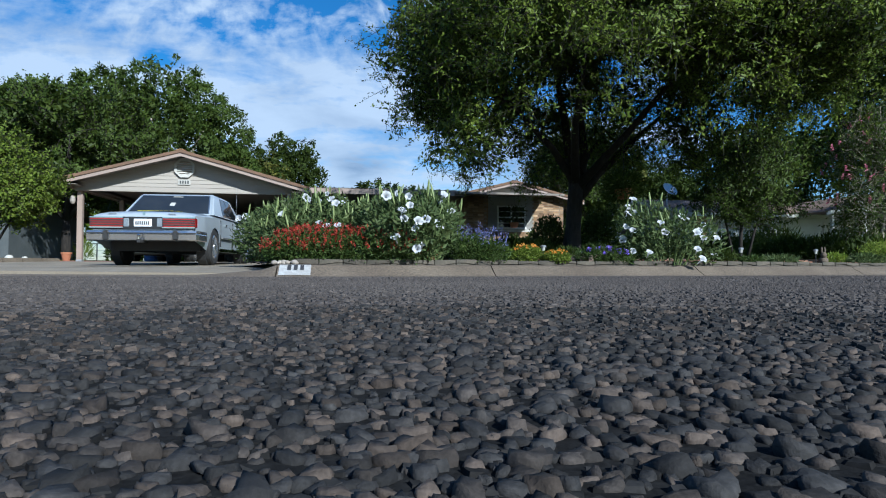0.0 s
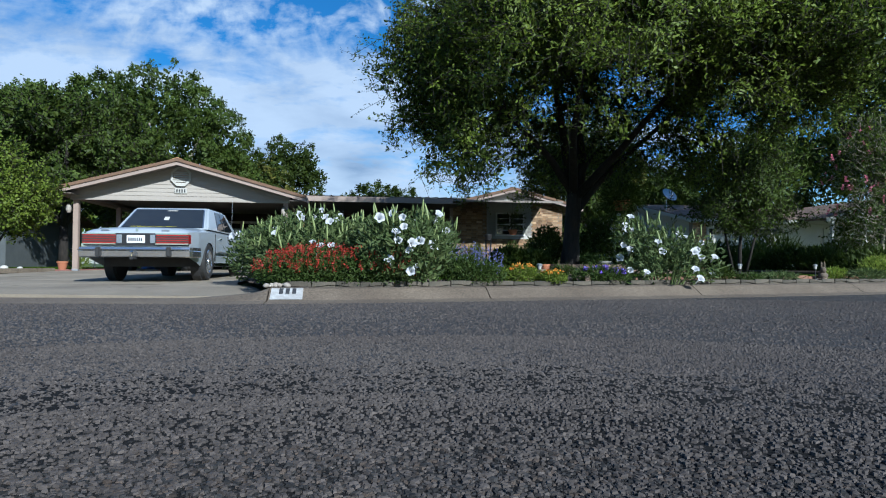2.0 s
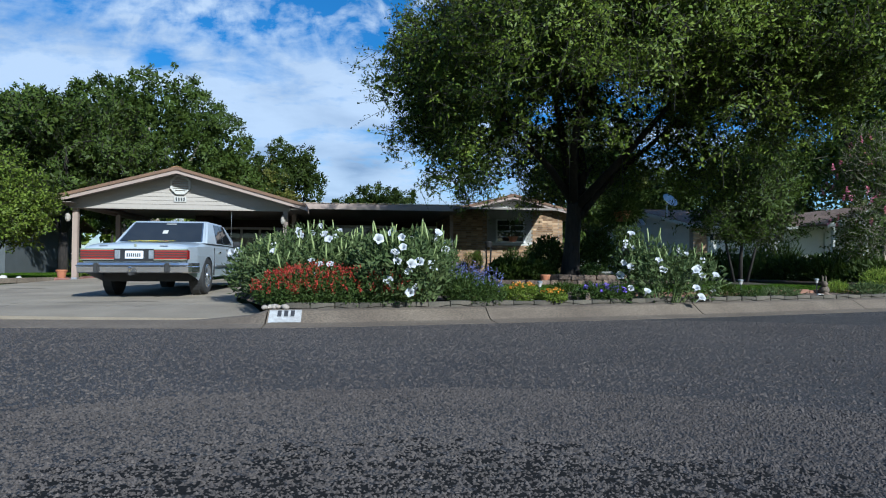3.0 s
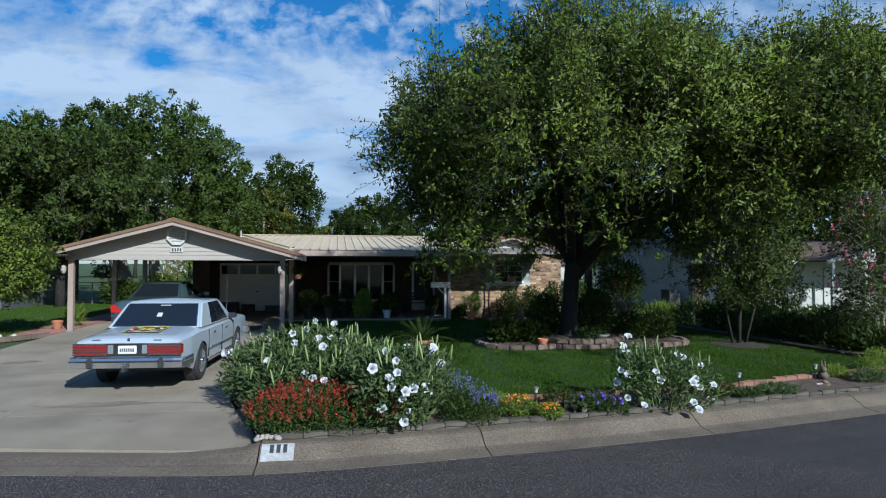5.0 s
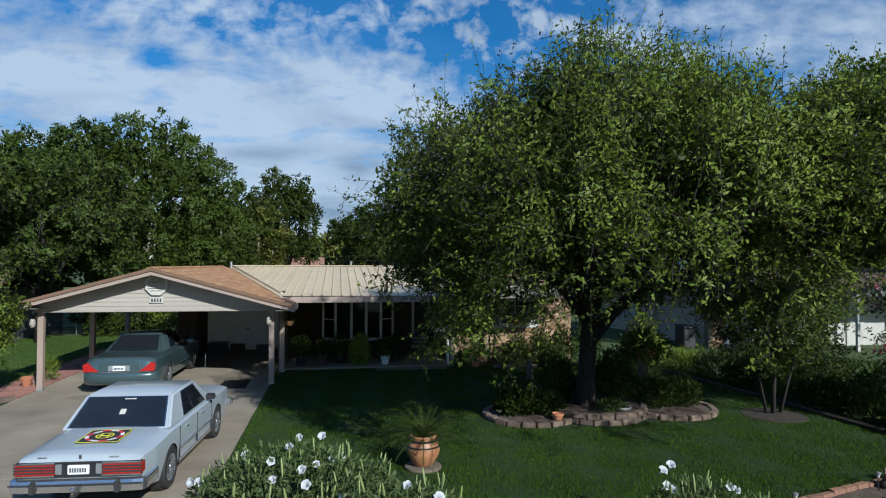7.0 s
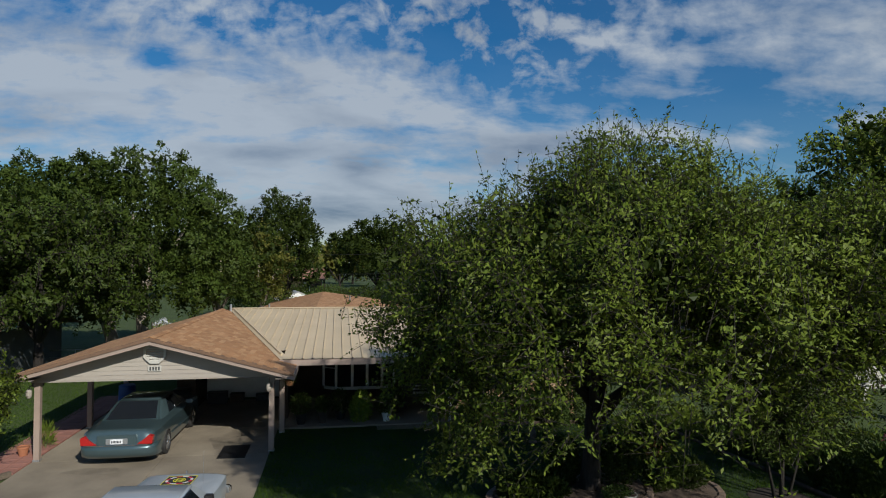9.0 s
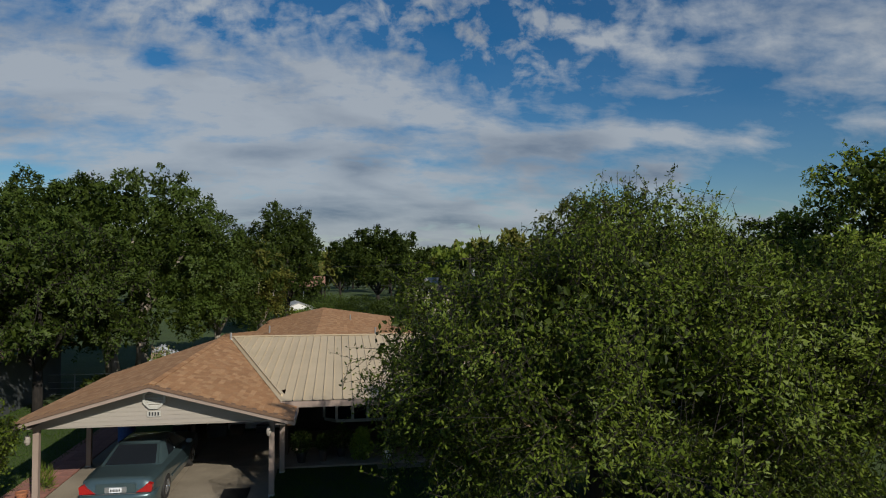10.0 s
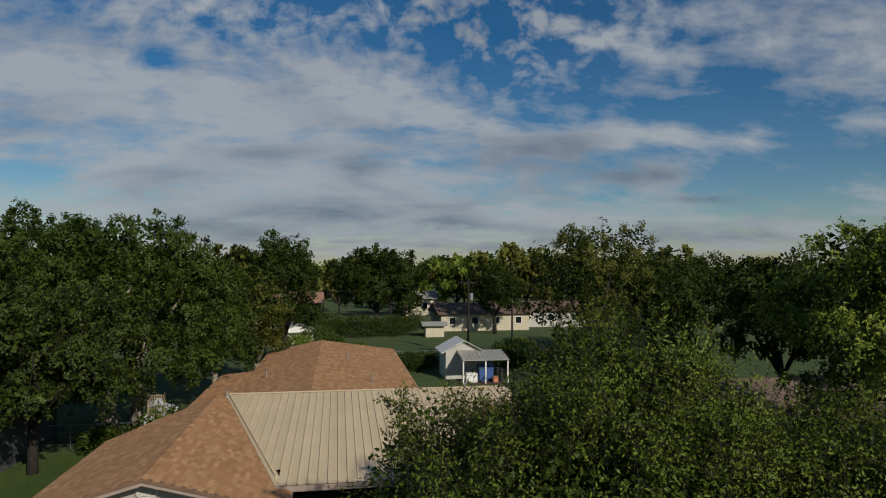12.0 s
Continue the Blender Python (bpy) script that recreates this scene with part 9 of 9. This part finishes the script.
def fan(n, r0, r1, spread):
    """Points over a fan of the road that opens from the middle of the street towards the kerb."""
    d = np.sqrt(r0 * r0 + (r1 * r1 - r0 * r0) * rng.random(n))
    a = 0.166 + spread * (2 * rng.random(n) - 1)
    x, y = -1.62 + d * np.sin(a), -1.55 + d * np.cos(a)
    ok = y < curb_y(x) - 0.645
    return x[ok], y[ok], d[ok]


def flat_stones(name, x, y, r, tall, mat):
    """Four-sided stones with a smaller uneven top."""
    n = len(x)
    b0, z = rng.random(n) * 2 * np.pi, road_z(x, y)
    foot = [np.stack([x + r * (0.65 + 0.6 * rng.random(n)) * np.cos(b0 + k * 1.571), y + r * (0.65 + 0.6 * rng.random(n)) * np.sin(b0 + k * 1.571), z - 0.0005], -1) for k in range(4)]
    top = [p + np.stack([(x - p[:, 0]) * 0.3, (y - p[:, 1]) * 0.3, r * tall * (0.7 + 0.6 * rng.random(n))], -1) for p in foot]
    F = np.array([(4, 5, 6, 7), (0, 1, 5, 4), (1, 2, 6, 5), (2, 3, 7, 6), (3, 0, 4, 7)])[None] + (np.arange(n) * 8)[:, None, None]
    ob = link_mesh(name, mesh_from(name, np.stack(foot + top, 1).reshape(-1, 3), F.reshape(-1, 4)), mat, road)
    ob["kind"] = "stuff"


flat_stones("chipping_field", cx[MID:], cy[MID:], size[MID:] * 0.5, 0.62, M_PEBBLE)
# small chips that fill between the larger stones
x, y, d = fan(14000, 0.1, 1.6, 0.8)
flat_stones("small_chips", x, y, 0.0025 + 0.0030 * rng.random(len(x)), 0.5, M_CHIP)
# tar between the stones, in small overlapping patches
x, y, d = fan(30000, 0.1, 2.4, 0.80)
ok = rng.random(len(x)) < np.interp(d, (0, 0.9, 1.3, 2.4), (1.0, 0.9, 0.35, 0.0))
tx, ty = x[ok], y[ok]
n = len(tx)
r = 0.012 + 0.022 * rng.random(n)
tz = road_z(tx, ty) + 0.0002 + 0.0006 * rng.random(n)
V = np.stack([np.stack([tx + r * (0.7 + 0.5 * rng.random(n)) * math.cos(k * 1.047), ty + r * (0.7 + 0.5 * rng.random(n)) * math.sin(k * 1.047), tz], -1) for k in range(6)], 1)
M_TAR = material("tar_film", (0.011, 0.0107, 0.0105), (0.018, 0.0175, 0.017), 60, 0.95, 0.0006, 300, fleck=0.4, spec=0.05)
ob = link_mesh("tar_film", mesh_from("tar_film", V.reshape(-1, 3), np.arange(n * 6).reshape(n, 6)), M_TAR, road)
ob["kind"] = "stuff"
# stones of the next stretch, then coarser grit up to the kerb
M_GRIT = material("coarse_grit", (0.050, 0.042, 0.038), (0.070, 0.060, 0.053), 0.8, 0.85, 0, 60, rand="island", spread=0.30, fleck=0.2, third=(0.080, 0.067, 0.058), spec=0.3)
x, y, d = fan(11500, 1.0, 1.8, 0.74)
flat_stones("chipping_field", x, y, 0.0042 + 0.0040 * rng.random(len(x)), 0.75, M_GRIT)


def peaked_stones(x, y, r):
    """Small stones with four sides that meet in an uneven peak."""
    n = len(x)
    a, z = rng.random(n) * 2 * np.pi, road_z(x, y)
    ring = [np.stack([x + r * (0.7 + 0.6 * rng.random(n)) * np.cos(a + k * 1.571), y + r * (0.7 + 0.6 * rng.random(n)) * np.sin(a + k * 1.571), z - 0.0005], -1) for k in range(4)]
    peak = np.stack([x + r * 0.4 * rng.normal(size=n), y + r * 0.4 * rng.normal(size=n), z + r * (0.5 + 0.4 * rng.random(n))], -1)
    F = np.array([(0, 1, 4), (1, 2, 4), (2, 3, 4), (3, 0, 4)])[None] + (np.arange(n) * 5)[:, None, None]
    ob = link_mesh("grit_field", mesh_from("grit_field", np.stack(ring + [peak], 1).reshape(-1, 3), F.reshape(-1, 3)), M_GRIT, road)
    ob["kind"] = "stuff"


x, y, d = fan(34000, 1.65, 3.3, 0.74)
peaked_stones(x, y, 0.0044 + 0.0046 * rng.random(len(x)))
x, y, d = fan(52000, 3.0, 8.4, 0.74)
peaked_stones(x, y, 0.0055 + 0.0075 * rng.random(len(x)) ** 2)
